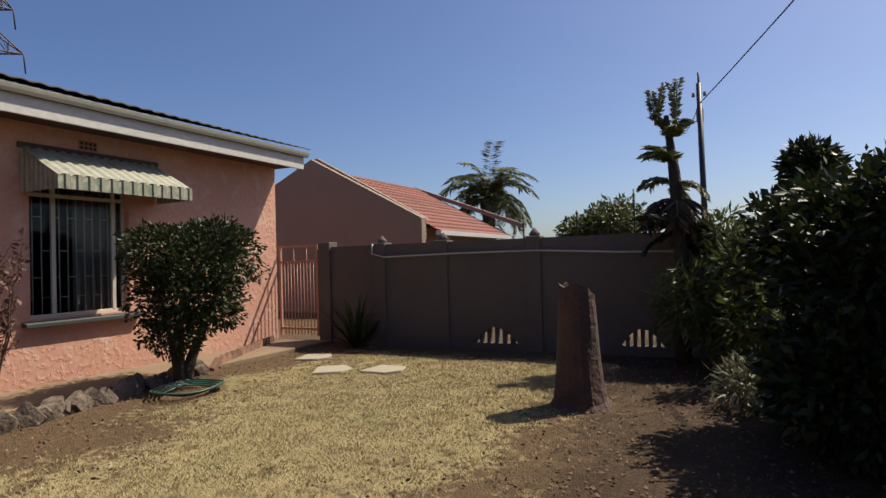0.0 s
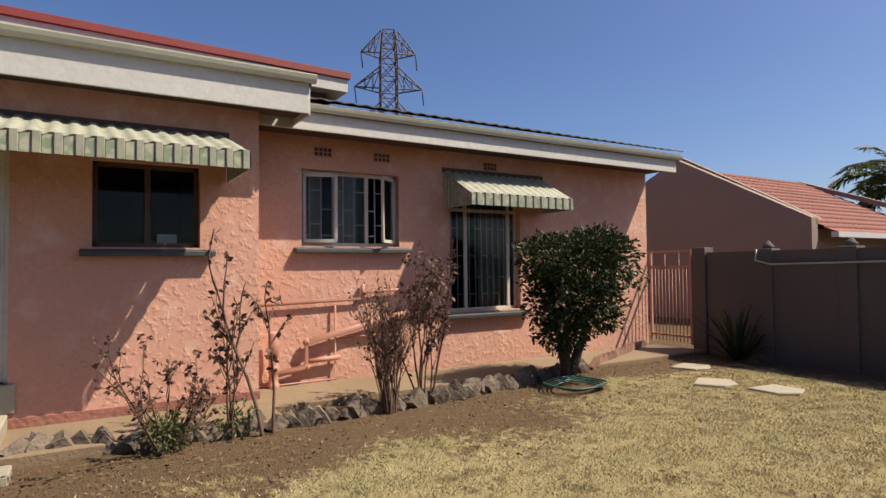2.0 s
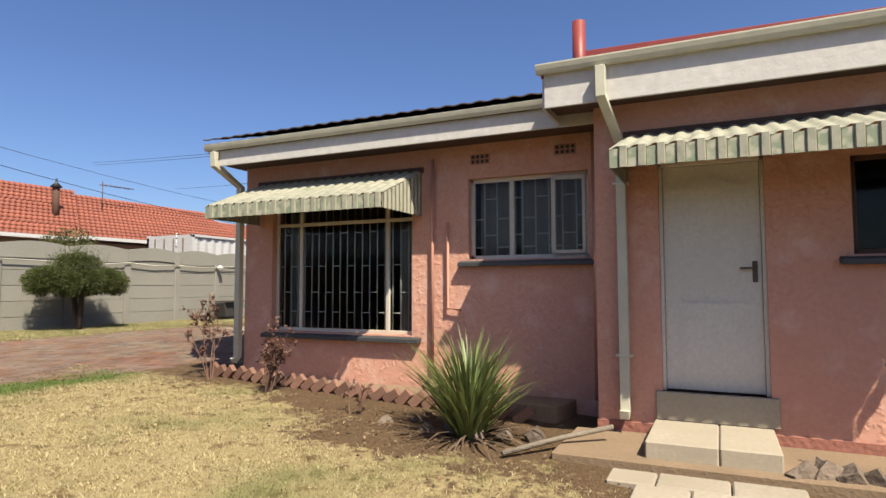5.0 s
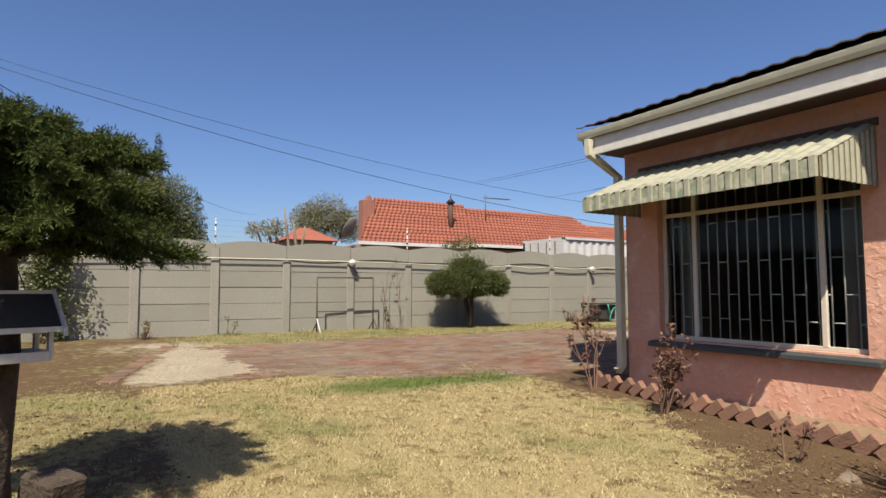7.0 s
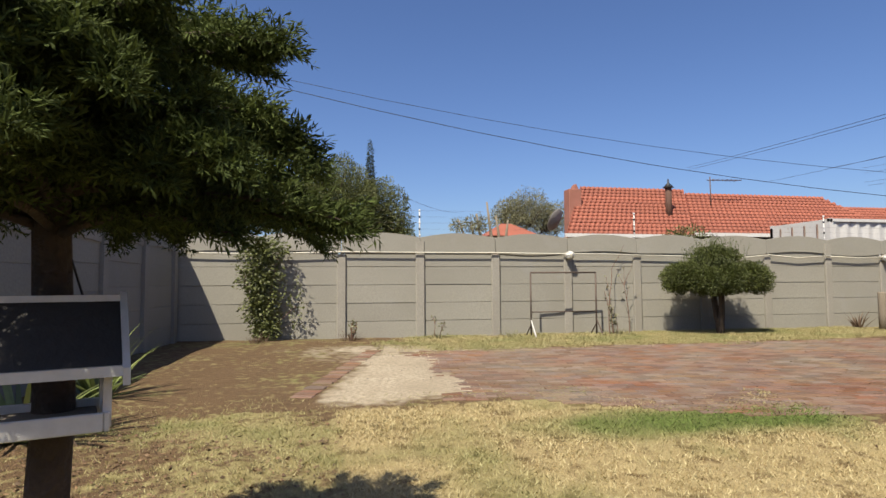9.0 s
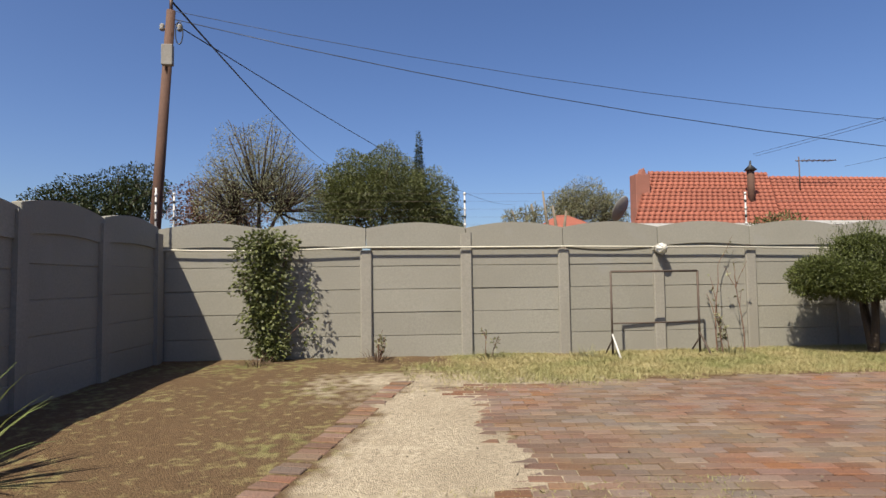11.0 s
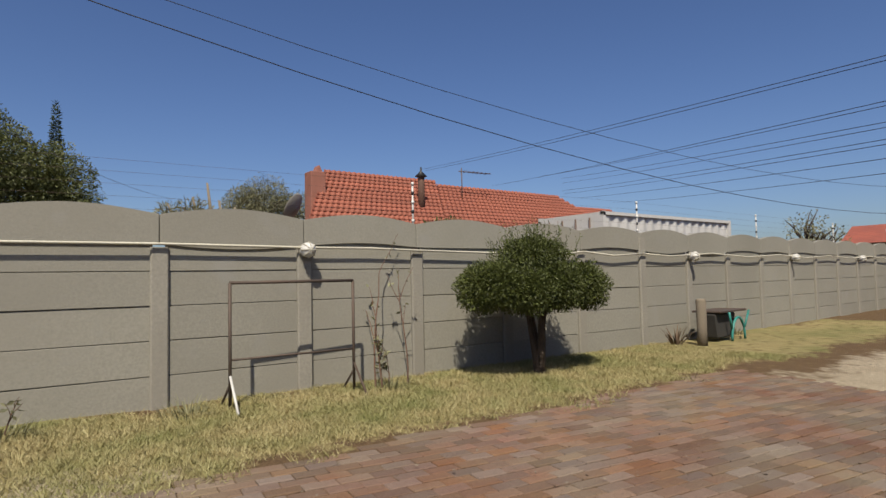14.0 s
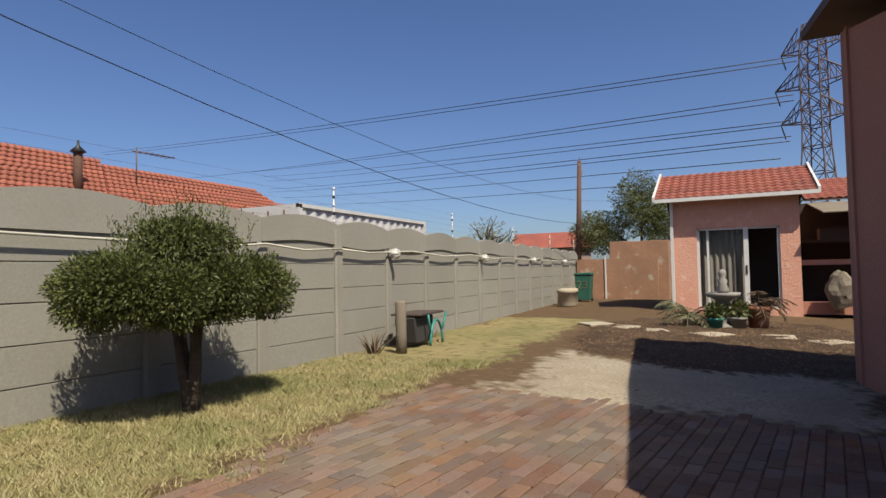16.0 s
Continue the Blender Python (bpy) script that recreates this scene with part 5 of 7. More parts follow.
for x, y, r, h in ((-25.0, -15.0, 0.32, 0.55), (-25.9, -15.15, 0.3, 0.55)):
    bm = bmesh.new()
    lathe(bm, [(r * 0.9, 0), (r, 0.05), (r * 0.95, h * 0.8), (r * 1.04, h * 0.82), (r * 1.04, h), (r * 0.8, h + 0.03)], x, y, 14)
    ob = one("tub", bm, SLAB, "pale round cement tub against the grey wall", "tub", "tubs by the wall")
    ob.location.z = GZ

# ---- neighbours ----
hb = thing("neighbour_house", "neighbour's house with a bright red tiled roof", "house")
bm = bmesh.new()
box(bm, -38.0, -13.9, -38.0, -32.4, 0.0, 3.8)
part("wall", bm, NB_WALL, hb)
def skew_roof(o, along, up, rows, cols, cut):
    o, along, up = Vector(o), Vector(along), Vector(up)
    bm = bmesh.new()
    lo, hi = cut(0), cut(1)
    front = [o + along * lo[0], o + along * lo[1], o + along * hi[1] + up, o + along * hi[0] + up]
    back = [p + Vector((up.x * 2, up.y * 2, 0)) for p in front[:2]]
    vs = [bm.verts.new(p - Vector((0, 0, 0.05))) for p in front + back]
    for f in ((0, 1, 2, 3), (3, 2, 5, 4), (0, 3, 4), (1, 5, 2), (0, 4, 5, 1)):
        bm.faces.new([vs[k] for k in f])
    ob = part("roof", bm, RED_PAINT, hb)
    tile_roof("roof_tiles", o, along, up, rows, cols, RED_TILE, ob, cut=cut, lift=0.05)


skew_roof((-20.65, -31.5, 3.88), (7.0, 0, 0), (-1.7, -3.3, 2.95), 14, 26, lambda v: (0, 1 - 0.09 * v))
skew_roof((-34.0, -31.6, 4.0), (13.3, 0, 0), (-1.6, -3.0, 2.6), 13, 46, lambda v: (0.31 * v, 1.0))
skew_roof((-39.5, -33.8, 4.7), (7.5, 0, 0), (-0.6, -2.0, 1.5), 8, 26, lambda v: (0.27 * v, 1.0))
for xa, xb, y, z in ((-20.6, -13.6, -31.42, 3.86), (-30.6, -20.6, -31.22, 3.96)):
    bm = bmesh.new()
    box(bm, xa, xb, y - 0.1, y, z - 0.12, z + 0.06)
    part("gutter", bm, WHITE, hb)
bm = bmesh.new()
box(bm, -15.35, -14.65, -34.0, -33.3, 3.6, 6.45)
ch = part("chimney", bm, PLINTH, hb, "brown brick chimney", bevel=0.02)
bm = bmesh.new()
prism(bm, [(-15.25, 6.45), (-14.95, 6.45), (-15.1, 6.75)], -33.9, -33.4, "y")
part("cowl", bm, PLINTH, ch)
bm = bmesh.new()
tube(bm, [(-20.2, -32.9, 4.8), (-20.2, -32.9, 6.55)], 0.17, 10)
fl = part("flue", bm, POLE_WOOD, hb, "brown metal flue with a cap")
bm = bmesh.new()
lathe(bm, [(0.12, 6.52), (0.3, 6.6), (0.05, 6.85), (0.04, 7.05)], -20.2, -32.9, 10)
part("cap", bm, CABLE, fl)
bm = bmesh.new()
lathe(bm, [(0.0, 0.0), (0.35, 0.05), (0.6, 0.16), (0.62, 0.18), (0.35, 0.09), (0.0, 0.04)], sides=18)
one("satellite_dish", bm, GREY_STONE, "grey satellite dish on the neighbour's gable", "satellite dish").matrix_basis = pose(-13.55, -32.3, 4.6, 60, 20, 30)
bm = bmesh.new()
tube(bm, [(-23.2, -33.5, 5.4), (-23.2, -33.5, 7.4)], 0.03, 5)
tube(bm, [(-23.0, -33.5, 7.2), (-25.2, -33.5, 7.25)], 0.025, 5)
for i in range(7):
    tube(bm, [(-23.3 - i * 0.27, -33.8, 7.22), (-23.3 - i * 0.27, -33.2, 7.22)], 0.012, 4)
one("tv_aerial", bm, STEEL, "television aerial above the red roof", "aerial")
bm = bmesh.new()
box(bm, -23.0, -18.5, -65.5, -60.5, 0.0, 6.35)
h3 = thing("far_house", "low house with an orange-red roof beyond the wall", "house")
part("wall", bm, NB_WALL, h3)
bm = bmesh.new()
vs = [bm.verts.new(p) for p in ((-23.6, -60, 6.3), (-18, -60, 6.3), (-18, -66, 6.3), (-23.6, -66, 6.3), (-21.3, -63, 7.8), (-20.3, -63, 7.8))]
for f in ((0, 1, 5, 4), (1, 2, 5), (2, 3, 4, 5), (3, 0, 4)):
    bm.faces.new([vs[i] for i in f])
part("roof", bm, RED_TILE, h3)
# shipping container
cont = thing("shipping_container", "white corrugated steel shipping container", "container")
CX0, CX1, CY0, CY1, CZ0, CZ1 = -23.6, -16.95, -21.9, -19.45, 0.4, 3.36
n = 64
prof = [0, 0, 0.045, 0.045]
xs = np.array([CX0 + 0.1 + (CX1 - CX0 - 0.2) * i / n for i in range(n + 1)])
off = np.array([prof[i % 4] for i in range(n + 1)])
v = np.concatenate([np.stack([xs, CY1 - 0.05 + off - 0.045, np.full(n + 1, CZ0 + 0.1)], 1), np.stack([xs, CY1 - 0.05 + off - 0.045, np.full(n + 1, CZ1 - 0.08)], 1)])
i = np.arange(n)
arrays("side", v, np.stack([i, i + 1, n + 2 + i, n + 1 + i], 1), CONTAINER, cont)
bm = bmesh.new()
box(bm, CX0, CX1, CY0, CY1 - 0.12, CZ0, CZ1 - 0.1)
part("body", bm, CONTAINER, cont)
bm = bmesh.new()
for x in (CX0, CX1 - 0.12):
    for y in (CY0, CY1 - 0.12):
        box(bm, x, x + 0.12, y, y + 0.12, CZ0, CZ1)
box(bm, CX0, CX1, CY1 - 0.1, CY1 - 0.005, CZ1 - 0.1, CZ1 - 0.01)
box(bm, CX1 - 0.1, CX1 - 0.005, CY0, CY1, CZ1 - 0.12, CZ1 - 0.02)
part("frame", bm, CONTAINER, cont)
for y in (-21.4, -20.9, -20.4, -19.9):
    bm = bmesh.new()
    tube(bm, [(CX1 + 0.03, y, CZ0 + 0.1), (CX1 + 0.03, y, CZ1 - 0.15)], 0.025, 6)
    part("lock_rod", bm, STEEL, cont)
# house beyond the north wall
nb = thing("gabled_house", "beige plastered house with a tall gable and red tiles", "house")
bm = bmesh.new()
prism(bm, [(-14.5, -0.2), (-14.5, 2.3), (-10.3, 4.23), (-6.9, 2.42), (-6.9, -0.2)], 13.0, 13.25, "y")
part("gable_wall", bm, NB_WALL, nb)
bm = bmesh.new()
prism(bm, [(-6.95, 2.45), (-6.85, 2.40), (-10.3, 4.30), (-14.6, 2.35), (-14.5, 2.3), (-10.3, 4.22)], 13.25, 13.4, "y")
part("gable_coping", bm, NB_WALL, nb)
bm = bmesh.new()
prism(bm, [(-14.3, -0.2), (-14.3, 2.1), (-10.3, 3.9), (-7.1, 2.2), (-7.1, -0.2)], 13.4, 18.9, "y")
nb_body = part("wall", bm, NB_WALL, nb)
tile_roof("roof_tiles", (-6.6, 13.4, 2.05), (0, 5.6, 0), (-3.7, 0, 1.95), 14, 22, RED_TILE_DARK, nb_body)
bm = bmesh.new()
prism(bm, [(-10.3, 3.9), (-10.3, 4.05), (-6.2, 2.5), (-6.2, 2.35)], 19.0, 19.25, "y")
part("gable_wall", bm, NB_WALL, nb)
bm = bmesh.new()
box(bm, -6.65, -6.5, 13.3, 19.0, 1.98, 2.1)
part("gutter", bm, WHITE, nb)
bm = bmesh.new()
box(bm, -5.0, -1.5, 26.0, 29.0, -0.2, 2.25)
one("brick_building", bm, BRICK, "low brown brick building beyond the wall", "building", bevel=0.03)
fw = thing("tin_house", "distant house with a faded red iron roof", "house")
bm = bmesh.new()
box(bm, -58, -53.5, -26.5, -21.0, 0.2, 3.6)
part("wall", bm, NB_WALL, fw)
bm = bmesh.new()
prism(bm, [(-53.0, 3.5), (-55.7, 4.9), (-58.5, 3.5)], -27.0, -20.6, "y")
part("roof", bm, RED_TILE_DARK, fw)


# ---- poles, pylons and wires ----
def pole(name, a, b, r, mat, label):
    p = thing(name, label, "utility pole")
    bm = bmesh.new()
    tube(bm, [a, b], [r, r * 0.72], 12)
    part("shaft", bm, mat, p)
    top = Vector(b)
    bm = bmesh.new()
    tube(bm, [top + Vector((0, 0, -0.05)), top + Vector((0, 0, 0.3))], 0.03, 6)
    part("spike", bm, STEEL, p)
    for s in (-0.14, 0.14):
        bm = bmesh.new()
        lathe(bm, [(0.03, 0), (0.05, 0.03), (0.03, 0.06), (0.045, 0.09), (0.02, 0.12)], top.x + s, top.y, 8)
        ob = part("insulator", bm, GREY_STONE, p)
        ob.location.z = top.z - 0.35
    bm = bmesh.new()
    box(bm, top.x - 0.09, top.x + 0.09, top.y + 0.1, top.y + 0.2, top.z - 1.0, top.z - 0.65)
    part("junction_box", bm, GREY_STONE, p, bevel=0.01)
    return top


E_TOP = pole("utility_pole", (1.43, -17.0, 0.3), (1.10, -17.02, 6.15), 0.10, POLE_WOOD, "tall brown creosoted utility pole behind the wall")
N_TOP = pole("utility_pole", (-0.48, 17.0, -0.2), (-0.53, 17.0, 5.85), 0.09, CABLE, "thin dark utility pole beyond the wall")
W_TOP = pole("utility_pole", (-49.4, -20.2, 0.2), (-49.5, -19.9, 9.7), 0.22, POLE_WOOD, "dark distant utility pole")


def cable(a, b, sag, r, label, n=24, group="overhead cables"):
    a, b = Vector(a), Vector(b)
    pts = [a.lerp(b, i / n) - Vector((0, 0, sag * 4 * (i / n) * (1 - i / n))) for i in range(n + 1)]
    bm = bmesh.new()
    tube(bm, pts, r, 5)
    one("overhead_cable", bm, CABLE, label, "cable", group)


cable((1.12, -17.0, 6.01), (-48.0, -13.8, 6.6), 3.1, 0.007, "black service cable slung from the pole")
cable((1.12, -17.0, 6.15), (-48.0, -13.8, 7.8), 3.0, 0.005, "thin telephone cable slung from the pole")
cable((1.08, -17.0, 6.3), (1.52, -77.6, 15.1), 0.67, 0.018, "black cable running away over the trees")
cable((1.08, -17.02, 5.95), (-20.9, -81.9, 11.4), 1.06, 0.011, "thin cable running away over the trees")
bm = bmesh.new()
tube(bm, [(0.93 + 0.06 * math.cos(t), -16.9, 5.72 + 0.19 * math.sin(t)) for t in np.linspace(0, 6.283, 20)], 0.010, 6, False)
one("cable_loop", bm, CABLE, "loop of slack black cable hanging on the pole", "cable")
cable(N_TOP - Vector((0, 0, 0.55)), (6.1, -3.0, 7.3), 0.2, 0.014, "black service cable slung over the garden")
cable(N_TOP - Vector((0, 0, 0.55)), (-1.6, 30.0, 7.1), 0.1, 0.014, "black service cable beyond the wall")
for x, h in ((-2.62, 0.36), (-1.84, 0.38), (-1.07, 0.62)):
    st = thing("fence_stand", "dark electric fence standard on the plastered wall", "fence post", "electric fence standards", at=pose(x, NY + 0.12, 1.58))
    bm = bmesh.new()
    tube(bm, [(0, 0, -0.05), (0, 0, h)], 0.012, 6)
    part("rod", bm, CABLE, st)
    for k in range(3):
        bm = bmesh.new()
        tube(bm, [(0, 0, h * (0.35 + 0.25 * k)), (0, 0, h * (0.35 + 0.25 * k) + 0.03)], 0.019, 6)
        part("insulator", bm, CABLE, st)


def pylon(x, y, h, turn, label, slim=1.0):
    p = thing("pylon", label, "pylon", "high-voltage pylons", at=pose(x, y, 0, 0, 0, turn) @ Matrix.Diagonal((slim, slim, 1, 1)))

    def beam(bm, a, b, r=0.09):
        tube(bm, [a, b], r, 4, False)

    w0, w1 = 2.4, 1.25
    lev = [0, 0.16, 0.30, 0.42, 0.52, 0.60, 0.67, 0.74, 0.81, 0.88, 0.94, 1.0]

    def half(s):
        return w0 + (w1 - w0) * min(1, s / 0.55) if s < 0.9 else w1 * (1 - (s - 0.9) * 3)

    for sx in (-1, 1):
        for sy in (-1, 1):
            bm = bmesh.new()
            tube(bm, [(sx * half(a), sy * half(a), a * h) for a in lev], 0.11, 4, False)
            part("leg", bm, PYLON_STEEL, p)
    bm = bmesh.new()
    for a, b in zip(lev, lev[1:]):
        for s in (-1, 1):
            A, B = half(a), half(b)
            beam(bm, (-A, s * A, a * h), (B, s * B, b * h), 0.06)
            beam(bm, (A, s * A, a * h), (-B, s * B, b * h), 0.06)
            beam(bm, (s * A, -A, a * h), (s * B, B, b * h), 0.06)
            beam(bm, (s * A, A, a * h), (s * B, -B, b * h), 0.06)
            beam(bm, (-B, s * B, b * h), (B, s * B, b * h), 0.06)
            beam(bm, (s * B, -B, b * h), (s * B, B, b * h), 0.06)
    part("bracing", bm, PYLON_STEEL, p)
    for lv, out in ((0.62, 4.6), (0.76, 5.2), (0.90, 4.2)):
        for s in (-1, 1):
            bm = bmesh.new()
            z, A = lv * h, half(lv)
            tip = (s * out, 0, z + 0.3)
            for sy in (-1, 1):
                beam(bm, (s * A, sy * A, z), tip, 0.08)
                beam(bm, (s * A, sy * A, z + 0.09 * h), tip, 0.08)
                for t in (0.3, 0.6):
                    q = [s * (A + (out - A) * t), sy * A * (1 - t), z + 0.3 * t]
                    beam(bm, q, (q[0], q[1], z + 0.09 * h * (1 - t) + 0.3 * t), 0.05)
                    beam(bm, q, (s * (A + (out - A) * (t - 0.3)), sy * A * (1.3 - t), z + 0.09 * h * (1.3 - t)), 0.05)
            part("arm", bm, PYLON_STEEL, p)
            bm = bmesh.new()
            tube(bm, [(s * out, 0, z + 0.3), (s * out + 0.3, 0.6, z - 1.2)], 0.09, 5)
            part("insulator_string", bm, CABLE, p)
    return p


pylon(-53.8, 26.1, 25.5, 70, "dark lattice steel pylon rising behind the roof", 0.66)
pylon(-76.0, -1.7, 26.3, 60, "dark lattice steel pylon behind the outbuilding", 0.74)
HV = (((-3.2, 23.05), (-147.0, 48.3)), ((-3.2, 22.55), (-148.0, 47.6)), ((-3.6, 19.15), (-185.0, 43.9)), ((-3.6, 18.55), (-217.0, 51.0)), ((-4.0, 16.5), (-232.0, 51.2)),
      ((-4.0, 16.1), (-233.0, 49.0)), ((-4.0, 14.9), (-232.5, 45.0)), ((-4.1, 14.4), (-234.0, 43.6)), ((-5.0, 12.7), (-245.0, 42.1)), ((-5.2, 11.1), (-273.0, 41.3)))
for (ya, za), (xb, zb) in HV:
    cable((-75.4, ya, za), (xb, -216.0, zb), 0.8, 0.052, "high-voltage wire strung from the pylon", 16, "high-voltage wires")


# ---- plants ----
def plant(name, label, category, p, group=""):
    return thing(name, label, category, group, at=pose(*p))


def limbs(base, tips, r, wobble=0.12, seg=5):
    bm = bmesh.new()
    for tip, k in tips:
        a, b = Vector(base), Vector(tip)
        pts, rad = [], []
        side = Vector(unit(1)[0])
        for i in range(seg + 1):
            s = i / seg
            pts.append(a.lerp(b, s) + side * wobble * math.sin(math.pi * s) * (b - a).length * 0.4)
            rad.append(r * k * (1 - 0.75 * s) + 0.003)
        tube(bm, pts, rad, 7)
    return bm


# clipped evergreen by the window
sh = plant("shrub", "round dark green evergreen shrub on a short trunk", "shrub", (-5.55, 4.5, 0.0))
part("trunk", limbs((0, 0, -0.05), [((0.1, 0.5, 1.1), 1), ((-0.1, -0.25, 1.2), 1), ((0.05, 0.1, 1.3), 1), ((0.1, 0.35, 0.8), 0.8)], 0.07), BARK, sh)
v, f = crown([((0, 0.28, 1.38), (0.78, 0.86, 0.55)), ((0, 0.12, 1.0), (0.62, 0.72, 0.5)), ((0.05, -0.1, 0.62), (0.4, 0.42, 0.3)), ((0, 0.5, 1.62), (0.45, 0.5, 0.32)), ((0.1, 0.55, 0.75), (0.25, 0.3, 0.22)), ((0, -0.3, 1.5), (0.4, 0.4, 0.35))], 15000, 0.065, 0.032, shell=0.6)
arrays("crown", v, f, LEAF_DARK, sh)
# garden hose coil
bm = bmesh.new()
for k in range(4):
    R = 0.24 + 0.035 * k
    tube(bm, [(-5.15 + R * math.cos(t) * 0.9, 4.25 + R * 1.15 * math.sin(t), 0.025 + 0.012 * k + 0.01 * math.sin(3 * t)) for t in np.linspace(0, 6.283, 33)], 0.011, 6, False)
one("garden_hose", bm, HOSE, "coiled green garden hose lying on the soil", "hose")


def rose(p, h, stems, label, leaf=LEAF_BROWN, nleaf=4, spread=0.28, size=0.055, low=0, depth=2, forks=3, cane=0.010):
    """Canes that fork into twigs, with small curled leaves along the last twigs."""
    r = plant("rose_bush", label, "rose bush", p, "rose bushes")
    bm = bmesh.new()
    at, out = [], []

    def grow(base, way, length, radius, level):
        pts = [np.array(base)]
        w = np.array(way, dtype=float)
        for k in range(5):
            w = w + unit(1)[0] * (0.14 if level == depth else 0.24) + np.array([0, 0, 0.07])
            w /= np.linalg.norm(w)
            pts.append(pts[-1] + w * length / 5)
        tube(bm, [Vector(q) for q in pts], [radius * (1 - 0.11 * k) for k in range(6)], 5 if level == depth else 4, False)
        if level:
            for k in range(forks):
                i = int(RNG.integers(2, 6))
                side = unit(1)[0] * np.array([1, 1, 0.5])
                grow(pts[i], w * 0.9 + side * 0.6 + np.array([0, 0, 0.15]), length * RNG.uniform(0.28, 0.5), radius * 0.55, level - 1)
        count = nleaf if level == 0 else nleaf // 2
        for k in range(count):
            s = RNG.uniform(0.35, 1.0) * 4.99
            i = int(s)
            at.append(pts[i] + (pts[i + 1] - pts[i]) * (s - i))
            out.append(w * 0.4 + unit(1)[0])

    for k in range(stems):
        a, lean = RNG.uniform(0, 6.28), spread * RNG.uniform(0.2, 1.0)
        grow((math.cos(a) * 0.05, math.sin(a) * 0.05, -0.03), (math.cos(a) * lean / h, math.sin(a) * lean / h, 0.9), h * RNG.uniform(0.55, 0.85), cane * RNG.uniform(0.7, 1.2), depth)
    part("branch_work", bm, TWIG, r)
    v, f = leaves_at(np.array(at), np.array(out), size, size * 0.62, droop=0.45)
    arrays("leaves", v, f, leaf, r)
    if low:
        v, f = crown([((0, 0, 0.14), (0.2, 0.2, 0.17))], low, 0.06, 0.024, shell=0.9)
        arrays("low_leaves", v, f, LEAF, r, "fresh green basal leaves")


rose((-5.15, -0.04, 0.0), 0.82, 12, "low rose bush with withered brown leaves", nleaf=4, spread=0.85, size=0.05, low=320)
rose((-5.22, 0.74, 0.0), 1.75, 2, "tall leggy rose with sparse dull reddish leaves", LEAF_BROWN, 9, 0.26, 0.075, depth=1, forks=6, cane=0.016)
rose((-5.28, 0.50, 0.0), 1.2, 3, "leggy rose with dull leaves and green shoots below", LEAF_BROWN, 8, 0.42, 0.07, low=160, depth=1, forks=5, cane=0.013)
rose((-5.30, 1.95, 0.0), 1.30, 34, "dense twiggy bush with bare grey-brown stems", LEAF_BROWN, 1, 0.2, 0.04, forks=4, cane=0.008)
rose((-5.45, 2.42, 0.0), 1.60, 8, "twiggy rose bush with withered reddish leaves", LEAF_BROWN, 6, 0.3, 0.062, forks=4, cane=0.013)
rose((-6.38, -7.40, 0.2), 0.95, 4, "bare rose bush with a few brown leaves", LEAF_BROWN, 5, 0.35, 0.06, cane=0.011)
rose((-6.07, -6.25, 0.16), 0.85, 8, "bare rose bush with withered leaves", LEAF_BROWN, 6, 0.42, 0.055)
rose((-5.75, -4.85, 0.1), 0.45, 3, "small bare rose stem", LEAF_BROWN, 5, 0.16, 0.05, depth=1)


def strap_clump(p, n, length, width, label, mat=LEAF_STRAP, rise=(0.45, 1.52), bend=0.35):
    s = plant("strap_plant", label, "plant", p)
    v, f = blade_fan(n, (0, 0, 0), length, width, rise, bend, base=0.12)
    arrays("leaves", v, f, mat, s)
    v, f = blade_fan(n // 6, (0, 0, 0), length * 0.7, width, (0.0, 0.5), 0.5, base=0.1)
    arrays("dead_leaves", v, f, DEAD_FROND, s, "dry brown outer leaves")
    return s


strap_clump((-5.62, -3.55, 0.03), 380, 0.98, 0.03, "dense clump of upright green strap leaves", LEAF_STRAP, (0.8, 1.55), 0.28)
strap_clump((-5.25, 7.55, 0.02), 50, 0.95, 0.05, "dark spiky clump of strap leaves by the wall", LEAF_DARK, (0.5, 1.4), 0.2)
strap_clump((0.35, -10.6, 0.3), 40, 0.8, 0.05, "spiky green clump beside the shaded wall", LEAF_STRAP, (0.5, 1.4), 0.25)
strap_clump((0.4, -9.2, 0.26), 45, 0.9, 0.05, "large green spiky clump in the shade", LEAF_STRAP, (0.4, 1.3), 0.25)

# stick lying by the clump
bm = bmesh.new()
tube(bm, [(-5.2, -3.1, 0.06), (-5.6, -2.75, 0.12), (-5.85, -2.35, 0.2)], 0.022, 6)
one("branch", bm, TIMBER, "dry branch lying on the bed edge", "branch")

# sawn trunk
bm = bmesh.new()
rings = []
for i in range(13):
    s = i / 12
    z = -0.05 + 1.12 * s
    ring = []
    for k in range(22):
        a = 2 * math.pi * k / 22
        r = 0.185 * (1.62 - 0.75 * s ** 0.35) * (1 + 0.10 * noise.noise(Vector((math.cos(a) * 1.6, math.sin(a) * 1.6, s * 1.2))) + 0.10 * math.sin(3 * a + 0.6) * (1 - s * 0.5))
        zz = z if i < 11 else z - (0.10 if math.cos(a - 0.2) > 0.1 else 0.0) + 0.02 * math.sin(5 * a)
        ring.append(bm.verts.new((r * math.cos(a), r * math.sin(a), zz)))
    rings.append(ring)
inner = [bm.verts.new((v.co.x * 0.72, v.co.y * 0.72, v.co.z - 0.03)) for v in rings[-1]]
deep = [bm.verts.new((v.co.x * 0.6, v.co.y * 0.6, v.co.z - 0.22)) for v in inner]
rings += [inner, deep]
for r, s in zip(rings, rings[1:]):
    for k in range(22):
        bm.faces.new((r[k], r[(k + 1) % 22], s[(k + 1) % 22], s[k]))
bm.faces.new(deep)
ob = one("tree_stump", bm, STUMP_WOOD, "tall sawn-off hollow tree stump with stripped bark", "tree stump")
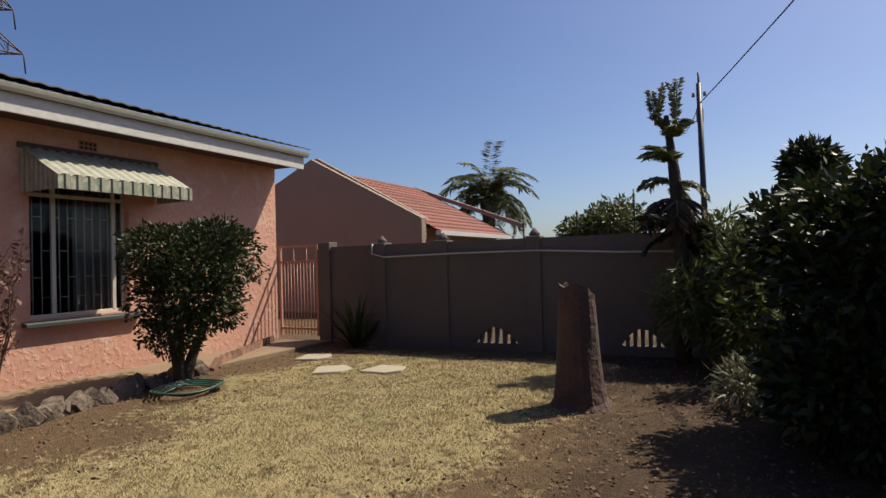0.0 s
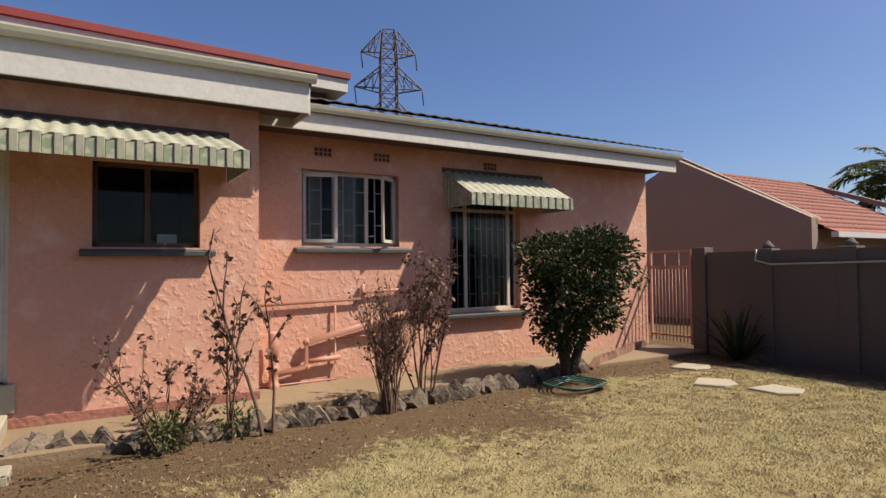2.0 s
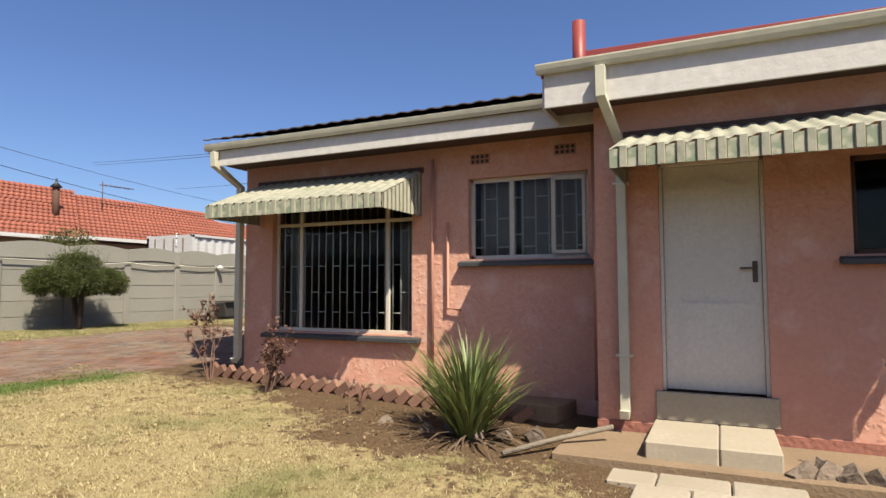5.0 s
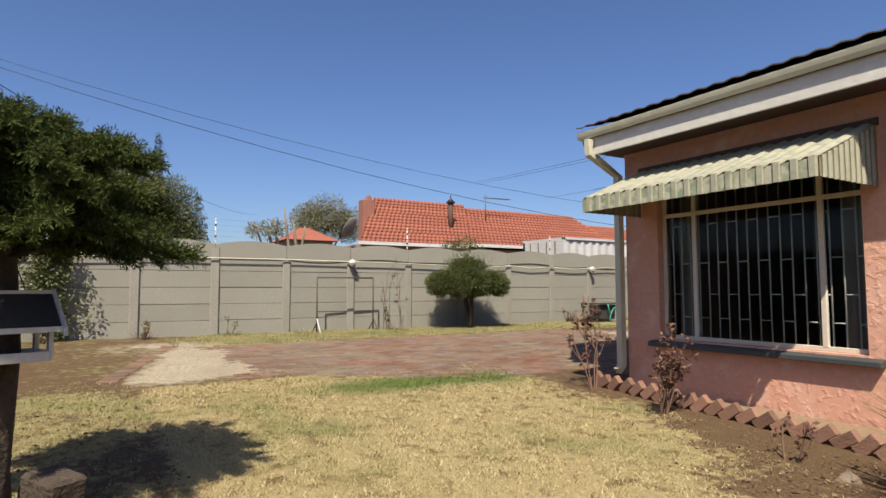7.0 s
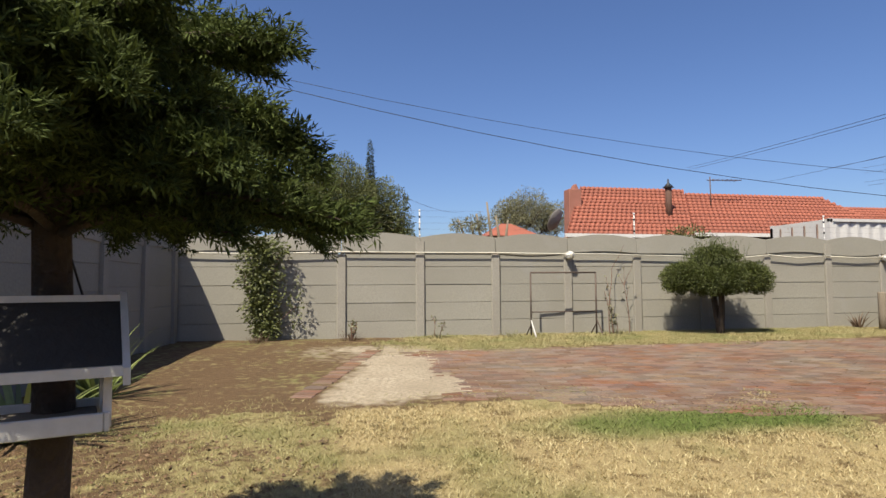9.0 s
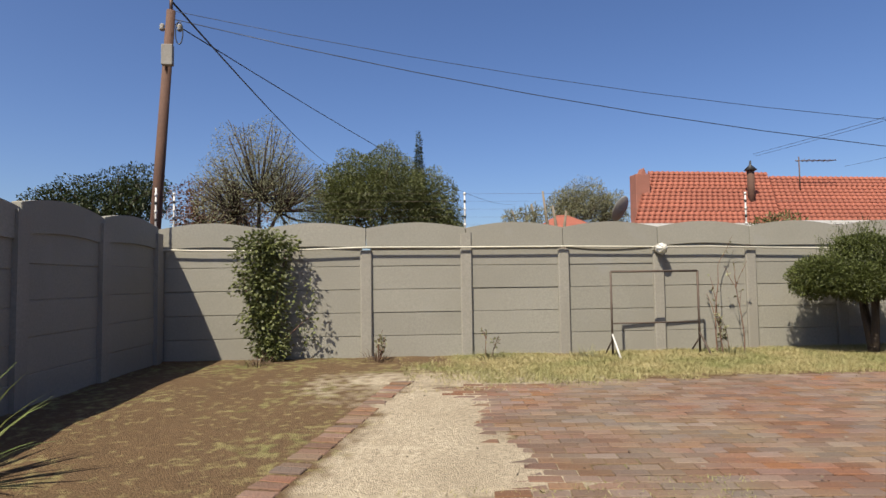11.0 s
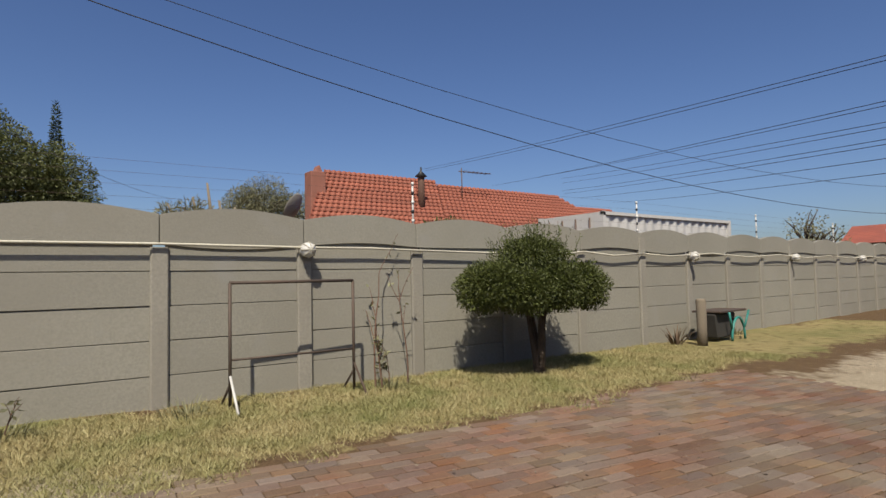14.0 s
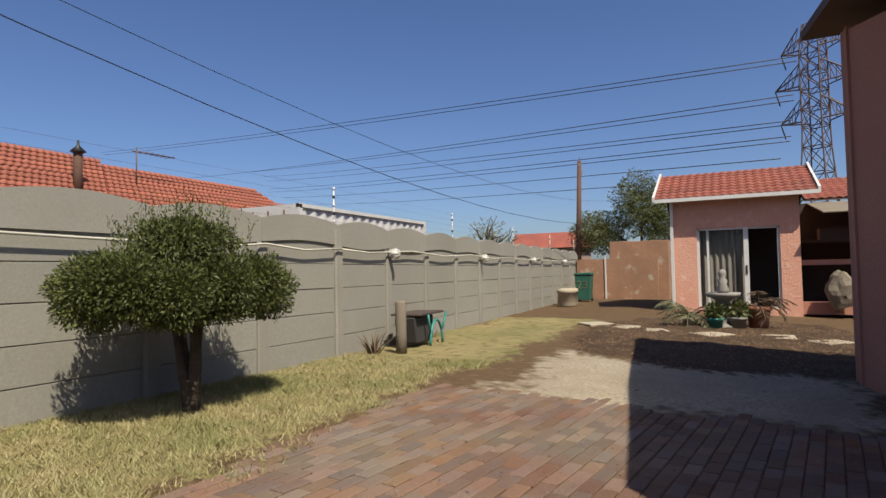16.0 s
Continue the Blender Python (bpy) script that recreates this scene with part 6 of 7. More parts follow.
ob.matrix_basis = pose(-1.17, 5.08, 0, 1.5, -2, 40)

# big shrub and its neighbours on the north-east side
sh = plant("shrub", "large dense dark shrub with upright leafy shoots", "shrub", (1.05, 4.55, 0.0))
part("trunk", limbs((0, 0, -0.05), [((0.3, 0.3, 1.4), 1), ((-0.4, 0.2, 1.3), 1), ((0.1, -0.5, 1.3), 1), ((-0.2, -0.2, 1.6), 1)], 0.06), BARK, sh)
v, f = crown([((0, 0, 1.05), (0.95, 1.0, 0.95)), ((-0.35, 0.45, 1.45), (0.6, 0.6, 0.5)), ((0.2, -0.3, 1.5), (0.7, 0.7, 0.5)), ((-0.25, -0.4, 0.5), (0.7, 0.8, 0.5)), ((0.1, 0.9, 1.0), (0.7, 0.7, 0.9)), ((-0.4, 0.1, 0.25), (0.4, 0.6, 0.25))], 26000, 0.095, 0.05, shell=0.7)
shoots_p, shoots_o = [], []
for k in range(60):
    a, r = RNG.uniform(0, 6.28), RNG.uniform(0.1, 0.9)
    b = np.array([math.cos(a) * r, math.sin(a) * r + 0.2, 1.75 - 0.3 * r])
    for s in np.linspace(0, 1, 9):
        shoots_p.append(b + np.array([0.03, 0.02, 0.28]) * s * RNG.uniform(0.6, 1.1))
        shoots_o.append(unit(1)[0] + np.array([0, 0, 0.6]))
arrays("crown", *joined((v, f), leaves_at(np.array(shoots_p), np.array(shoots_o), 0.07, 0.03)), LEAF_DARK, sh)
sh = plant("shrub", "loose leafy green shrub against the shaded wall", "shrub", (-0.10, 7.15, 0.0))
part("branch_work", limbs((0, 0, -0.05), [((0.3, 0.1, 1.0), 1), ((-0.4, 0, 0.8), 1), ((0.1, -0.2, 1.2), 1), ((0.4, 0.2, 1.5), 1)], 0.03), TWIG, sh)
v, f = crown([((-0.25, -0.1, 0.75), (0.5, 0.45, 0.5)), ((0.25, 0.1, 1.15), (0.45, 0.4, 0.45)), ((0.3, -0.2, 0.5), (0.5, 0.4, 0.45)), ((0.1, 0.2, 1.5), (0.25, 0.25, 0.35))], 5200, 0.13, 0.03, shell=0.8, droop=0.3)
arrays("crown", v, f, LEAF, sh)
sh = plant("shrub", "bright green leafy plant lit through by the sun", "shrub", (0.15, 6.3, 0.0))
v, f = crown([((0, 0, 1.2), (0.22, 0.25, 0.4)), ((0.1, 0.1, 0.7), (0.3, 0.3, 0.4))], 900, 0.11, 0.05, shell=0.9)
arrays("crown", v, f, LEAF_BRIGHT, sh)
sh = plant("shrub", "low grey-leaved plant in the shade", "shrub", (0.15, 5.4, 0.0))
v, f = crown([((0, 0, 0.2), (0.3, 0.35, 0.25))], 700, 0.12, 0.02, shell=0.9)
arrays("crown", v, f, LEAF_GREY, sh)
# half-dead banana-like palm
tp = plant("tall_palm", "tall ragged palm with dead hanging fronds", "palm", (-0.48, 7.45, 0.0))
bm = bmesh.new()
tube(bm, [(0, 0, -0.05), (0.02, 0, 1.2), (-0.03, 0.02, 2.3), (-0.10, 0, 3.0)], [0.10, 0.085, 0.07, 0.03], 10)
part("trunk", bm, BARK, tp)


def frond(base, direction, length, droop, leaflets, lw, ll):
    p = np.array(base, dtype=float)
    d = np.array(direction, dtype=float)
    d /= np.linalg.norm(d)
    pts = [p.copy()]
    for k in range(10):
        p = p + d * length / 10
        d = d + np.array([0, 0, -droop / 10])
        d /= np.linalg.norm(d)
        pts.append(p.copy())
    pp, oo = [], []
    for k in range(leaflets):
        s = 0.15 + 0.85 * k / leaflets
        i = min(9, int(s * 10))
        q = pts[i] + (pts[i + 1] - pts[i]) * (s * 10 - i)
        t = pts[i + 1] - pts[i]
        side = np.cross(t, [0, 0, 1])
        side /= np.linalg.norm(side) + 1e-9
        for sg in (-1, 1):
            pp.append(q)
            oo.append(sg * side + 0.6 * t / np.linalg.norm(t) + np.array([0, 0, -0.25]))
    mid = leaves_at(np.array(pp), np.array(oo), ll, lw, spread=0.2, droop=0.1)
    return pts, mid


def palm_crown(owner, top, n, length, mat, dead=0, droop=1.2, ll=0.35, lw=0.035, lift=(0.2, 1.4), leaflets=30):
    meshes, bm = [], bmesh.new()
    for k in range(n):
        a, e = RNG.uniform(0, 6.28), RNG.uniform(*lift)
        pts, m = frond(top, (math.cos(a) * math.cos(e), math.sin(a) * math.cos(e), math.sin(e)), length * RNG.uniform(0.75, 1.1), droop * RNG.uniform(0.7, 1.3), leaflets, lw, ll)
        meshes.append(m)
        tube(bm, [Vector(q) for q in pts[::2]], [0.02, 0.016, 0.012, 0.009, 0.006, 0.003], 5)
    part("stalk_work", bm, mat, owner)
    arrays("frond_crown", *joined(*meshes), mat, owner)


for top, n_, L_, m_, lf_, dr_, ll_, lw_ in (((-0.22, 0, 2.9), 3, 0.62, LEAF_GREY, (1.25, 1.5), 0.3, 0.08, 0.04), ((0.0, 0.03, 2.9), 2, 0.58, LEAF_GREY, (1.4, 1.56), 0.2, 0.08, 0.04), ((-0.05, 0, 2.7), 5, 0.36, LEAF, (0.7, 1.4), 0.9, 0.14, 0.045), ((-0.05, 0, 2.4), 5, 0.40, LEAF, (0.5, 1.3), 1.4, 0.15, 0.045), ((-0.04, 0, 2.15), 5, 0.45, LEAF_GREY, (0.2, 1.0), 1.8, 0.16, 0.05), ((-0.03, 0, 1.95), 11, 0.5, DEAD_FROND, (-0.6, 0.5), 2.6, 0.2, 0.04), ((0, 0, 1.6), 9, 0.6, LEAF_DARK, (-0.2, 0.9), 1.4, 0.22, 0.045)):
    palm_crown(tp, top, n_, L_, m_, lift=lf_, droop=dr_, ll=ll_, lw=lw_)
# feather palm beyond the wall
fp = plant("palm_tree", "feather palm with a full crown beyond the wall", "palm", (-10.9, 28.0, -0.2))
bm = bmesh.new()
tube(bm, [(0, 0, 0), (0, 0, 3.6), (0, 0, 4.6)], [0.3, 0.32, 0.5], 12)
part("trunk", bm, BARK, fp)
palm_crown(fp, (0, 0, 4.6), 38, 2.9, LEAF, lift=(0.0, 1.5), droop=2.3, ll=0.62, lw=0.07, leaflets=60)


# ---- conifer with the bird table ----
con = plant("conifer", "small dark conifer with a spreading crown of fine foliage", "tree", (-0.97, -6.16, 0.15))
bm = bmesh.new()
tube(bm, [(0, 0, -0.1), (0.01, 0.0, 0.3), (-0.02, 0.02, 0.9), (0.02, -0.02, 1.5), (0.05, 0.0, 1.9), (0.05, 0.0, 2.1)], [0.08, 0.06, 0.054, 0.05, 0.035, 0.015], 12)
part("trunk", bm, BARK, con)
spots, ways = [], []
for k in range(120):
    z = RNG.uniform(1.36, 1.98)
    a = RNG.uniform(0, 6.28)
    L = (0.89 - 0.45 * max(0, z - 1.6)) * RNG.uniform(0.65, 1.05)
    rise = 0.25 + 0.15 * (z - 1.3)
    path = np.array([[math.cos(a) * L * s, math.sin(a) * L * s, z + rise * L * s ** 0.8 - 0.28 * L * s ** 2.2] for s in np.linspace(0, 1, 7)])
    bm = bmesh.new()
    tube(bm, [Vector(q) for q in path], [0.018 * (1 - 0.8 * s) for s in np.linspace(0, 1, 7)], 5)
    part("branch", bm, BARK, con)
    m = 140
    s = (0.18 + 0.82 * RNG.random(m) ** 0.75) * 5.999
    i = s.astype(int)
    q = path[i] + (path[np.minimum(i + 1, 6)] - path[i]) * (s - i)[:, None]
    side = np.array([-math.sin(a), math.cos(a), 0]) * (RNG.choice([-1, 1], m) * RNG.uniform(0.2, 1.0, m) * 0.23 * (1.15 - s / 6))[:, None]
    twig = side + np.array([math.cos(a), math.sin(a), 0]) * 0.085 + np.stack([np.zeros(m), np.zeros(m), RNG.uniform(-0.06, 0.06, m)], 1)
    w = np.tile(np.linspace(0.05, 1, 19), m)[:, None]
    spots.append(np.repeat(q, 19, 0) + np.repeat(twig, 19, 0) * w)
    ways.append(np.repeat(twig / np.linalg.norm(twig, axis=1)[:, None], 19, 0) * 0.9)
v, f = leaves_at(np.concatenate(spots), np.concatenate(ways), 0.030, 0.0065, spread=0.9)
arrays("foliage", v, f, NEEDLE, con)

bt = thing("bird_table", "white wooden bird table with a dark felt roof on the trunk", "bird table", at=pose(-0.985, -6.03, 1.01, 0, 0, 20) @ Matrix.Diagonal((0.86, 0.86, 0.88, 1)))
bm = bmesh.new()
box(bm, -0.17, 0.17, -0.14, 0.14, 0.0, 0.02)
part("tray", bm, TIMBER, bt)
for xa, xb, ya, yb in ((-0.18, 0.18, 0.141, 0.158), (-0.18, 0.18, -0.158, -0.141), (-0.197, -0.181, -0.158, 0.158), (0.181, 0.197, -0.158, 0.158)):
    bm = bmesh.new()
    box(bm, xa, xb, ya, yb, -0.01, 0.045)
    part("rim", bm, WHITE, bt, bevel=0.003)
for sx in (-0.19, 0.19):
    for sy in (-0.12, 0.12):
        bm = bmesh.new()
        box(bm, sx - 0.012, sx + 0.012, sy - 0.02, sy + 0.02, 0.0, 0.19)
        part("post", bm, WHITE, bt)
for s in (-1, 1):
    bm = bmesh.new()
    prism(bm, [(s * 0.19, 0.17), (s * 0.19, 0.185), (0.0, 0.375), (0.0, 0.36)], -0.225, 0.225, "x")
    part("roof_slope", bm, FELT, bt, "dark felted roof slope", at=None)
    bm = bmesh.new()
    box(bm, -0.225, 0.225, s * 0.2 - 0.012, s * 0.2 + 0.012, 0.155, 0.185)
    part("eave_batten", bm, WHITE, bt)
    for sx in (-0.235, 0.235):
        bm = bmesh.new()
        prism(bm, [(s * 0.225, 0.13), (s * 0.225, 0.18), (0.0, 0.40), (0.0, 0.345)], sx - 0.01, sx + 0.01, "x")
        part("barge_board", bm, WHITE, bt)
bm = bmesh.new()
box(bm, -0.225, 0.225, -0.018, 0.018, 0.37, 0.39)
part("ridge", bm, WHITE, bt)
bm = bmesh.new()
tube(bm, [(0.14, -0.1, 0.39), (0.16, -0.25, 0.62), (0.2, -0.35, 0.9)], 0.004, 4)
tube(bm, [(-0.12, -0.1, 0.39), (0.0, -0.25, 0.8)], 0.004, 4)
part("hanging_wire", bm, CABLE, bt)
bm = bmesh.new()
prism(bm, [(-0.17, 0.0), (0.14, -0.02), (0.17, 0.22), (-0.12, 0.24)], -0.1, 0.1, "x")
one("old_block", bm, BARK, "dark broken wooden block leaning at the tree foot", "block", bevel=0.02).matrix_basis = pose(-1.2, -6.15, 0.17, 0, 0, 30)

# ---- creeper and plants along the grey wall ----
cr = plant("creeper", "green creeper hanging over the grey wall", "creeper", (-0.75, -15.52, GZ))
cr.scale.x = 1.3
bm = limbs((0, 0.02, -0.05), [((0.1, 0.05, 1.7), 1), ((-0.2, 0.06, 1.5), 1), ((0.25, 0.08, 1.2), 0.8), ((-0.45, 0.1, 0.6), 0.6)], 0.015)
part("branch_work", bm, TWIG, cr)
v, f = crown([((0, 0.12, 1.62), (0.42, 0.2, 0.30)), ((0.05, 0.1, 1.15), (0.36, 0.18, 0.5)), ((0.02, 0.1, 0.6), (0.3, 0.16, 0.5)), ((-0.05, 0.1, 0.2), (0.25, 0.16, 0.25))], 5200, 0.055, 0.036, shell=0.95, droop=0.4)
tp_, to_ = [], []
for k in range(16):
    b = np.array([RNG.uniform(-0.55, 0.3), 0.12, RNG.uniform(0.7, 1.5)])
    for s in np.linspace(0, 1, 14):
        tp_.append(b + np.array([-0.12 * s * RNG.uniform(0.5, 1), 0.02, -0.65 * s]))
        to_.append(unit(1)[0])
arrays("leaves", *joined((v, f), leaves_at(np.array(tp_), np.array(to_), 0.055, 0.034, droop=0.5)), LEAF, cr)

tb = plant("topiary", "green bush clipped like a mushroom on a dark stem", "bush", (-9.32, -14.44, GZ))
tb.scale = (1.0, 1.04, 1.06)
part("trunk", limbs((0, 0, -0.05), [((0.08, 0.1, 1.0), 1), ((-0.12, -0.05, 1.0), 1), ((0.05, -0.12, 1.0), 1.2), ((0.14, -0.1, 1.0), 0.9), ((-0.05, 0.1, 0.9), 0.8)], 0.06, 0.05), BARK, tb)
slab = [((0.86 * math.cos(k * 0.524), 0.42 * math.sin(k * 0.524) - 0.05, 1.02 + 0.04 * math.sin(k * 2.1)), (0.31, 0.32, 0.31)) for k in range(12)]
v, f = crown(slab + [((0.0, -0.05, 1.0), (0.98, 0.62, 0.34)), ((0.0, -0.1, 1.06), (0.9, 0.6, 0.30)), ((0.06, 0, 1.40), (0.52, 0.40, 0.24))], 110000, 0.040, 0.017, shell=0.9, spread=0.8)
arrays("crown", v, f, LEAF_BRIGHT, tb)
sp_, so_ = [], []
for k in range(240):
    a, r = RNG.uniform(0, 6.28), 0.58 * RNG.random() ** 0.5
    b = np.array([0.1 + r * math.cos(a), r * math.sin(a) * 0.8, 1.50 - 0.5 * r])
    d = np.array([RNG.uniform(-0.3, 0.3), RNG.uniform(-0.2, 0.2), 1.0])
    for s in np.linspace(0, 1, 12):
        sp_.append(b + d * (0.14 + 0.26 * (k % 7) / 6) * s)
        so_.append(d + unit(1)[0] * 0.8)
arrays("top_growth", *leaves_at(np.array(sp_), np.array(so_), 0.045, 0.013, spread=0.5), LEAF_BRIGHT, tb, "long unclipped shoots on top")

for x, y, h, n, nl in ((-3.9, -15.2, 0.62, 2, 3), (-7.3, -15.0, 1.9, 1, 4), (-7.4, -14.95, 0.75, 3, 6), (-2.3, -15.25, 0.4, 5, 3), (-7.75, -15.0, 1.6, 1, 3)):
    rose((x, y, GZ), h, n, "bare stemmed rose against the grey wall", LEAF_GREY, nl, 0.2, 0.06, depth=1, forks=4)
for x, y in ((-3.9, -15.1), (-5.3, -15.0), (-7.4, -14.9), (-2.3, -15.2), (-0.7, -15.0), (-15.5, -15.2)):
    t = plant("grass_tuft", "dry weedy tuft at the wall foot", "weeds", (x, y, GZ - 0.02), "weed tufts along the wall")
    v, f = blade_fan(90, (0, 0, 0), 0.2, 0.008, (0.2, 1.5), 0.6, 3, 0.25)
    arrays("blades", v, f, DEAD_FROND if x > -3 else LEAF_GREY, t)

# steel frame
fr = thing("steel_frame", "thin rusty steel pipe frame standing before the wall", "frame")
GX0, GX1, GY = -5.69, -7.03, -15.02
for x in (GX0, GX1):
    bm = bmesh.new()
    tube(bm, [(x, GY, GZ - 0.02), (x, GY, 1.62)], 0.017, 8)
    part("upright", bm, RUST, fr)
    bm = bmesh.new()
    tube(bm, [(x, GY, GZ + 0.30), (x + 0.03, GY + 0.35, GZ - 0.01)], 0.013, 8)
    part("foot", bm, WHITE if x == GX0 else RUST, fr)
    bm = bmesh.new()
    tube(bm, [(x, GY, GZ + 0.22), (x + 0.02, GY - 0.22, GZ - 0.01)], 0.013, 8)
    part("foot", bm, RUST, fr)
bm = bmesh.new()
tube(bm, [(GX0, GY, 1.62), (GX1, GY, 1.62)], 0.017, 8)
part("crossbar", bm, RUST, fr)
bm = bmesh.new()
tube(bm, [(GX0, GY, 0.87), (GX1, GY, 0.87)], 0.012, 8)
part("crossbar", bm, RUST, fr)

# timber post, cart and weeds
bm = bmesh.new()
lathe(bm, [(0.085, 0), (0.08, 0.3), (0.082, 0.76), (0.07, 0.79)], -13.3, -14.6, 12)
ob = one("timber_post", bm, TIMBER, "short weathered round timber post", "post")
ob.location.z = GZ - 0.02
cart = thing("garden_cart", "dark garden cart with teal painted hoops, a flat top and a box-shaped shadow", "cart", at=pose(-14.3, -14.85, GZ, 0, 0, 5))
bm = bmesh.new()
box(bm, -0.55, 0.5, -0.26, 0.26, 0.50, 0.535)
part("top", bm, STEEL, cart, bevel=0.008)
# dark solid standing in for the shadow under the cart top
bm = bmesh.new()
prism(bm, [(-0.25, 0.06), (0.4, 0.06), (0.5, 0.48), (-0.3, 0.48)], -0.2, 0.16, "y")
part("box", bm, FELT, cart, bevel=0.02)
for s in (-0.25, 0.27):
    bm = bmesh.new()
    tube(bm, [(-0.15 + 0.27 * math.cos(t), s, 0.0 + 0.4 * math.sin(t)) for t in np.linspace(0, math.pi, 15)], 0.022, 8)
    part("hoop", bm, TEAL, cart)
    bm = bmesh.new()
    tube(bm, [(-0.42, s, 0.22), (-0.62, s, 0.5)], 0.02, 8)
    tube(bm, [(0.12, s, 0.22), (0.2, s, 0.5)], 0.02, 8)
    part("strut", bm, TEAL, cart)
strap_clump((-13.0, -14.9, GZ), 26, 0.45, 0.03, "pale dry spiky plant beside the post", DEAD_FROND, (0.7, 1.5), 0.2)

# ---- pots before the outbuilding ----
bird = thing("bird_bath", "grey cast stone pedestal with a small figure on top", "ornament", at=pose(-19.2, -10.3, ground_height(0, -10.3) + 0.012))
bm = bmesh.new()
lathe(bm, [(0.2, 0), (0.2, 0.06), (0.1, 0.12), (0.09, 0.5), (0.16, 0.6), (0.32, 0.68), (0.34, 0.75), (0.3, 0.74)], 0, 0, 16)
part("pedestal", bm, GREY_STONE, bird)
bm = bmesh.new()
lathe(bm, [(0.1, 0.74), (0.13, 0.8), (0.08, 0.92), (0.1, 1.0), (0.05, 1.05), (0.08, 1.12), (0.07, 1.2), (0.0, 1.24)], 0, 0, 12)
part("figure", bm, GREY_STONE, bird)


def pot_plant(x, y, r, h, mat, label, leaf, n, length, frondy=False):
    p = thing("potted_plant", label, "potted plant", "pots before the cottage", at=pose(x, y, ground_height(x, y) + 0.012))
    bm = bmesh.new()
    lathe(bm, [(r * 0.7, 0), (r * 0.95, h * 0.8), (r * 1.08, h * 0.82), (r * 1.08, h), (r * 0.9, h), (r * 0.85, h * 0.88)], 0, 0, 16)
    part("pot", bm, mat, p)
    if frondy:
        palm_crown(p, (0, 0, h), n, length, leaf, lift=(0.2, 1.3), droop=2.0, ll=0.22, lw=0.02, leaflets=18)
    else:
        v, f = crown([((0, 0, h + length * 0.5), (r * 1.2, r * 1.2, length * 0.6))], n, 0.12, 0.05, shell=0.9)
        arrays("leaves", v, f, leaf, p)


pot_plant(-19.2, -10.95, 0.17, 0.2, SLAB, "arching palm in a low white pot", LEAF_GREY, 14, 0.85, True)
pot_plant(-18.9, -10.45, 0.16, 0.24, TEAL, "leafy plant in a teal pot", LEAF_BRIGHT, 260, 0.26)
pot_plant(-19.2, -10.05, 0.18, 0.26, GREY_STONE, "leafy plant in a grey-green pot", LEAF, 300, 0.3)
pot_plant(-19.5, -9.65, 0.24, 0.48, TERRACOTTA, "feathery palm in a terracotta pot", DEAD_FROND, 12, 0.7, True)
for x, y in ((-17.8, -10.5), (-18.0, -9.4), (-17.6, -8.6), (-18.2, -12.2), (-18.6, -12.8), (-17.9, -11.6)):
    bm = bmesh.new()
    box(bm, -0.3, 0.3, -0.28, 0.28, -0.03, 0.025)
    one("paving_slab", bm, SLAB, "pale slab lying on the soil", "slab", "slabs in the soil bed", bevel=0.01).matrix_basis = pose(x, y, ground_height(x, y) + 0.02, 0, 0, 10 + 30 * math.sin(x * 7))


# ---- trees beyond the walls ----
def tree(p, trunk_h, blobs, n, leaf, size, label, bare=0, r=0.25):
    t = plant("tree", label, "tree", p)
    tips = [((b[0][0], b[0][1], b[0][2] + 0.3 * b[1][2]), 0.7) for b in blobs]
    bm = bmesh.new()
    tube(bm, [(0, 0, -0.3), (0.05, 0, trunk_h * 0.5), (0, 0.05, trunk_h)], [r * 1.2, r, r * 0.8], 10)
    part("trunk", bm, BARK, t)
    bm = limbs((0, 0.05, trunk_h * 0.9), tips, r * 0.7)
    for k in range(bare):
        b = blobs[k % len(blobs)]
        u = unit(1)[0]
        e = np.array(b[0]) + u * np.array(b[1]) * RNG.uniform(0.7, 1.0)
        s = np.array([0, 0.05, trunk_h]) * 0.4 + np.array(b[0]) * 0.6
        tube(bm, [Vector(s), Vector((s + e) / 2 + unit(1)[0] * 0.2), Vector(e)], [0.06, 0.035, 0.012], 4)
    part("branch_work", bm, BARK, t)
    v, f = crown(blobs, n, size, size * 0.45, shell=0.8, droop=0.3)
    arrays("crown", v, f, leaf, t)


tree((3.4, -37.4, 0), 3.5, [((0, 0, 7.3), (2.8, 2.4, 2.8)), ((-1.6, 0, 6.2), (2.0, 2, 2.2)), ((1.6, 0, 5.9), (2.0, 2, 2.2))], 26000, LEAF_GREY, 0.10, "half-bare grey-brown tree behind the wall", 200)
tree((-2.7, -43.0, 0), 3.0, [((0, 0, 7.2), (3.3, 3, 2.9)), ((-2.8, 0, 6.1), (2.5, 2, 2.8)), ((2.4, 0, 6.3), (2.5, 2, 2.6)), ((-3.8, 0, 4.4), (1.7, 1.6, 2.0))], 80000, LEAF, 0.15, "broad weeping green tree behind the wall", 20)
tree((8.9, -33.0, 0), 3.0, [((0, 0, 4.9), (2.6, 2, 1.6)), ((1.9, 0, 4.6), (1.8, 1.6, 1.2)), ((-1.4, 0, 5.4), (1.4, 1.5, 1.4))], 18000, LEAF_DARK, 0.14, "dark green tree beyond the corner of the wall", 14)
tree((7.0, -41.0, 0), 3.2, [((0, 0, 5.6), (2.4, 2, 2.2)), ((-2.0, 0, 5.0), (1.8, 1.6, 1.6))], 6000, LEAF_BROWN, 0.18, "brownish leafless shrubby tree behind the wall", 60)
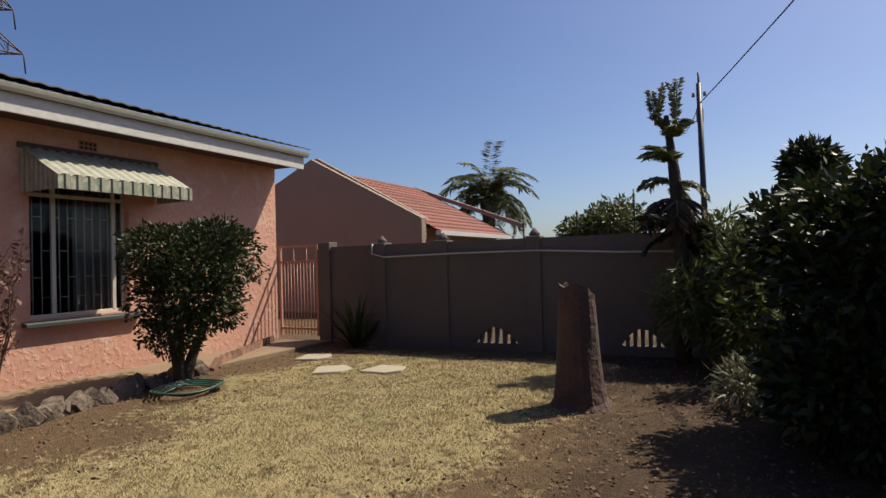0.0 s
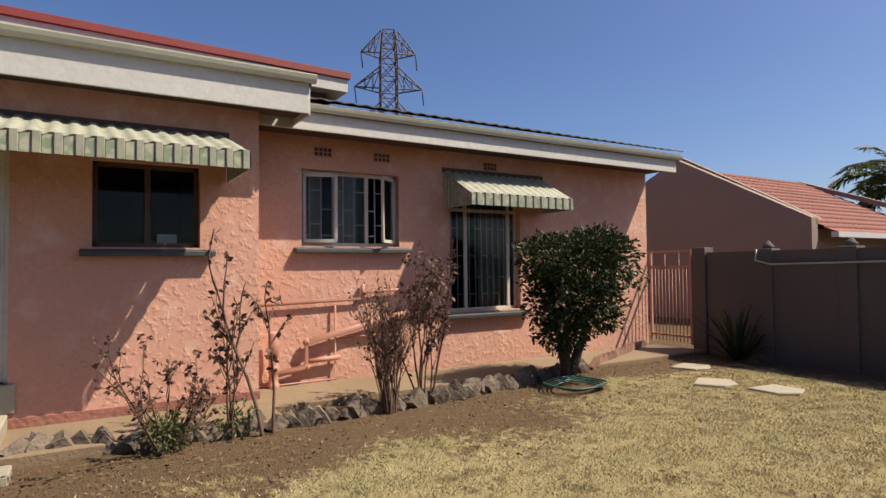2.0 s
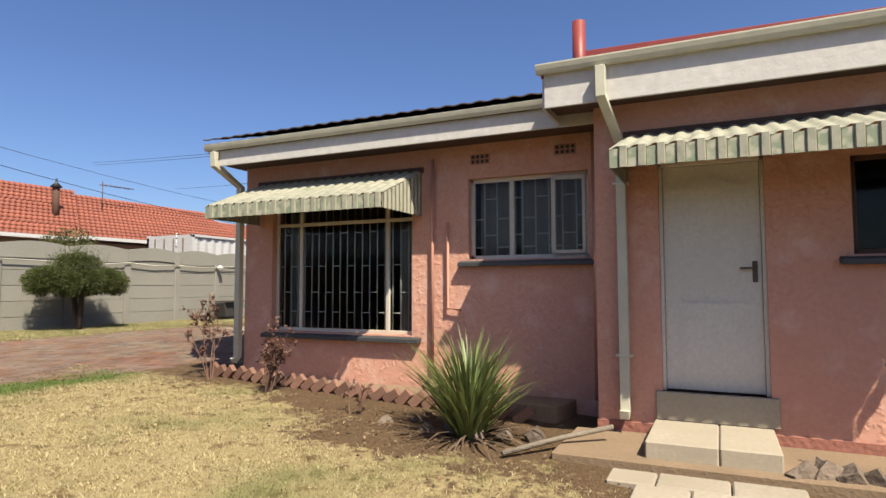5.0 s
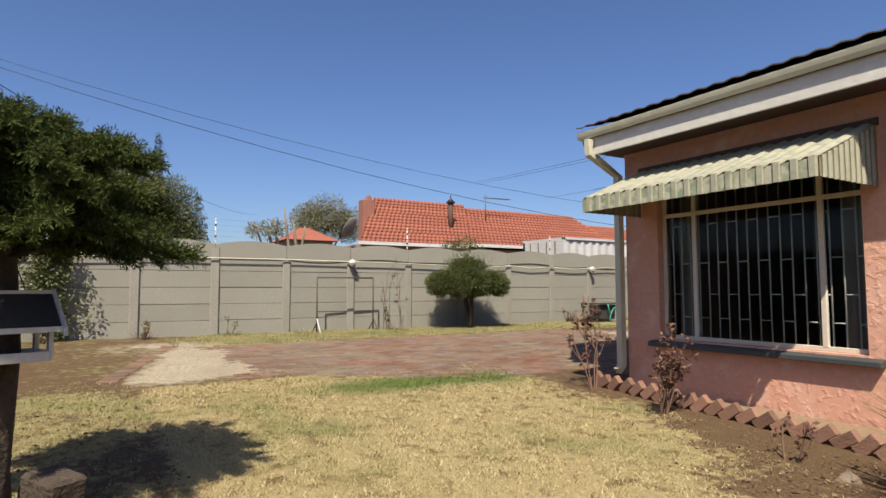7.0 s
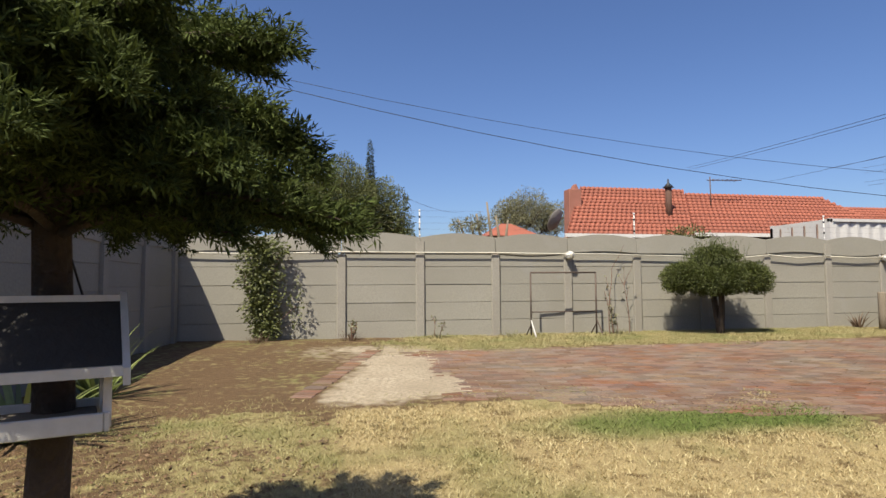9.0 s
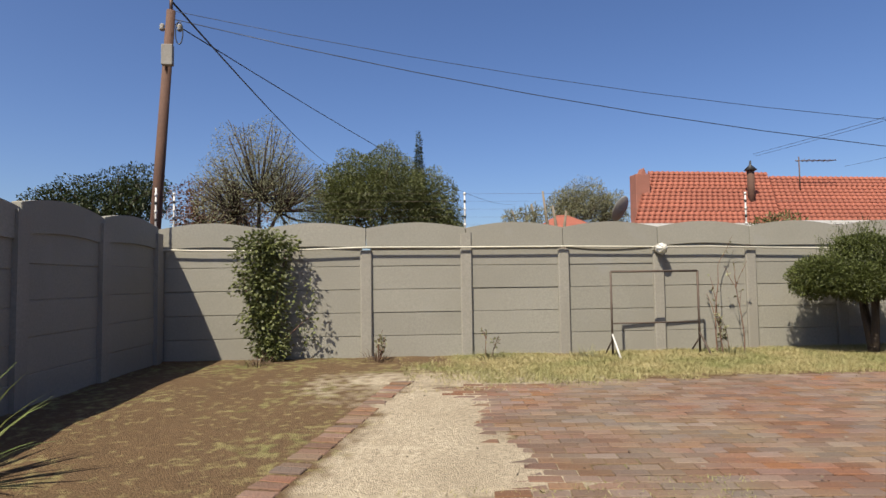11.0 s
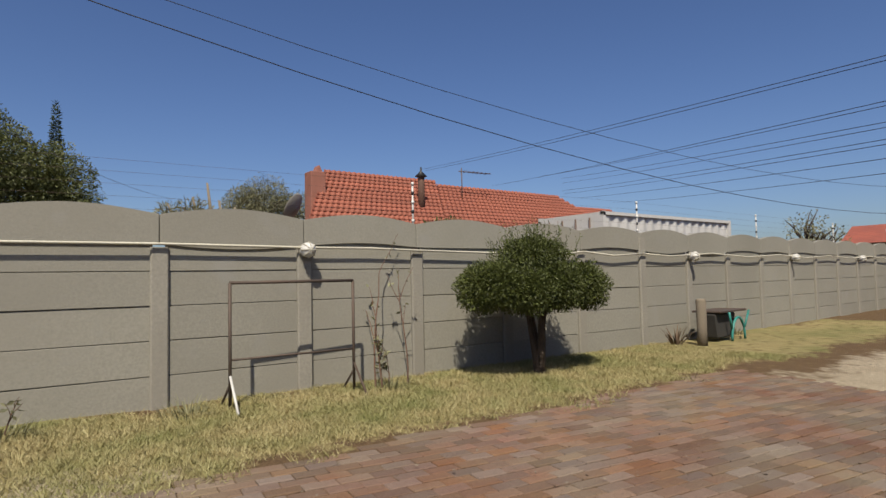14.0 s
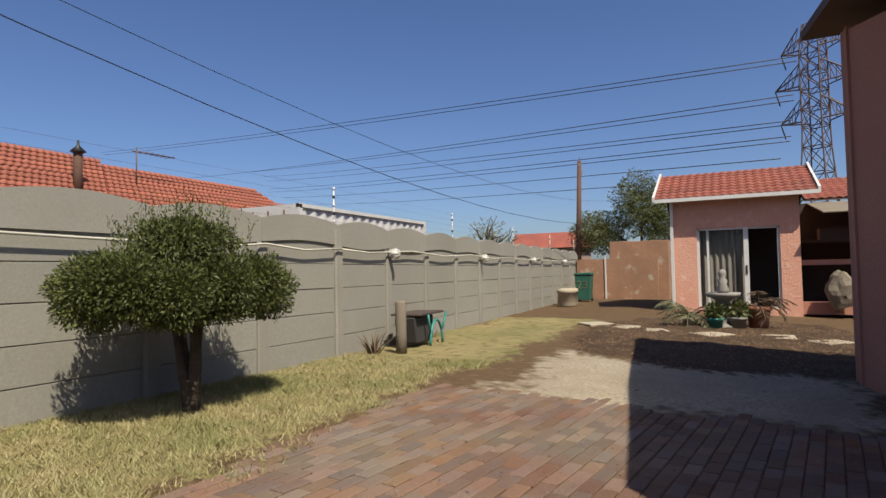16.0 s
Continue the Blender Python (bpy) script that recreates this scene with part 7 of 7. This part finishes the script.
tree((-27.1, -73.7, 0), 6, [((0, 0, 10.4), (3.6, 3, 3.2)), ((-3.0, 0, 9.6), (2.8, 2.5, 2.6)), ((2.5, 0, 9.8), (2.6, 2.5, 2.6))], 22000, LEAF_GREY, 0.22, "distant grey-green thin-leaved tree", 90)
tree((-50.0, -15.8, 0), 3, [((0, 0, 6.2), (2.2, 2.2, 2.7)), ((-0.5, -3.0, 4.4), (2.4, 2.4, 1.9)), ((0, 1.5, 4.8), (1.8, 1.8, 2.2))], 24000, LEAF, 0.18, "leafy green tree behind the cottage")
tree((-29.2, -19.4, 0), 1.8, [((0, 0, 3.2), (0.9, 0.9, 0.9)), ((0.3, 0.8, 2.8), (0.7, 0.8, 0.6))], 900, LEAF_GREY, 0.12, "sparse spiky shrub tree behind the wall", 40, 0.12)
tree((-3.4, 20.0, 0), 1.4, [((0, 0, 2.4), (1.3, 1.3, 0.9)), ((-1.0, 0, 2.1), (1.0, 1.0, 0.7))], 5000, LEAF, 0.2, "green bush beyond the north wall")
tree((2.0, 17.5, 0), 2.4, [((0, 0, 3.4), (0.8, 0.8, 0.8))], 1500, LEAF_DARK, 0.3, "dark shaggy tree beyond the wall")
bsh = plant("shrub", "green shrub showing over the grey wall", "shrub", (-17.2, -27.0, 0))
v, f = crown([((0, 0, 3.2), (1.4, 0.8, 0.75)), ((0, 0, 1.8), (1.2, 0.8, 1.6))], 3500, 0.14, 0.06, shell=0.7)
arrays("crown", v, f, LEAF, bsh)
cy = plant("cypress", "slender dark cypress far beyond the wall", "tree", (-7.2, -67.8, 0))
bm = bmesh.new()
tube(bm, [(0, 0, -0.2), (0, 0, 12)], [0.25, 0.05], 8)
part("trunk", bm, BARK, cy)
v, f = crown([((0, 0, 4 + 1.3 * k), (1.2 - 0.1 * k, 1.2 - 0.1 * k, 1.7)) for k in range(10)], 7000, 0.3, 0.1, shell=0.6)
arrays("crown", v, f, LEAF_DARK, cy)
al = plant("candelabra_plant", "pale stumpy cut-back succulent tree behind the wall", "tree", (-12.6, -38.5, 0))
bm = limbs((0, 0, 0), [((0.95, 0, 6.4), 1), ((0.4, 0, 5.6), 1), ((1.6, 0, 5.7), 1), ((-0.3, 0.2, 5.3), 1), ((2.0, 0, 5.2), 1), ((2.7, 0, 5.3), 0.9)], 0.2)
part("branch_work", bm, TIMBER, al)
v, f = crown([((1.6, 0, 5.0), (0.9, 0.7, 0.7)), ((2.7, 0, 4.9), (0.5, 0.5, 0.5))], 900, 0.3, 0.05, shell=0.9)
arrays("leaves", v, f, LEAF_GREY, al)

# ---- clods and litter on the soil ----
def clods(name, n, x0, x1, y0, y1, size, label, wanted):
    p = RNG.uniform((x0, y0), (x1, y1), (n, 2))
    p = p[np.array([wanted(a, b) for a, b in p])]
    k = len(p)
    z = np.array([ground_height(a, b) + (0.05 * yard_cover(a, b)[1] if b < -7 else 0.0) for a, b in p])
    r = size * RNG.uniform(0.35, 1.0, (k, 1, 1)) ** 1.6
    c = np.array([[1, 0, -0.3], [0.1, 1, -0.3], [-1, 0.1, -0.3], [0, -1, -0.3], [0.1, 0.1, 0.6]])[None] * RNG.uniform(0.6, 1.3, (k, 5, 3))
    t = RNG.uniform(0, 6.28, (k, 1))
    x, y = c[:, :, 0] * np.cos(t) - c[:, :, 1] * np.sin(t), c[:, :, 0] * np.sin(t) + c[:, :, 1] * np.cos(t)
    v = np.stack([x, y, c[:, :, 2]], -1) * r + np.concatenate([p, z[:, None]], 1)[:, None, :]
    f = (np.arange(k)[:, None, None] * 5 + np.array([[0, 1, 4], [1, 2, 4], [2, 3, 4], [3, 0, 4]])[None]).reshape(-1, 3)
    tagged(arrays(name, v.reshape(-1, 3), f, CLOD), label, "soil", "", "stuff")


clods("soil_crumbs", 26000, -6.3, 1.6, -9.5, 7.6, 0.016, "loose crumbs of reddish soil", lambda a, b: lawn_cover(a, b)[0] < 0.6 and not (a < -5.2 and -2.8 < b < 1.1))
clods("bed_clods", 12000, -22.0, -13.2, -13.0, -7.4, 0.022, "clods of dark turned soil", lambda a, b: yard_cover(a, b)[1] > 0.3)

n = 500
px, py = RNG.uniform(-16.0, -2.0, n), RNG.uniform(-12.7, -9.4, n)
pts = np.stack([px, py, [ground_height(a, b) + 0.022 for a, b in zip(px, py)]], 1)
tagged(arrays("paving_litter", *leaves_at(pts, unit(n) * np.array([1, 1, 0.05]), 0.03, 0.016, spread=0.1), TIMBER), "pale dry scraps scattered on the paving", "leaf litter", "", "stuff")

n = 9000
px, py = RNG.uniform(-6.2, 1.0, n), RNG.uniform(-9.0, 7.5, n)
keep = np.array([lawn_cover(a, b)[0] < 0.75 and not (a < -5.0 and -2.6 < b < 1) for a, b in zip(px, py)])
px, py = px[keep], py[keep]
pts = np.stack([px, py, [ground_height(a, b) + 0.012 for a, b in zip(px, py)]], 1)
o = unit(len(pts)) * np.array([1, 1, 0.15])
tagged(arrays("leaf_litter", *leaves_at(pts, o, 0.034, 0.02, spread=0.25), LITTER), "dry fallen leaves strewn over the soil", "leaf litter", "", "stuff")

lay_pavers()
kerb_bricks()
